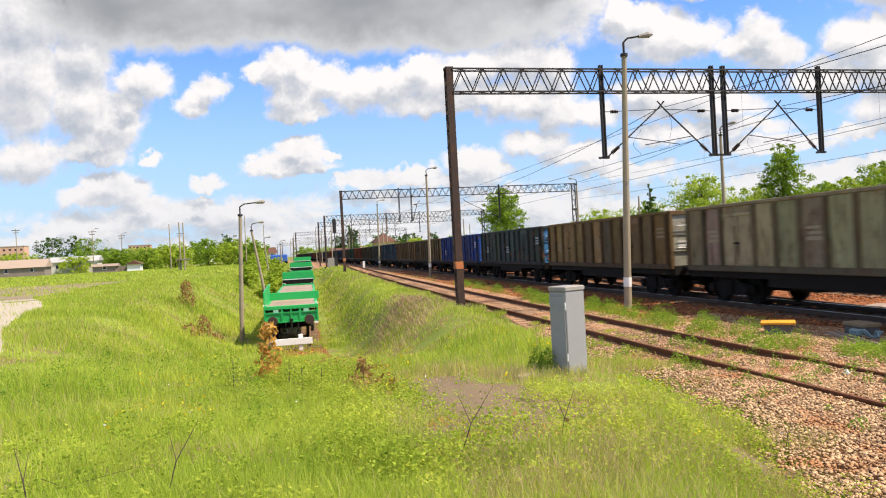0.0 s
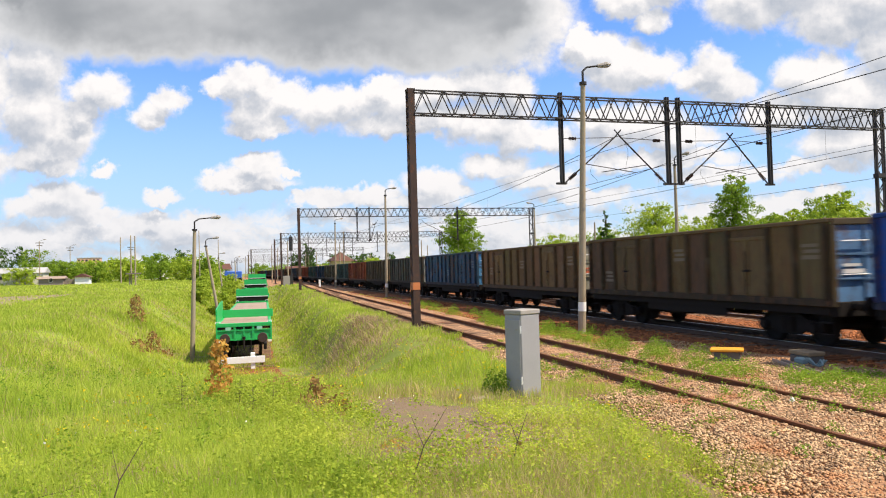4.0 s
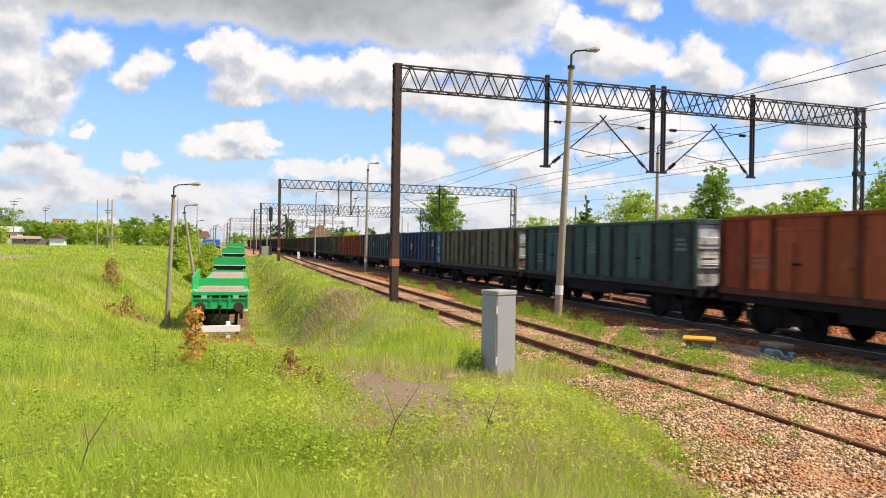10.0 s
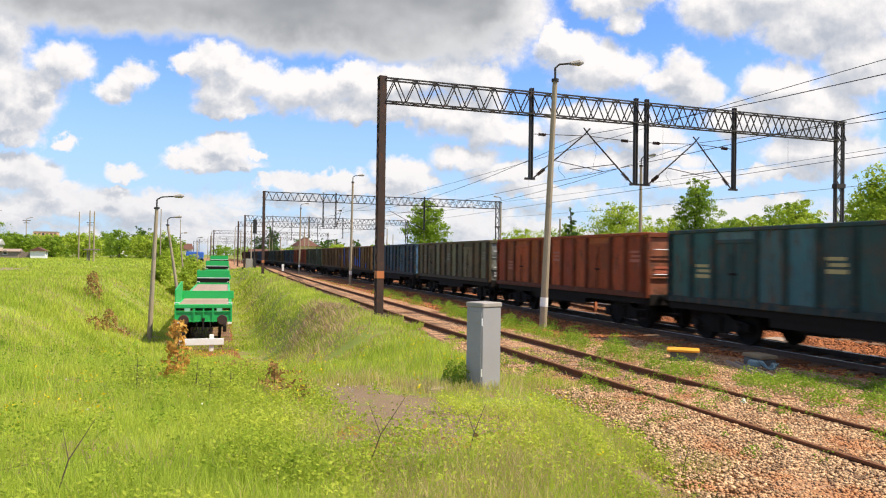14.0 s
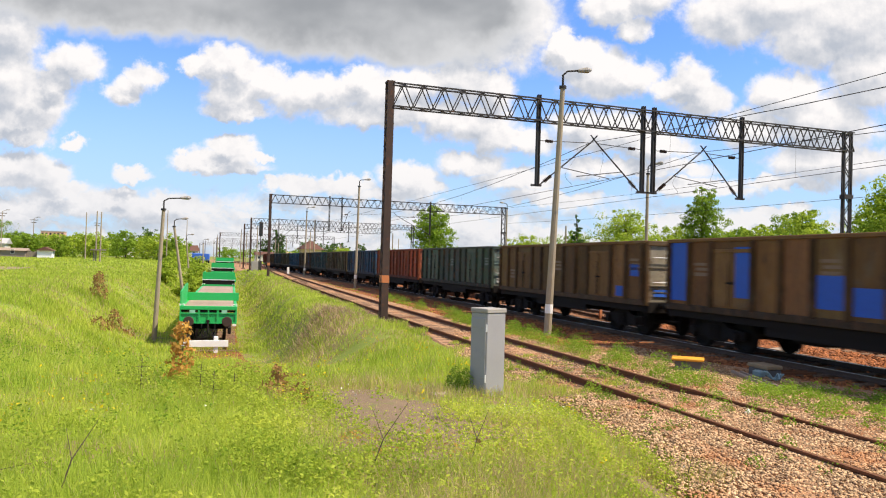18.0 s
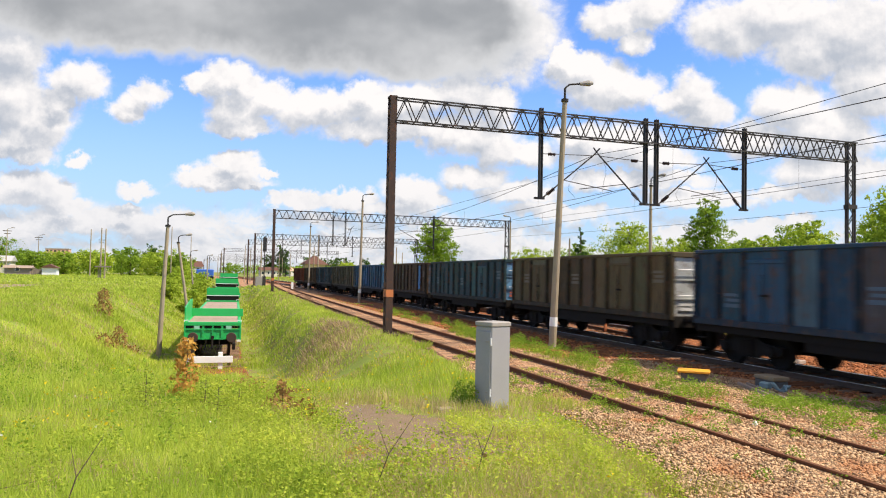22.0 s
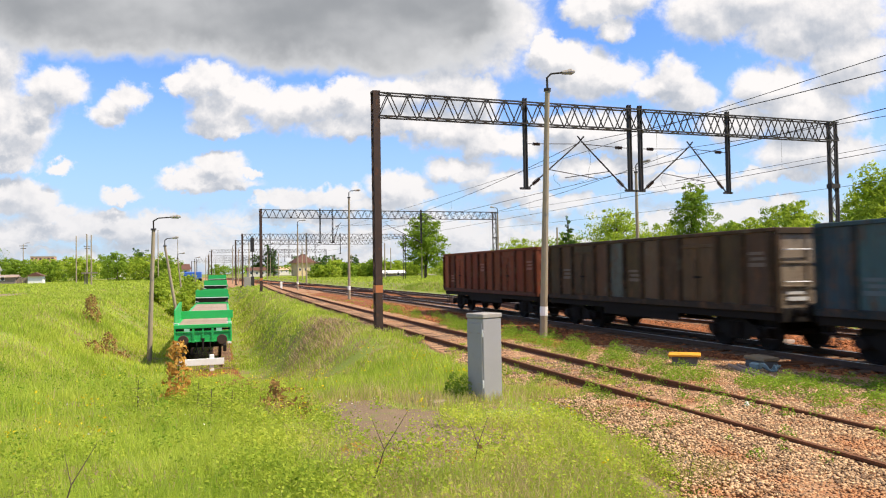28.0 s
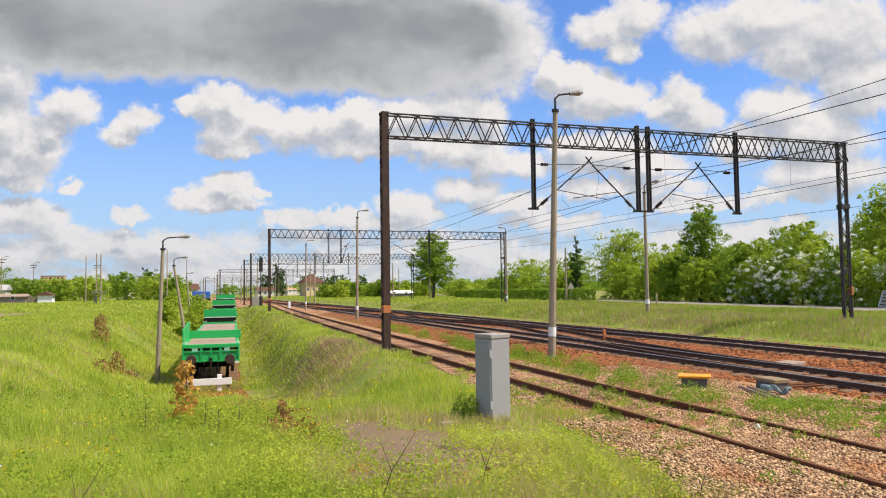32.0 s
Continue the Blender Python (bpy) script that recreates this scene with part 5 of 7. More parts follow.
# ---- road, verge, buildings ----
def road_x(y):
    return 31.6 + 0.202 * y


def build_road():
    m = Mesh()
    ys = [-60 + 10 * i for i in range(40)]
    v = [(road_x(y) + d, y, ground_at(road_x(y), y) + 0.12) for y in ys for d in (0.0, 5.0)]
    m.add(v, [(2 * k, 2 * k + 1, 2 * k + 3, 2 * k + 2) for k in range(len(ys) - 1)])
    tagged(part("road", m, M_ASPHALT), "narrow pale asphalt road beyond the railway verge", "road", kind="structure")
    m = Mesh()
    p = [(-4.9, 14), (-5.9, 19), (-7.4, 24), (-8.6, 29), (-9.6, 36), (-11.5, 44), (-15, 54), (-24, 66)]
    w = 1.3
    v = []
    for i, (x, y) in enumerate(p):
        for d in (-w, w):
            v.append((x + d - 1.2, y, ground_at(x + d - 1.2, y) + 0.03))
    m.add(v, [(2 * k, 2 * k + 1, 2 * k + 3, 2 * k + 2) for k in range(len(p) - 1)])
    tagged(part("footpath", m, M_PATH), "pale trodden dirt path through the meadow", "path", kind="structure")
    m = Mesh()
    xs = [-120, -80, -50, -34, -26, -20, -16.5, -14.0]
    v = []
    for x in xs:
        for y in (52.0, 92.0):
            v.append((x, y + 0.1 * x, ground_at(x, y) + 0.05))
    m.add(v, [(2 * k, 2 * k + 2, 2 * k + 3, 2 * k + 1) for k in range(len(xs) - 1)])
    tagged(part("ploughed_field", m, M_EARTH), "strip of bare brown ploughed earth beyond the meadow", "field", kind="structure")
    m = Mesh().box(-12.2, -9.6, 101, 108, 0.4, 0.47)
    tagged(part("gravel_patch", m, M_PATH), "pale gravel patch at the meadow's edge", "path", kind="structure")


M_PATH = material("pale_dirt", (0.42, 0.36, 0.27), 0.95, spread=0.3, scale=1.2)
M_EARTH = material("bare_earth", (0.26, 0.20, 0.125), 0.95, spread=0.4, scale=0.5, fine=4.0)
M_RENDER = material("ochre_render", (0.62, 0.48, 0.26), 0.9, spread=0.2, scale=0.6)
M_PALE_WALL = material("pale_render", (0.62, 0.58, 0.50), 0.9, spread=0.2, scale=0.4)
M_PINK_WALL = material("salmon_render", (0.60, 0.36, 0.25), 0.9, spread=0.2, scale=0.3)
M_ROOF = material("brown_roof_tiles", (0.13, 0.065, 0.048), 0.9, spread=0.4, scale=2.0)
M_TIN = material("pale_tin_roof", (0.42, 0.41, 0.39), 0.6, spread=0.25, scale=0.6)
M_BLUE_TARP = material("blue_sheet", (0.02, 0.10, 0.42), 0.6, spread=0.3, scale=1.0)
M_BOARD = material("grey_board", (0.24, 0.20, 0.16), 0.9, spread=0.4, scale=1.0)
build_road()


def gable_house(name, label, cat, x, y, z, w, d, h, roof, wall, roofing, turn=0.0, windows=2, hip=False):
    """A small house: walls, roof with eaves, windows with frames and a door."""
    t = thing(name, label, cat, at=(x, y, z), turn=turn)
    part("wall", Mesh().box(-w / 2, w / 2, -d / 2, d / 2, -0.6, h), wall, t)
    o = 1.1 if hip else 0.5
    if hip:
        r = max(w / 2 - d / 2, 0.0)
        v = [(-w / 2 - o, -d / 2 - o, h), (w / 2 + o, -d / 2 - o, h), (w / 2 + o, d / 2 + o, h), (-w / 2 - o, d / 2 + o, h), (-r, 0, h + roof), (r, 0, h + roof)]
        m = Mesh().add(v, [(0, 1, 5, 4), (1, 2, 5), (2, 3, 4, 5), (3, 0, 4), (3, 2, 1, 0)])
    else:
        v = [(-w / 2 - o, -d / 2 - o, h - 0.1), (w / 2 + o, -d / 2 - o, h - 0.1), (w / 2 + o, d / 2 + o, h - 0.1), (-w / 2 - o, d / 2 + o, h - 0.1), (-w / 2 - o, 0, h + roof), (w / 2 + o, 0, h + roof)]
        m = Mesh().add(v, [(0, 1, 5, 4), (2, 3, 4, 5), (1, 2, 5), (3, 0, 4), (3, 2, 1, 0)])
    part("roof", m, roofing, t)
    for i in range(windows):
        xx = -w / 2 + w * (i + 0.5) / windows
        win = part("window", Mesh().box(xx - 0.5, xx + 0.5, -d / 2 - 0.04, -d / 2 + 0.02, h * 0.45, h * 0.45 + 1.2), M_WHITE, t)
        part("pane", Mesh().box(xx - 0.42, xx + 0.42, -d / 2 - 0.055, -d / 2 - 0.045, h * 0.45 + 0.08, h * 0.45 + 1.12), M_GLASS_DARK, win)
    return t


def block_of_flats(x, y, z, w, h, floors, bays, wall, label):
    t = thing("apartment_building", label, "apartment building", "distant flats", at=(x, y, z))
    part("wall", Mesh().box(-w / 2, w / 2, 0, 12, -3, h), wall, t)
    part("roof", Mesh().box(-w / 2 - 0.3, w / 2 + 0.3, -0.3, 12.3, h, h + 0.6), M_TIN, t)
    pane = Mesh().box(-0.8, 0.8, -0.06, 0.0, 0, 1.5).done("window", M_GLASS_DARK)
    for f in range(floors):
        for b in range(bays):
            part("window", pane, None, t, at=(-w / 2 + w * (b + 0.5) / bays, 0, 1.0 + f * (h - 0.5) / floors))


def build_buildings():
    t = gable_house("signal_box_building", "small two-storey ochre signal box with a brown hipped roof", "signal box", 52.4, 331, 0, 7.6, 7.0, 6.4, 4.0, M_RENDER, M_ROOF, 12, 3, True)
    gable_house("low_shed", "low white-roofed shed beside the road", "shed", 57, 205, 0.2, 7.0, 4.0, 1.5, 0.7, M_BOARD, M_WHITE, 0, 2)
    gable_house("garden_shed", "grey board garden shed with a pale roof", "shed", -42.5, 226, 0.5, 6.0, 4.0, 1.8, 0.6, M_BOARD, M_PLANK, 0, 1)
    gable_house("white_hut", "small white hut with a red-brown roof", "shed", -34.6, 224, 0.5, 4.0, 3.5, 2.0, 0.9, M_WHITE, M_ROOF, 90, 1)
    gable_house("barn", "long low barn with a pale roof", "barn", -66, 235, 0.5, 13, 7, 2.6, 2.2, M_BOARD, M_PLANK, 0, 2)
    gable_house("bungalow", "white bungalow with a tin roof among trees", "house", -58, 262, 0.5, 14, 8, 3.8, 1.6, M_PALE_WALL, M_TIN, 0, 3)
    gable_house("white_house", "white house with a tin roof behind bushes", "house", -9.5, 330, 3.0, 12, 8, 4.0, 2.0, M_PALE_WALL, M_TIN, 10, 3)
    gable_house("white_house", "white house with a grey roof beyond the sunken siding", "house", 1.5, 320, 1.2, 7, 7, 3.0, 2.2, M_PALE_WALL, M_ROOF, 10, 2)
    gable_house("station_shed", "small pale station building with a dark roof", "station building", 36, 365, 0, 8, 6, 3.6, 1.4, M_PALE_WALL, M_ROOF, 0, 3)
    for x, w, h, y, wall in ((-99, 17, 16, 668, M_PINK_WALL), (-190, 24, 19, 640, M_PINK_WALL), (-226, 22, 26, 640, M_PALE_WALL), (-206, 12, 18, 600, M_PALE_WALL)):
        block_of_flats(x, y, 2, w, h, 5, 6, wall, "distant block of flats with rows of windows")
    t = thing("board_fence", "grey board fence between sheds", "fence", at=(-37.6, 225.5, 0.5))
    for i in range(14):
        part("board", Mesh().box(-3.5 + i * 0.5, -3.06 + i * 0.5, -0.03, 0.03, -0.3, 1.5 + 0.1 * (i % 3)), M_BOARD, t)
    t = thing("covered_truck", "parked truck with a bright blue cover", "truck", at=(4.2, 205, ground_at(4.2, 205)))
    part("cover", Mesh().box(-2.2, 2.2, -1.5, 3.5, 1.0, 2.9, 0.2), M_BLUE_TARP, t)
    part("chassis", Mesh().box(-2.2, 2.2, -1.5, 4.5, 0.4, 1.0), M_BLACK, t)
    part("cab", Mesh().box(-3.2, -2.2, -1.4, 0.8, 0.5, 2.4, 0.15), M_WHITE, t)
    # white board across the road
    t = thing("roadside_board", "white board with dark markings standing before roadside bushes", "board", at=(44.9, 38.9, ground_at(44.9, 38.9)), turn=-8)
    v = [(x, y, z) for y in (-0.03, 0.03) for x, z in ((-0.40, 0.0), (0.36, 0.0), (0.36, 1.30), (0.10, 1.30), (-0.28, 0.40))]
    part("panel", Mesh().add(v, [(0, 1, 2, 3, 4), (9, 8, 7, 6, 5)] + [(i, i + 5, (i + 1) % 5 + 5, (i + 1) % 5) for i in range(5)]), M_WHITE, t)
    for x, z, a, h in ((-0.05, 0.30, 0.20, 0.05), (0.06, 0.52, 0.17, 0.06), (0.12, 0.76, 0.14, 0.05), (0.18, 0.98, 0.12, 0.04)):
        part("marking", Mesh().box(x - a, x + a, -0.036, -0.031, z, z + h), M_BLACK, t, "dark illegible marking")
    part("stake", Mesh().box(0.37, 0.42, -0.03, 0.03, -0.2, 1.45), M_BARK, t)
    # warning sign by the road
    t = thing("road_sign", "triangular road sign on a thin grey post", "road sign", at=(47.6, 87.5, 0.5))
    part("post", Mesh().bar((0, 0, -0.2), (0, 0, 2.5), 0.035, n=6), M_GREY_LID, t)
    part("plate", Mesh().add([(-0.5, -0.04, 1.7), (0.5, -0.04, 1.7), (0, -0.04, 2.6), (-0.5, -0.02, 1.7), (0.5, -0.02, 1.7), (0, -0.02, 2.6)], [(0, 1, 2), (5, 4, 3), (0, 3, 4, 1), (1, 4, 5, 2), (2, 5, 3, 0)]), M_GREY_LID, t)
    t = thing("gate_post", "pale concrete gate post in front of the bushes", "gate post", at=(44.6, 64.4, 0.5))
    part("post", Mesh().box(-0.08, 0.08, -0.08, 0.08, -0.2, 1.15, 0.02), M_CONCRETE, t)


build_buildings()


def build_poles():
    """Wooden and concrete line poles in the distance."""
    spots = [(-15.7, 164.4, 0.5, 10.4, 0), (-16.6, 165.5, 0.5, 10.6, 0), (-23.4, 209, 0.5, 12.4, 0), (-47.3, 281, 1.0, 13.0, 1), (-50.4, 250, 0.5, 13.5, 1), (-30.0, 300, 0.5, 13.5, 1), (-75, 262, 0.5, 15.5, 2), (0.9, 290, 0.5, 15.0, 0), (-4.6, 230, 0.3, 15.0, 0), (50.3, 93.8, 0.5, 7.9, 0), (58.9, 74.9, 0.5, 8.4, 0), (49.3, 248, 0.2, 7.5, 3), (56.0, 250, 0.2, 8.0, 0), (46.0, 170, 0.2, 8.8, 0), (60.0, 215, 0.2, 9.0, 0), (33.0, 260, 0.2, 9.0, 0), (30.0, 190, 0.2, 9.0, 0), (24.5, 150, 0.2, 10.0, 0), (50.2, 155.0, 0.3, 11.0, 0)]
    for x, y, z, top, kind in spots:
        t = thing("utility_pole", "slender weathered utility pole", "utility pole", "distant utility poles", at=(x, y, z))
        m = Mesh().bar((0, 0, -0.4), (0, 0, top - z), 0.17, 0.11, n=7)
        if kind == 3:
            m = Mesh().bar((-1.1, 0, -0.4), (0, 0, top - z), 0.15, 0.11, n=7).bar((1.1, 0, -0.4), (0, 0, top - z), 0.15, 0.11, n=7)
        part("pole", m, M_CONCRETE, t)
        if kind in (1, 2):
            part("crossarm", Mesh().box(-1.2, 1.2, -0.08, 0.08, top - z - 0.6, top - z - 0.4).box(-0.8, 0.8, -0.08, 0.08, top - z - 1.4, top - z - 1.2), M_BARK, t)
        if y < 300 and kind == 1:
            part("lamp_arm", Mesh().bar((0, 0, top - z), (1.3, 0, top - z + 0.5), 0.06, n=5).box(1.0, 1.9, -0.15, 0.15, top - z + 0.42, top - z + 0.6), M_GREY_LID, t)
    t = thing("pole_platform", "small timber platform on twin poles", "platform", at=(-16.1, 164.9, 0.5))
    part("deck", Mesh().box(-1.4, 1.4, -0.7, 0.7, 2.2, 2.45), M_BOARD, t)
    part("post", Mesh().box(-0.9, -0.7, -0.1, 0.1, -0.3, 2.2), M_BOARD, t)
    # line wires high over the verge
    for (x0, z0), (x1, z1), y1 in (((21.0, 9.6), (24.0, 9.4), 220), ((31.5, 9.3), (37.5, 9.2), 84), ((30.0, 7.2), (36.2, 7.2), 84)):
        t = thing("feeder_wire", "thin dark feeder wire strung between portals", "feeder wire", "feeder wires")
        pts = [(x0 + (x1 - x0) * u, -40 + (y1 + 40) * u, z0 + (z1 - z0) * u - 0.9 * 4 * u * (1 - u)) for u in [i / 14 for i in range(15)]]
        m = Mesh().sweep(pts, square(0.010))
        part("wire", m, M_STEEL, t)


build_poles()


# ---- plants ----
M_SHOOT = leafy("brown_shoots", (0.26, 0.13, 0.05), (0.50, 0.34, 0.12), 0.4)
RNG = np.random.default_rng(21)


def leaf_quads(centres, size, rng, flat=0.0, normals=None):
    """A small leaf at every centre, turned at random or to face the given ways."""
    n = len(centres)
    a = rng.normal(size=(n, 3))
    a[:, 2] *= 1 - flat
    if normals is not None:
        a = np.cross(normals, a)
    a /= np.linalg.norm(a, axis=1, keepdims=True) + 1e-9
    b = np.cross(a, rng.normal(size=(n, 3)) if normals is None else normals)
    b /= np.linalg.norm(b, axis=1, keepdims=True) + 1e-9
    s = size * rng.uniform(0.6, 1.35, (n, 1))
    v = np.stack([centres - a * s, centres + b * s * 0.55, centres + a * s, centres - b * s * 0.55], 1)
    return v.reshape(-1, 3), np.arange(4 * n).reshape(n, 4)


def unit(v):
    return v / (np.linalg.norm(v, axis=1, keepdims=True) + 1e-9)


def crown_points(blobs, n, rng, clumps=0, size=0.30, fill=0.22):
    """Leaves in clumps on overlapping lumps (x, y, z, rx, rz), with gaps: places and the ways they face."""
    blobs = np.array(blobs)
    w = blobs[:, 3] ** 2
    m = clumps or max(70, n // 42)
    i = rng.choice(len(blobs), m, p=w / w.sum())
    d = unit(rng.normal(size=(m, 3)) + [0, 0, 0.25])
    radii = np.stack([blobs[i, 3], blobs[i, 3], blobs[i, 4]], 1)
    heart = blobs[i, :3] + d * radii * rng.uniform(0.62, 1.02, (m, 1))
    s = radii * size * rng.uniform(0.55, 1.35, (m, 1)) * [1, 1, 0.8]
    j = rng.integers(0, m, n)
    e = unit(rng.normal(size=(n, 3)) + [0, 0, 0.2])
    p = heart[j] + e * s[j] * rng.random((n, 1)) ** 0.45
    # leaves deep inside the crown
    k = rng.random(n) < fill
    q = rng.choice(len(blobs), n, p=w / w.sum())
    inner = blobs[q, :3] + e * np.stack([blobs[q, 3], blobs[q, 3], blobs[q, 4]], 1) * 0.78 * rng.random((n, 1)) ** 0.5
    p = np.where(k[:, None], inner, p)
    return p, unit(e * 0.9 + d[j] * 0.6 + [0, 0, 0.35] + rng.normal(size=(n, 3)) * 0.45)


def build_tree(x, y, z, h, r, mat, label, n=2600, leaf=0.28, clear=0.25, name="tree", narrow=False, blobs=12, extra=None):
    t = thing(name, label, "tree" if name == "tree" else "bush", at=(x, y, z))
    rng = np.random.default_rng(int(abs(x * 31 + y * 17)) + 3)
    base = h * clear
    lumps = []
    for k in range(blobs):
        u = (k + 0.5) / blobs
        zz = base + (h - base) * (0.08 + 0.84 * u)
        env = math.sin(math.pi * min(1, 0.18 + 0.78 * u)) ** 0.7 if not narrow else (1 - u) ** 0.8 * 0.95 + 0.1
        an = k * 2.4 + rng.uniform(0, 0.8)
        off = r * env * rng.uniform(0.25, 0.62)
        s = r * env * rng.uniform(0.38, 0.60) + 0.12 * r
        lumps.append((math.cos(an) * off, math.sin(an) * off, zz, s, min(s * 0.85, h - zz + 0.02 * h)))
    trunk = Mesh()
    trunk.bar((0, 0, -0.3), (0.02 * h, 0, h * 0.5), 0.020 * h + 0.05, 0.012 * h, n=8)
    trunk.bar((0.02 * h, 0, h * 0.5), (0, 0.01 * h, h * 0.9), 0.012 * h, 0.004 * h, n=6)
    for b in lumps[::2]:
        s = Vector((0.01 * h, 0, max(base * 0.8, b[2] - 0.18 * h)))
        trunk.bar(s, (b[0] * 0.9, b[1] * 0.9, b[2]), 0.008 * h, 0.003 * h, n=5)
    part("trunk", trunk, M_BARK, t)
    pts, face = crown_points(lumps, n, rng)
    v, f = leaf_quads(pts, leaf, rng, 0.0, face)
    part("crown", quick_mesh("crown", v, f, mat), None, t)
    if extra is not None:
        m, share, size = extra
        # blossom sits in sprays
        outer = [(a, b, c, d * 1.06, e * 1.06) for a, b, c, d, e in lumps]
        pts, face = crown_points(outer, int(n * share * 0.75), rng, int(150 * share), 0.17, 0.02)
        v, f = leaf_quads(pts, size, rng, 0.0, face)
        part("blossom", quick_mesh("blossom", v, f, m), None, t, "sprays of white blossom")
    return t


def build_trees():
    r = random.Random(4)
    T = build_tree
    T(51.6, 157, 0.3, 15.0, 5.2, M_LEAF, "tall dense green broadleaf tree standing alone", 11050, 0.23, 0.18, blobs=18)
    T(56.0, 72, 0.5, 12.0, 3.0, M_LEAF, "tall feathery green birch behind bushes", 12500, 0.125, 0.10, blobs=20)
    T(62.0, 97, 0.5, 10.4, 5.4, M_LEAF_LIGHT, "round light green tree behind bushes", 8500, 0.173, 0.2, blobs=15)
    T(59.8, 108, 0.5, 11.0, 1.6, M_LEAF_DARK, "dark pointed spruce among garden trees", 4250, 0.144, 0.1, narrow=True)
    T(54.2, 45.5, 0.5, 9.8, 4.3, M_LEAF_LIGHT, "large bright green tree behind the portal", 11050, 0.144, 0.12, blobs=16)
    T(60.0, 50.5, 0.5, 8.8, 3.8, M_LEAF, "green garden tree behind the roadside bushes", 7650, 0.144, 0.15, blobs=14)
    T(58.0, 60, 0.5, 8.2, 3.4, M_LEAF, "green garden tree behind the roadside bushes", 6460, 0.144, 0.15, blobs=14)
    T(52.0, 53.0, 0.5, 7.6, 3.0, M_LEAF_LIGHT, "light green garden tree behind the roadside bushes", 6460, 0.13, 0.15, blobs=14)
    T(60.5, 83, 0.5, 7.6, 4.0, M_LEAF_LIGHT, "light green garden tree behind the roadside bushes", 5950, 0.158, 0.1, blobs=14)
    T(66, 120, 0.5, 8.5, 4.5, M_LEAF, "green garden tree behind the roadside bushes", 5100, 0.187, 0.1, blobs=14)
    T(72, 150, 0.5, 8.5, 6.0, M_LEAF_LIGHT, "broad light green tree", 5100, 0.216, 0.1, blobs=14)
    for x, y, h, w, m in ((55.5, 41.0, 10.6, 3.6, M_LEAF), (59.5, 44.0, 9.6, 3.6, M_LEAF_LIGHT), (63.0, 56.0, 8.6, 3.4, M_LEAF_LIGHT), (62.5, 66.0, 7.8, 3.2, M_LEAF), (53.5, 60.0, 6.6, 2.8, M_LEAF_LIGHT), (56.5, 66.0, 6.6, 2.8, M_LEAF)):
        T(x, y, 0.5, h, w, m, "leafy garden tree closing the row behind the roadside bushes", 6400, 0.13, 0.08, blobs=14)
    for k in range(12):
        az, y = math.radians(10.3 + 0.66 * k), 232 + r.uniform(-14, 14)
        T(y * math.tan(az), y, 0.3, r.uniform(4.0, 6.5), r.uniform(4.0, 5.5), r.choice((M_LEAF, M_LEAF_LIGHT)), "rounded shrub between the road and the far tracks", 2400, 0.30, 0.0, "bush", blobs=10)
    # bushes along the road, blossoming ones first in the row
    ys = [30.5, 34, 37.6, 41.2, 44.8, 48.6, 52.5, 56.8]
    for k, y in enumerate(ys):
        T(road_x(y) + 7.3 + r.uniform(-0.4, 0.6), y, 0.5, r.uniform(4.2, 5.4), 2.7, (M_LEAF, M_LEAF_LIGHT)[k % 2], "white-blossoming green shrub beside the road", 7140, 0.108, 0.0, "bush", blobs=14, extra=(M_BLOSSOM, 1.1 if k != 3 else 0.35, 0.072))
    for k, y in enumerate([60.5, 68.5, 73.5, 78.5, 84, 90]):
        T(road_x(y) + 7.5 + r.uniform(-0.3, 1.0), y, 0.5, r.uniform(4.6, 6.2), 3.0, r.choice((M_LEAF, M_LEAF_LIGHT, M_LEAF_LIGHT)), "dense green shrub beside the road", 6460, 0.137, 0.0, "bush", blobs=14)
    for k, y in enumerate([40, 46, 55, 63, 70, 76, 88, 97, 106]):
        T(road_x(y) + 12.5 + r.uniform(-1, 2.0), y, 0.5, r.uniform(6.0, 7.4), 3.6, r.choice((M_LEAF, M_LEAF_LIGHT)), "tall green shrub of the garden hedge", 5950, 0.144, 0.0, "bush", blobs=14)
    for k in range(12):
        y = 112 + 11 * k
        T(57 + 0.20 * (y - 112) + r.uniform(-3, 7), y, 0.4, r.uniform(3.8, 6.2), 4.2, r.choice((M_LEAF, M_LEAF_LIGHT, M_LEAF_LIGHT)), "green shrub along the far roadside", 2720, 0.23, 0.0, "bush", blobs=10)
    # trimmed hedge at the road
    t = thing("trimmed_hedge", "low trimmed dark green hedge along the road", "hedge", at=(0, 0, 0))
    n = 9000
    side = RNG.random(n) < 0.55
    along = 86 + 74 * RNG.random(n)
    x = np.where(side, 50.2 + 0.25 * RNG.random(n), 50.2 + 2.4 * RNG.random(n)) + (along - 86) * 0.10
    z = np.where(side, 0.4 + 1.75 * RNG.random(n), 2.05 + 0.2 * RNG.random(n)) + 0.08 * np.sin(along * 0.7)
    face = unit(np.where(side[:, None], [-1.0, -0.3, 0.2], [0.0, 0.0, 1.0]) + RNG.normal(size=(n, 3)) * 0.4)
    v, f = leaf_quads(np.stack([x, along, z], 1), 0.2, RNG, 0.0, face)
    part("leaves", quick_mesh("leaves", v, f, M_LEAF), None, t)
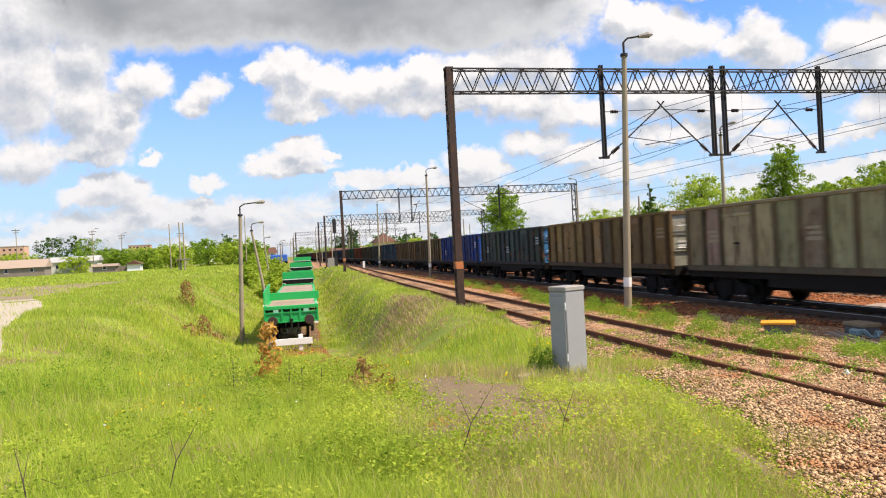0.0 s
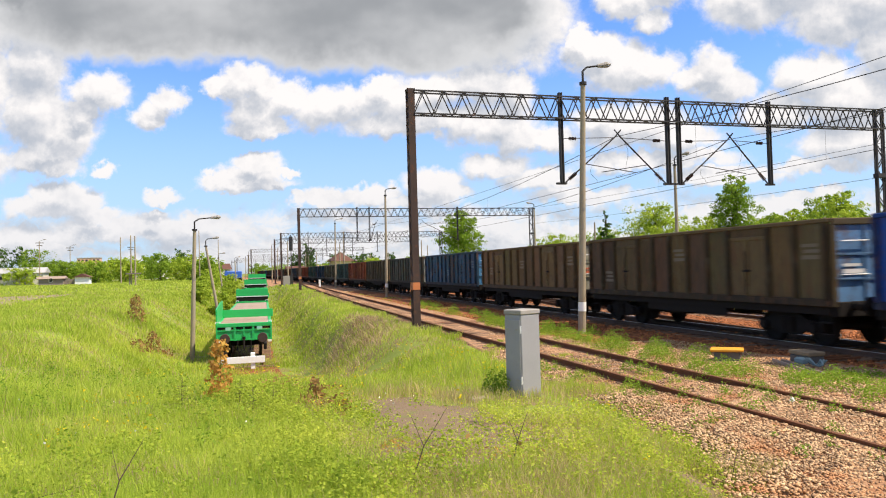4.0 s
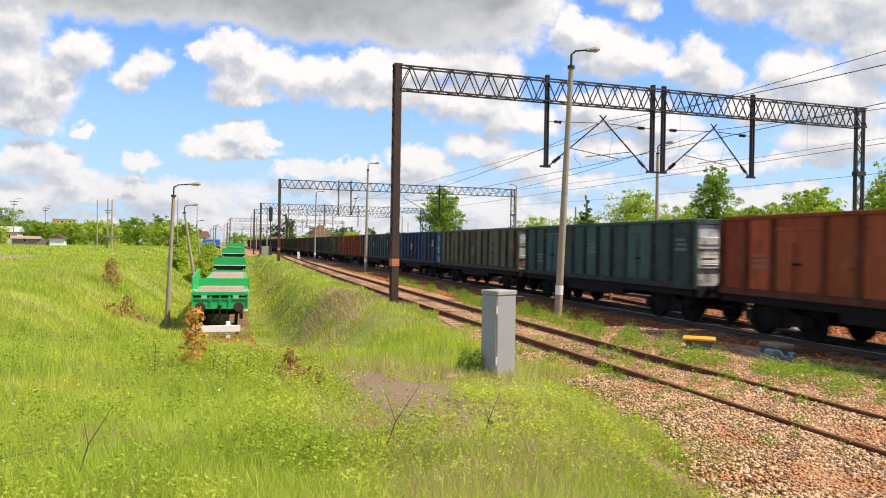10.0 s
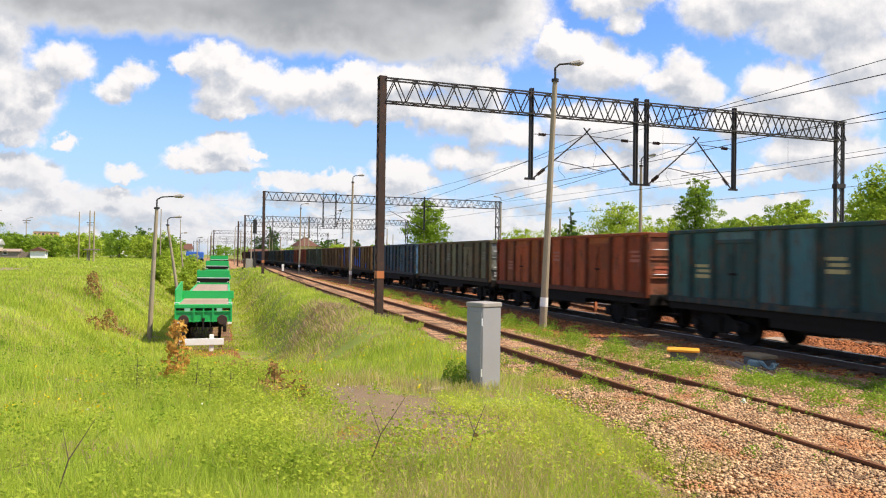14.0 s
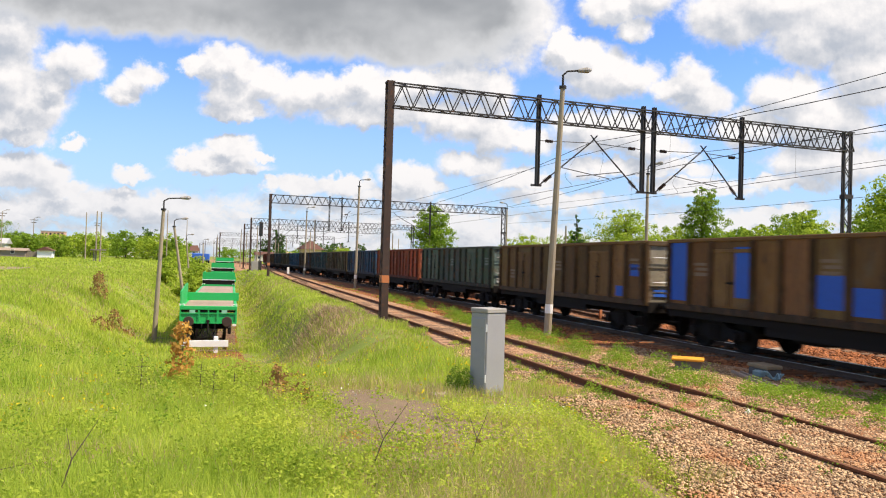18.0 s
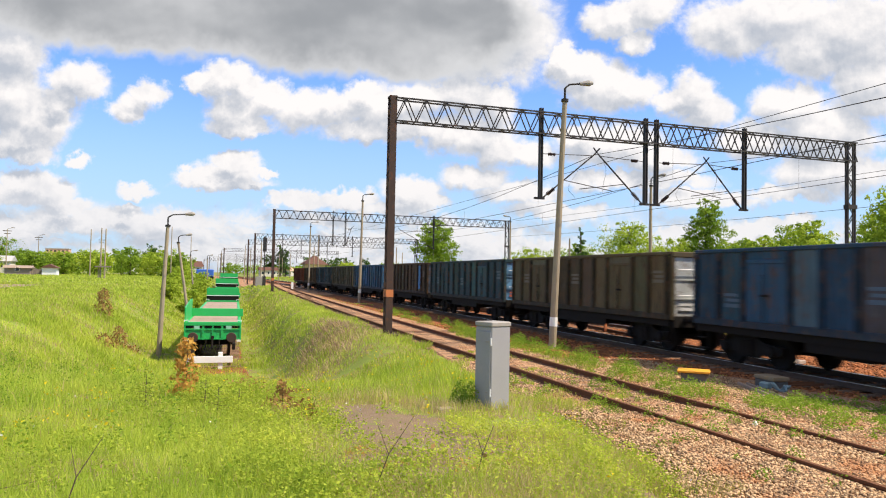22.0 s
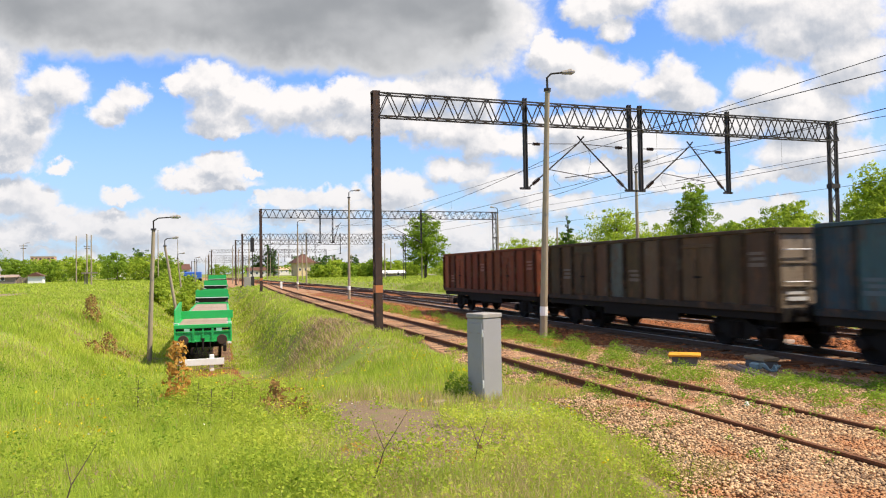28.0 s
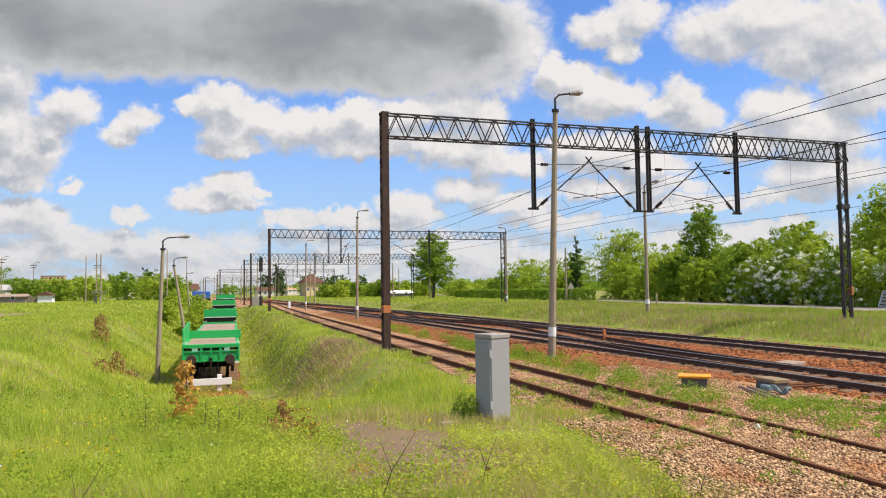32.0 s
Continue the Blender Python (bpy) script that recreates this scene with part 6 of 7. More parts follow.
    # left distance
    for x, y, h, w, m in ((-27, 253, 8.0, 7, M_LEAF_LIGHT), (-37, 262, 6.5, 7, M_LEAF), (-18, 268, 9.5, 7, M_LEAF), (-8, 262, 8.5, 8, M_LEAF_LIGHT), (-46, 268, 7.0, 6, M_LEAF), (-2, 250, 7.5, 6, M_LEAF), (-62, 300, 13.0, 9, M_LEAF), (-76, 306, 14, 8, M_LEAF_DARK), (-69, 312, 15, 6, M_LEAF_DARK), (-104, 280, 9, 9, M_LEAF), (-120, 262, 6, 9, M_LEAF_LIGHT), (-90, 262, 8, 6, M_LEAF_LIGHT), (-13, 300, 12, 6, M_LEAF_DARK), (-57, 258, 5.5, 6, M_LEAF_LIGHT), (-140, 250, 6, 10, M_LEAF), (-98, 230, 5, 6, M_LEAF_LIGHT), (-32, 280, 8, 8, M_LEAF_LIGHT), (-42, 290, 8, 8, M_LEAF_LIGHT), (-22, 285, 9, 7, M_LEAF), (-52, 282, 8, 8, M_LEAF), (-12, 278, 8, 7, M_LEAF_LIGHT), (-82, 285, 8, 9, M_LEAF_LIGHT), (-112, 300, 9, 10, M_LEAF), (-150, 290, 10, 12, M_LEAF), (-5, 275, 7, 6, M_LEAF)):
        T(x, y, 0.4, h, w, m, "rounded green tree in the distance" if m is not M_LEAF_DARK else "dark tall poplar in the distance", 3400, 0.31, 0.03, blobs=13)
    # shrubs in the cutting beside the green wagons
    for x, y, h, w in ((0.3, 74, 1.6, 1.2), (-1.6, 78, 2.0, 1.4), (0.9, 86, 2.0, 1.5), (-1.4, 92, 2.2, 1.6), (1.6, 100, 2.2, 1.7), (-0.8, 108, 2.5, 1.9), (2.0, 116, 2.2, 1.8), (-0.6, 124, 2.7, 2.1), (2.3, 134, 2.5, 2.1), (-0.4, 146, 3.0, 2.6)):
        T(x, y, ground_at(x, y), h, w, M_LEAF_LIGHT, "bright green shrub in the cutting", 1700, 0.13, 0.0, "bush", blobs=10)
    # woods at the edge of the town
    pts = []
    for k in range(300):
        x = RNG.uniform(-420, 520)
        y = RNG.uniform(430, 700)
        if abs(x - 18) < 22 and y < 640:
            continue
        h = RNG.uniform(5, 13)
        for j in range(4):
            pts.append((x + RNG.uniform(-6, 6), y + RNG.uniform(-4, 4), h * RNG.uniform(0.25, 0.6), 6.5, h * 0.42))
    p, face = crown_points(pts, 80000, RNG, 3400, 0.45)
    v, f = leaf_quads(p, 0.75, RNG, 0.0, face)
    tagged(part("far_woods", quick_mesh("far_woods", v, f, M_LEAF), None), "distant belt of dark green trees", "woods", kind="stuff")
    for x, y, h in ((42, 368, 17), (45, 372, 15), (38, 372, 12), (62, 390, 13), (70, 380, 11), (80, 400, 12), (95, 420, 12)):
        T(x, y, 0, h, 3.2 if h > 14 else 6, M_LEAF_DARK, "dark tree behind the signal box", 1300, 0.45, 0.05, blobs=10)


build_trees()


def far_town():
    """Roofs and yards far down the line."""
    r = random.Random(8)
    for k in range(16):
        x = r.uniform(-34, 24) if k < 10 else r.uniform(60, 130)
        y = r.uniform(420, 620)
        if k < 10 and abs(x - 14) < 10:
            x -= 22
        gable_house("town_house", "distant house with a pitched roof", "house", x, y, 1.0, r.uniform(8, 13), 8, r.uniform(3, 6), 2.2, M_PALE_WALL, r.choice((M_ROOF, M_TIN, M_PINK_WALL)), r.uniform(-20, 20), 3)


far_town()


# ---- grass, weeds, stones ----
def on_bed(x, y):
    """Where ballast lies bare (1) and where grass grows (0)."""
    yy = np.clip(y, 0, 400)
    sx = np.minimum(7.975 + 0.0311 * yy + 0.0001755 * yy * yy, 14.717 + 0.0386 * yy - 0.00006 * yy * yy)
    mx = 14.717 + 0.0386 * yy - 0.00006 * yy * yy
    left = bed_edge(sx, y) + 0.15 * np.sin(y * 2.1) + 0.12 * np.sin(y * 5.3 + 1) + 0.60 * wave(x, y, 1.7, 61)
    strip = (x > sx + 1.7) & (x < mx - 2.6) & (y > 9)
    bed = (x > left) & (x < mx + 5.45 + 2.9)
    return np.where(bed & ~strip, 1.0, np.where(strip, 0.72, 0.0))


def wave(x, y, s, seed):
    """Slow uneven patches between about -1 and 1."""
    r = np.random.default_rng(seed)
    out = np.zeros_like(x)
    for k in range(7):
        a, ph, q = r.uniform(0, 6.28), r.uniform(0, 6.28), s * r.uniform(0.5, 1.9)
        out += np.sin((x * math.cos(a) + y * math.sin(a)) * q + ph)
    return out / 3.2


# worn patches in the meadow: centre, half widths
WORN = [(2.65, 9.7, 0.80, 2.1), (2.45, 8.0, 0.50, 0.75), (2.0, 6.2, 0.62, 0.50), (1.75, 7.1, 0.45, 0.45), (3.1, 7.4, 0.75, 0.60), (4.4, 6.4, 0.55, 0.40)]


def worn(x, y):
    """How far inside a worn patch a place lies: 0 at its heart, 1 at its rim."""
    d = np.full_like(np.asarray(x, float), 9.0)
    for cx, cy, a, b in WORN:
        d = np.minimum(d, np.hypot((x - cx) / a, (y - 0.45 * (x - cx) - cy) / b))
    return d + 0.25 * wave(x, y, 3.0, 31)


def scatter(n, r0, r1, power, rng, a0=-21.0, a1=54.0):
    """Places on the ground before the camera, thinning with distance."""
    u = rng.random(n)
    r = (r0 ** power + u * (r1 ** power - r0 ** power)) ** (1 / power)
    a = np.radians(rng.uniform(a0, a1, n))
    return r * np.sin(a), r * np.cos(a), r


def blades(name, x, y, r, height, width, mat, label, lean=0.45, cat="grass"):
    n = len(x)
    rng = RNG
    z = ground_z(x, y) - 0.02
    a = rng.uniform(0, 6.28, n)
    h = height * rng.uniform(0.55, 1.25, n)
    l = h * lean * rng.uniform(0.2, 1.3, n)
    w = width * rng.uniform(0.7, 1.3, n)
    # broad side turned across the view, more or less
    b = np.arctan2(x, y) + rng.normal(0, 0.7, n)
    sx, sy = np.cos(b) * w / 2, -np.sin(b) * w / 2
    ox, oy = np.cos(a) * l, np.sin(a) * l
    p = np.stack([x, y, z], 1)
    s = np.stack([sx, sy, 0 * sx], 1)
    m = p + np.stack([ox * 0.35, oy * 0.35, h * 0.6], 1)
    tip = p + np.stack([ox, oy, h], 1)
    v = np.stack([p - s, p + s, m - s * 0.8, m + s * 0.8, tip], 1).reshape(-1, 3)
    o = np.arange(n)[:, None] * 5
    f = np.stack([o + [0, 1, 3], o + [0, 3, 2], o + [2, 3, 4]], 1).reshape(-1, 3)
    ob = part(name, quick_mesh(name, v, f, mat), None)
    tagged(ob, label, cat, kind="stuff")


def build_grass():
    rng = RNG
    x, y, r = scatter(780000, 3.6, 95, 0.55, rng)
    bed = on_bed(x, y)
    patch = worn(x, y)
    dens = np.where(bed > 0.9, 0.0, np.where(bed > 0.5, 0.06 + 0.75 * (wave(x, y, 1.2, 3) > np.where(y < 15, -0.15, 0.25)), 1.0))
    dens *= np.where(patch < 0.75, 0.12, np.where(patch < 1.25, 0.45, 1.0)) * (0.45 + 0.55 * step(wave(x, y, 0.9, 8), -0.7, 0.4)) * np.where((x > 1.2) & (x < 6.4) & (y < 12.5), 0.72, 1.0)
    lowx = low_x(y)
    dens *= np.where((np.abs(x - lowx) < 1.9) & (y > 44), 0.25, 1.0)
    dens *= np.where(x > 31.6 + 0.202 * y, 0.0, 1.0)
    px = np.interp(y, [14, 19, 24, 29, 36, 44, 54, 66], [-6.1, -7.1, -8.6, -9.8, -10.8, -12.7, -16.2, -25.2])
    dens *= np.where((np.abs(x - px) < 1.25) & (y > 13) & (y < 66), 0.04, 1.0)
    dens *= np.where((x < -14.0) & (y > 52 + 0.1 * x) & (y < 92 + 0.1 * x), 0.12, 1.0)
    keep = rng.random(len(x)) < dens
    x, y, r, patch = x[keep], y[keep], r[keep], patch[keep]
    tall = 0.20 + 0.08 * wave(x, y, 0.55, 5) + 0.06 * wave(x, y, 2.2, 6)
    tall *= np.where(np.hypot((x - 2.55) / 1.2, (y - 9.6) / 2.8) < 1, 0.62, 1.0) * np.where(patch < 1.2, 0.7, 1.0)
    tall = np.clip(tall, 0.06, 0.45) * np.where(on_bed(x, y) > 0.5, 0.6, 1.0)
    tall = np.where((x > 1.2) & (x < 7.0) & (y > 15) & (y < 60), tall * 0.8, tall)
    tall = np.where(x > 22, tall * 0.8 + 0.08, tall)
    dry = rng.random(len(x)) < np.clip(0.17 + 0.24 * wave(x, y, 0.45, 9), 0.06, 0.42)
    bank = (np.hypot((x - 5.2) / 1.1, (y - 28.5) / 4.0) + 0.45 * wave(x, y, 1.3, 41) < 1) & (rng.random(len(x)) < 0.30)
    dry |= bank | ((patch < 1.6) & (rng.random(len(x)) < 0.4))
    dry |= (x > 1.2) & (x < 6.4) & (y < 12.5) & (wave(x, y, 1.6, 77) > -0.15) & (rng.random(len(x)) < 0.50)
    dry &= (x > 0.8) | (rng.random(len(x)) < 0.45)
    verge = (x > 22) & ~dry
    g = ~dry & ~verge
    w = np.maximum(0.0055, r * 0.00072)
    blades("meadow_grass", x[g], y[g], r[g], tall[g], w[g], M_GRASS, "long bright green meadow grass")
    blades("verge_grass", x[verge], y[verge], r[verge], tall[verge], w[verge] * 0.8, M_VERGE, "dull green grass of the railway verge", 0.6)
    blades("dry_grass", x[dry], y[dry], r[dry], tall[dry] * 1.1, w[dry] * 0.8, M_DRY, "dry straw-coloured grass among the green", 0.6)
    # dead brown growth on the bank
    cx = 5.2 + rng.normal(0, 0.75, 120)
    cy = 28.3 + (cx - 5.2) * 2.0 + rng.normal(0, 3.0, 120)
    i = rng.integers(0, 120, 2800)
    x, y = cx[i] + rng.normal(0, 0.3, len(i)), cy[i] + rng.normal(0, 0.45, len(i))
    r = np.hypot(x, y)
    blades("dead_growth", x, y, r, np.full(len(x), 0.24), r * 0.0006, M_DEAD, "dead brown stalks on the bank", 1.5)
    # dull stalks along the verge
    cx, cy = rng.uniform(24.5, 28.5, 40), rng.uniform(14, 42, 40)
    i = rng.integers(0, 40, 1500)
    x, y = cx[i] + rng.normal(0, 0.45, len(i)), cy[i] + rng.normal(0, 0.9, len(i))
    r = np.hypot(x, y)
    blades("verge_stalks", x, y, r, np.full(len(x), 0.42), r * 0.0006, M_DEAD, "dull brownish stalks along the verge", 0.5)
    # far meadow and verge
    x, y, r = scatter(70000, 60, 330, 0.8, rng, -24, 50)
    k = (on_bed(x, y) < 0.5) & (x < 31.6 + 0.202 * y) & ~((x > 2.0) & (x < 20.0) & (y > 145)) & ~((x < -14.0) & (y > 52 + 0.1 * x) & (y < 92 + 0.1 * x))
    x, y, r = x[k], y[k], r[k]
    blades("far_grass", x, y, r, np.full(len(x), 0.26), r * 0.0014, M_GRASS, "distant meadow grass")
    # tufts between the stones of the siding
    cx, cy, cr = scatter(420, 6, 40, 0.8, rng, 20, 52)
    k = (on_bed(cx, cy) > 0.6) & (cx < 13.5)
    cx, cy = cx[k], cy[k]
    i = rng.integers(0, len(cx), 16000)
    s = rng.uniform(0.05, 0.20, len(cx))[i]
    x, y = cx[i] + rng.normal(0, 1, len(i)) * s, cy[i] + rng.normal(0, 1, len(i)) * s
    r = np.hypot(x, y)
    blades("gravel_tufts", x, y, r, np.full(len(x), 0.14), np.maximum(0.007, r * 0.0008), M_GRASS, "small green tufts in the gravel")


def leaf_patch(name, spots, n, leaf, height, mat, label, cat="weeds"):
    """Leafy weeds: clumps (x, y, radius)."""
    spots = np.array(spots)
    w = spots[:, 2] ** 2
    i = RNG.choice(len(spots), n, p=w / w.sum())
    a, u = RNG.uniform(0, 6.28, n), np.sqrt(RNG.random(n))
    x, y = spots[i, 0] + np.cos(a) * u * spots[i, 2], spots[i, 1] + np.sin(a) * u * spots[i, 2]
    bare = (worn(x, y) > 0.25 + 0.75 * RNG.random(n)) & ~((x > 1.9) & (x < 3.1) & (y > 6.9) & (y < 9.2) & (RNG.random(n) < 0.8))
    x, y, u = x[bare], y[bare], u[bare]
    n = len(x)
    z = ground_z(x, y) + height * RNG.random(n) ** 0.7 * (1.1 - 0.8 * u ** 2)
    v, f = leaf_quads(np.stack([x, y, z], 1), leaf, RNG, 0.5)
    tagged(part(name, quick_mesh(name, v, f, mat), None), label, cat, kind="stuff")


def build_sapling(x, y, h, w, mat, label, group):
    """A thin stem with short side twigs and whorls of leaves."""
    t = thing("sapling", label, "sapling", group, at=(x, y, ground_at(x, y)))
    stem = Mesh().bar((0, 0, -0.1), (0.03 * h, 0, h * 0.95), 0.010, 0.004, n=5)
    leaves = []
    whorls = max(5, int(h * 15))
    for k in range(whorls):
        u = (k + 0.6) / whorls
        for q in range(3):
            a = k * 1.1 + q * 2.1 + RNG.uniform(-0.4, 0.4)
            l = w * (1.15 - 0.75 * u ** 2) * RNG.uniform(0.55, 1.15)
            zz = h * (0.10 + 0.88 * u) + RNG.uniform(-0.02, 0.02)
            tip = Vector((math.cos(a) * l, math.sin(a) * l, zz - 0.25 * l))
            stem.bar((0.03 * h * u, 0, zz - 0.05), tip, 0.003, 0.002, n=3, caps=False)
            leaves += [tip + Vector(RNG.normal(0, 0.026 + 0.06 * w, 3)) for _ in range(9)]
    part("stem", stem, M_BARK, t)
    c = np.array([tuple(p) for p in leaves])
    v, f = leaf_quads(c, 0.026 if mat is M_HERB else 0.034 + 0.06 * w, RNG, 0.0, unit(np.stack([c[:, 0], c[:, 1], np.full(len(c), 0.10)], 1) + RNG.normal(size=(len(c), 3)) * 0.12))
    part("leaves", quick_mesh("leaves", v, f, mat), None, t)


def build_weeds():
    r = random.Random(14)
    spots = [(side_x(y) + r.uniform(1.9, 3.4), y, r.uniform(0.16, 0.40)) for y in np.linspace(14.5, 50, 60)] + [(side_x(y) + r.uniform(1.6, 2.6), y + r.uniform(-0.4, 0.4), r.uniform(0.3, 0.55)) for y in np.linspace(16.0, 30, 15)]
    spots += [(r.uniform(9.9, 12.6), r.uniform(7.5, 14.0), r.uniform(0.18, 0.42)) for k in range(46)]
    spots = [q for q in spots if math.hypot(q[0] - 11.0, q[1] - 14.6) > 1.1 and math.hypot(q[0] - 12.0, q[1] - 13.2) > 1.3]
    leaf_patch("trackside_weeds", spots, 42000, 0.022, 0.40, M_WEED, "leafy green weeds along the rusty siding")
    # brambles and young growth at the camera's feet
    spots = [(r.uniform(0.4, 2.4), r.uniform(5.0, 8.2), r.uniform(0.25, 0.5)) for k in range(26)] + [(r.uniform(3.0, 4.9), r.uniform(4.8, 7.0), r.uniform(0.2, 0.4)) for k in range(16)] + [(r.uniform(-0.3, 1.7), r.uniform(12.2, 15.5), r.uniform(0.2, 0.4)) for k in range(10)] + [(r.uniform(-1.9, -0.2), r.uniform(5.0, 6.4), r.uniform(0.15, 0.3)) for k in range(9)]
    spots += [(r.uniform(-1.6, 3.6), r.uniform(4.3, 5.6), r.uniform(0.15, 0.34)) for k in range(34)]
    leaf_patch("brambles", spots, 32000, 0.0155, 0.28, M_HERB, "low leafy brambles among the grass")
    spots = []
    for k in range(170):
        u = r.random()
        x, y = 0.2 + 2.6 * u + r.gauss(0, 0.55), 13.2 - 7.0 * u + r.gauss(0, 0.8)
        spots.append((x, y, r.uniform(0.07, 0.22)))
    spots += [(r.uniform(2.2, 5.6), r.uniform(5.2, 9.5), r.uniform(0.06, 0.2)) for k in range(110)] + [(r.uniform(-3.5, 1.0), r.uniform(5.2, 9), r.uniform(0.05, 0.15)) for k in range(60)]
    leaf_patch("young_herbs", [q for q in spots if on_bed(np.array([q[0]]), np.array([q[1]]))[0] < 0.5], 36000, 0.017, 0.32, M_HERB, "fresh yellow-green herbs and young bramble leaves in the grass")
    spots = [(r.uniform(-3.5, 9.5), r.uniform(6, 15), r.uniform(0.15, 0.35)) for k in range(60)]
    leaf_patch("broadleaf_weeds", [(x, y, q) for x, y, q in spots if on_bed(np.array([x]), np.array([y]))[0] < 0.9], 4500, 0.024, 0.22, M_LEAF_LIGHT, "broad-leaved weeds in the meadow")
    spots = [(r.uniform(-5.5, 0.4), r.uniform(8, 24), r.uniform(0.06, 0.16)) for k in range(120)]
    leaf_patch("tall_herbs", spots, 5500, 0.020, 0.55, M_WEED, "taller leafy herbs standing in the meadow grass")
    spots = []
    for k in range(70):
        u = r.random()
        spots.append((11.2 + 0.5 * u + r.gauss(0, 0.38), 12.7 - 4.4 * u, r.uniform(0.12, 0.32)))
    leaf_patch("gravel_greens", spots, 26000, 0.019, 0.24, M_WEED, "low lush greens spreading between siding and main line")
    # single plants rooted in the gravel
    spots = []
    while len(spots) < 95:
        y = r.uniform(6.5, 17.0)
        x = side_x(y) + r.uniform(-3.2, 2.2)
        if on_bed(np.array([x]), np.array([y]))[0] > 0.6:
            spots.append((x, y, r.uniform(0.06, 0.20)))
    leaf_patch("gravel_weeds", spots, 15000, 0.018, 0.30, M_WEED, "small leafy weeds rooted in the gravel")
    spots = [(1.75, 7.1, 0.35), (1.9, 6.3, 0.4), (2.3, 6.0, 0.3), (3.0, 7.3, 0.4)]
    leaf_patch("rusty_shoots", spots, 1500, 0.016, 0.20, M_LEAF_BRONZE, "rusty orange young leaves round the bare soil")
    # darker leaves beside the cabinet, added in place of its cast shadow
    spots = [(4.38, 11.4, 0.2), (4.25, 11.6, 0.16)]
    leaf_patch("cabinet_weeds", spots, 1500, 0.02, 0.40, M_WEED, "dark weeds standing in for the cabinet's shadow on the grass")
    spots = [(1.3 + r.uniform(-0.8, 0.8), 13.3 + r.uniform(-0.8, 0.8), r.uniform(0.12, 0.3)) for k in range(12)] + [(2.2, 6.4, 0.25), (2.6, 6.1, 0.2)]
    leaf_patch("bronze_shoots", spots, 420, 0.030, 0.30, M_SHOOT, "bronze young shoots among the brambles")
    spots = [(r.uniform(-2.2, 5.8), r.uniform(9, 20), r.uniform(0.05, 0.3)) for k in range(70)] + [(3.35, 5.6, 0.12), (4.5, 10.9, 0.1), (8.2, 6.9, 0.15)] + [(0.6 + 0.3 * k, 17 + r.uniform(0, 3), 0.3) for k in range(8)] + [(5.2 + r.uniform(-0.5, 0.5), 14 + k, 0.25) for k in range(8)]
    leaf_patch("yellow_flowers", spots, 1300, 0.022, 0.40, M_FLOWER, "small yellow meadow flowers", "flowers")
    leaf_patch("white_flowers", [(r.uniform(-3, 6), r.uniform(6, 14), 0.4) for k in range(20)], 60, 0.02, 0.3, M_BLOSSOM, "scattered small white flowers", "flowers")
    # bronze-leaved saplings on the bank, green shrublets nearer by
    for x, y, h, w in ((0.02, 12.75, 1.02, 0.17), (-4.19, 43.8, 1.5, 0.42), (-2.97, 38.8, 0.95, 0.35), (-3.4, 36.0, 0.55, 0.5), (-2.46, 39.3, 0.35, 0.35), (1.42, 11.7, 0.46, 0.14), (1.25, 11.2, 0.26, 0.24), (1.62, 10.9, 0.24, 0.22)):
        build_sapling(x, y, h, w, M_LEAF_BRONZE if -1 < x < 1 else M_SHOOT, "young sapling with bronze-orange leaves in the grass", "bronze saplings")
    for x, y, h, w in ((0.45, 11.0, 0.44, 0.26), (0.75, 11.3, 0.38, 0.24), (0.30, 11.9, 0.45, 0.20), (-0.55, 12.3, 0.50, 0.20)):
        build_sapling(x, y, h, w, M_HERB, "small bright green shrublet standing in the grass", "green shrublets")
    # bare twigs standing in the grass
    for x, y, h, l in ((1.35, 5.6, 0.6, 0.35), (-0.75, 5.5, 0.55, 0.25), (-1.6, 5.6, 0.5, -0.1), (-1.9, 6.2, 0.18, 0.9), (2.3, 5.9, 0.5, 0.2), (5.2, 6.9, 0.5, 0.2)):
        t = thing("bare_twig", "thin dark bare twig sticking out of the grass", "twig", "bare twigs", at=(x, y, ground_at(x, y)))
        m = Mesh().bar((0, 0, -0.05), (l * 0.4, 0, h * 0.55), 0.006, 0.0045, n=5).bar((l * 0.4, 0, h * 0.55), (l, 0.05, h), 0.0045, 0.002, n=5).bar((l * 0.4, 0, h * 0.55), (l * 0.2, 0.08, h * 0.9), 0.004, 0.002, n=4)
        part("stem", m, M_BARK, t)


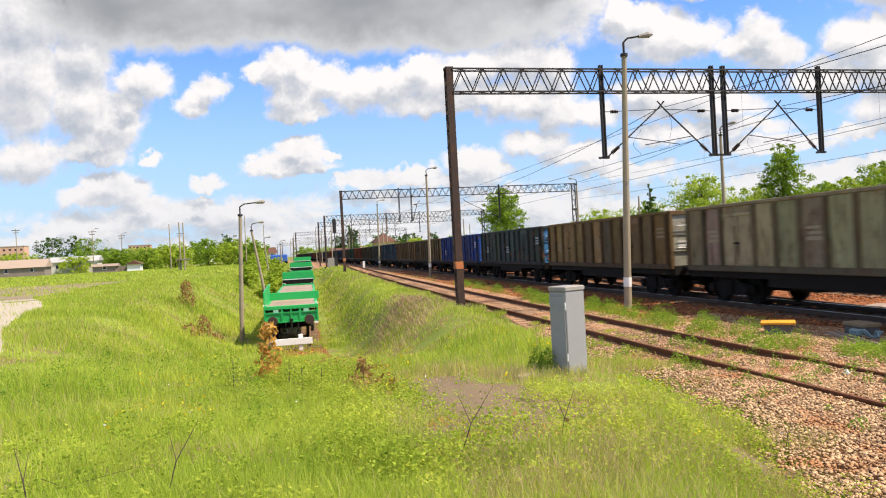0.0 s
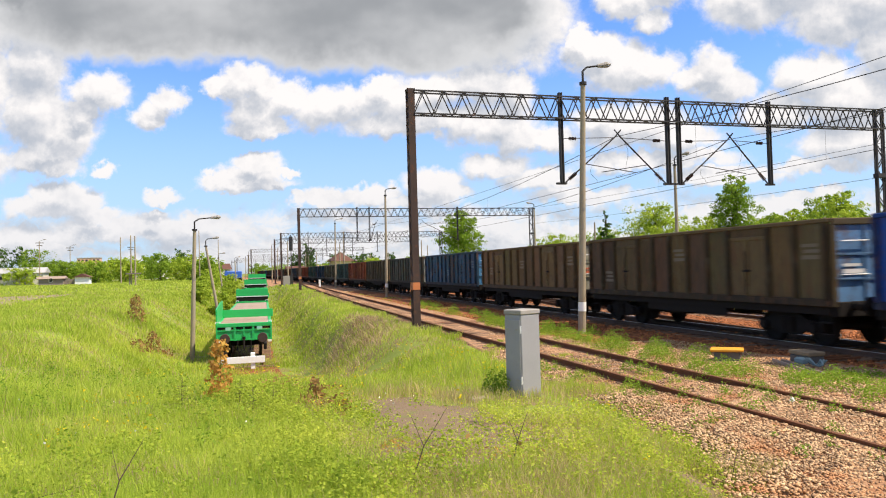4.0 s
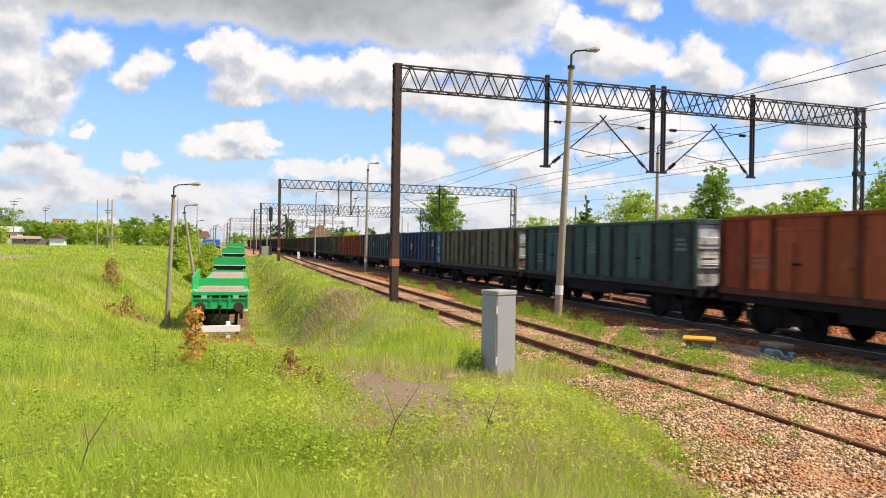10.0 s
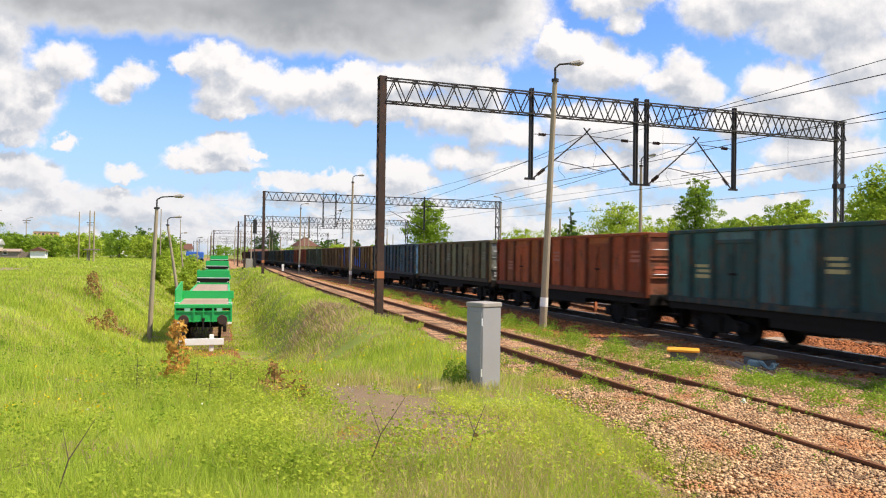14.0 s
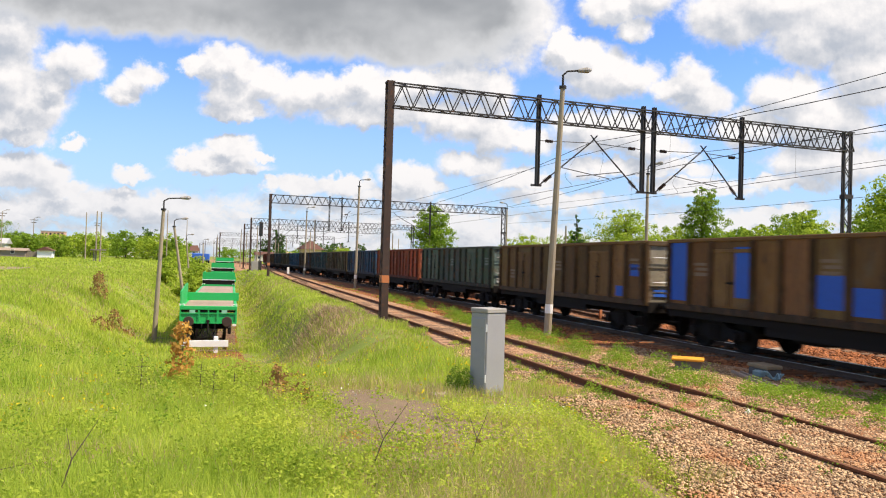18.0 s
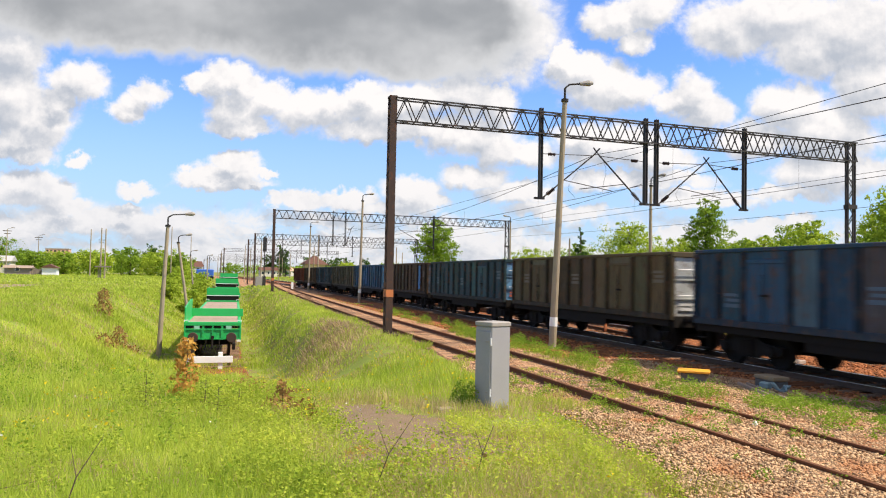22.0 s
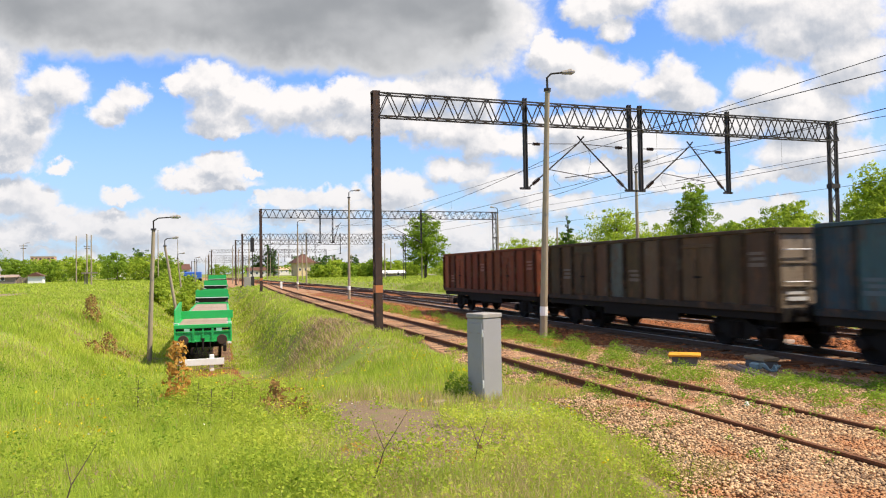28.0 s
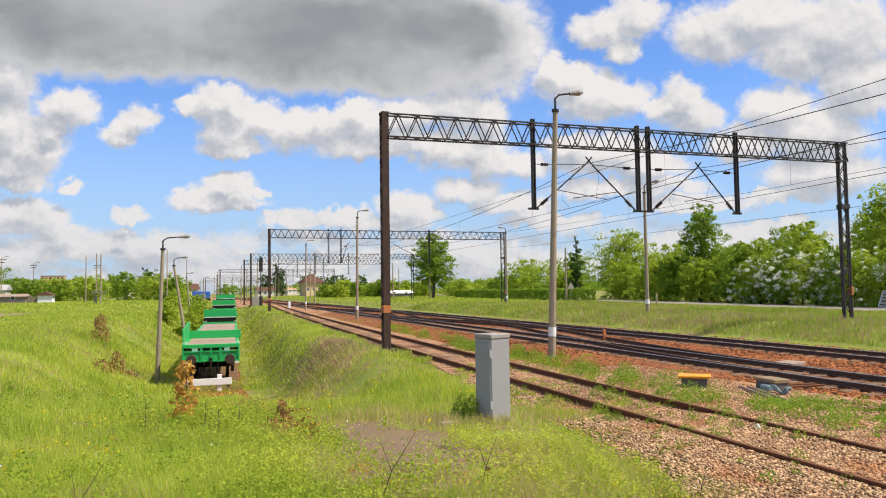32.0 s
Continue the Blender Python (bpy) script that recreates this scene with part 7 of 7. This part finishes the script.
def build_stones():
    rng = RNG
    # angular broken stone: an uneven block
    block = np.array([(x, y, z) for z in (-1, 1) for y in (-1, 1) for x in (-1, 1)]) * 0.72
    side = np.array([(0, 2, 3, 1), (4, 5, 7, 6), (0, 1, 5, 4), (2, 6, 7, 3), (0, 4, 6, 2), (1, 3, 7, 5)])

    def heap(name, x, y, size, mat, label, base, lift=0.0):
        n = len(x)
        z = np.maximum(ground_z(x, y), BED + base + lift * step(y, 12.8, 10.8))
        s = size * rng.uniform(0.45, 1.35, (n, 1, 1)) * rng.uniform(0.7, 1.2, (n, 1, 3))
        v = block[None] * s * rng.uniform(0.62, 1.15, (n, 8, 3))
        # tumbled: lean, then turn
        b = rng.uniform(-0.8, 0.8, n)[:, None]
        v = np.stack([v[..., 0] * np.cos(b) - v[..., 2] * np.sin(b), v[..., 1], v[..., 0] * np.sin(b) + v[..., 2] * np.cos(b)], -1)
        a = rng.uniform(0, 6.28, n)
        c, q = np.cos(a)[:, None], np.sin(a)[:, None]
        v = np.stack([v[..., 0] * c - v[..., 1] * q, v[..., 0] * q + v[..., 1] * c, v[..., 2] * 0.75], -1) + np.stack([x, y, z], 1)[:, None]
        f = side[None] + (np.arange(n) * 8)[:, None, None]
        tagged(part(name, quick_mesh(name, v.reshape(-1, 3), f.reshape(-1, 4), mat), None), label, "ballast stones", kind="stuff")

    x, y, r = scatter(105000, 7.0, 30, 0.7, rng, 20, 54)
    sx = 7.975 + 0.0311 * y + 0.0001755 * y * y
    k = (x > bed_edge(sx, y) - 0.45 * rng.random(len(x))) & (x < np.maximum(sx + 1.0, 12.3 + 0.0386 * y)) & (np.abs(np.abs(x - sx) - 0.7535) > 0.085)
    k &= (x > sx - 1.6) | (rng.random(len(x)) < 0.75)
    k &= (np.abs(x - sx) > 1.25) | (y < 10.8) | (rng.random(len(x)) < 0.40)
    k &= (y < 20) | (x < sx + 1.9)
    heap("siding_stones", x[k], y[k], 0.0205, M_STONE, "loose pale and reddish ballast stones of the siding", 0.034, 0.085)
    x, y, r = scatter(70000, 15, 70, 0.75, rng, 14, 54)
    mx = 14.717 + 0.0386 * y - 0.00006 * y * y
    k = (x > np.where(y > 18, np.minimum(7.975 + 0.0311 * y + 0.0001755 * y * y + 1.5, mx - 2.6), mx - 2.6)) & (x < mx + 8.0)
    for c in (mx, mx + 5.45):
        k &= np.abs(np.abs(x - c) - 0.7535) > 0.085
    heap("main_line_stones", x[k], y[k], 0.050, M_STONE_RED, "rust-stained ballast stones of the main tracks", -0.012)


M_HERB = leafy("young_leaves", (0.21, 0.33, 0.032), (0.66, 0.68, 0.105), 0.5)
M_STONE_RED = material("rusty_ballast_stone", (0.30, 0.11, 0.042), 0.95, spread=0.4, scale=3.0, by_island=1.3)


def build_soil_patch(cx, cy, ax, ay):
    m = Mesh()
    n = 28
    v = [(cx, cy, ground_at(cx, cy) + 0.035)]
    for k in range(n):
        a = 2 * math.pi * k / n
        q = 1 + 0.18 * math.sin(3 * a + cx) + 0.10 * math.sin(7 * a)
        for s in (0.55, 1.0):
            x = cx + ax * q * s * math.cos(a)
            y = cy + ay * q * s * math.sin(a) + 0.45 * (x - cx)
            v.append((x, y, ground_at(x, y) + (0.035 if s < 1 else 0.012)))
    f = [(0, 1 + 2 * k, 1 + 2 * ((k + 1) % n)) for k in range(n)]
    f += [(1 + 2 * k, 2 + 2 * k, 2 + 2 * ((k + 1) % n), 1 + 2 * ((k + 1) % n)) for k in range(n)]
    m.add(v, f)
    tagged(part("bare_soil", m, M_SOIL_PATCH), "bare grey-brown patch of trodden soil in the meadow", "soil", kind="structure")


M_SOIL_PATCH = material("trodden_soil", (0.20, 0.140, 0.085), 0.95, spread=0.5, scale=3.0, fine=40.0, bump=0.8, tints=(((0.25, 0.18, 0.125), 9.0, 0.55, 0.7), ((0.16, 0.17, 0.05), 2.5, 0.52, 0.66)))
for q in WORN:
    build_soil_patch(q[0], q[1], q[2] * 1.15, q[3] * 1.15)
build_grass()
build_weeds()
build_stones()


def motions():
    times = [0.25 * i for i in range(129)]
    for i, w in enumerate(WAGONS):
        rows = []
        for t in times:
            y = train_y(t) - WAGON * i - 6.4
            d = 4.5
            a, b = main_x(y - d), main_x(y + d)
            rows.append((t, pose((a + b) / 2, y, 0, 0, 0, -math.degrees(math.atan2(b - a, 2 * d)))))
        walk(w, rows)


motions()
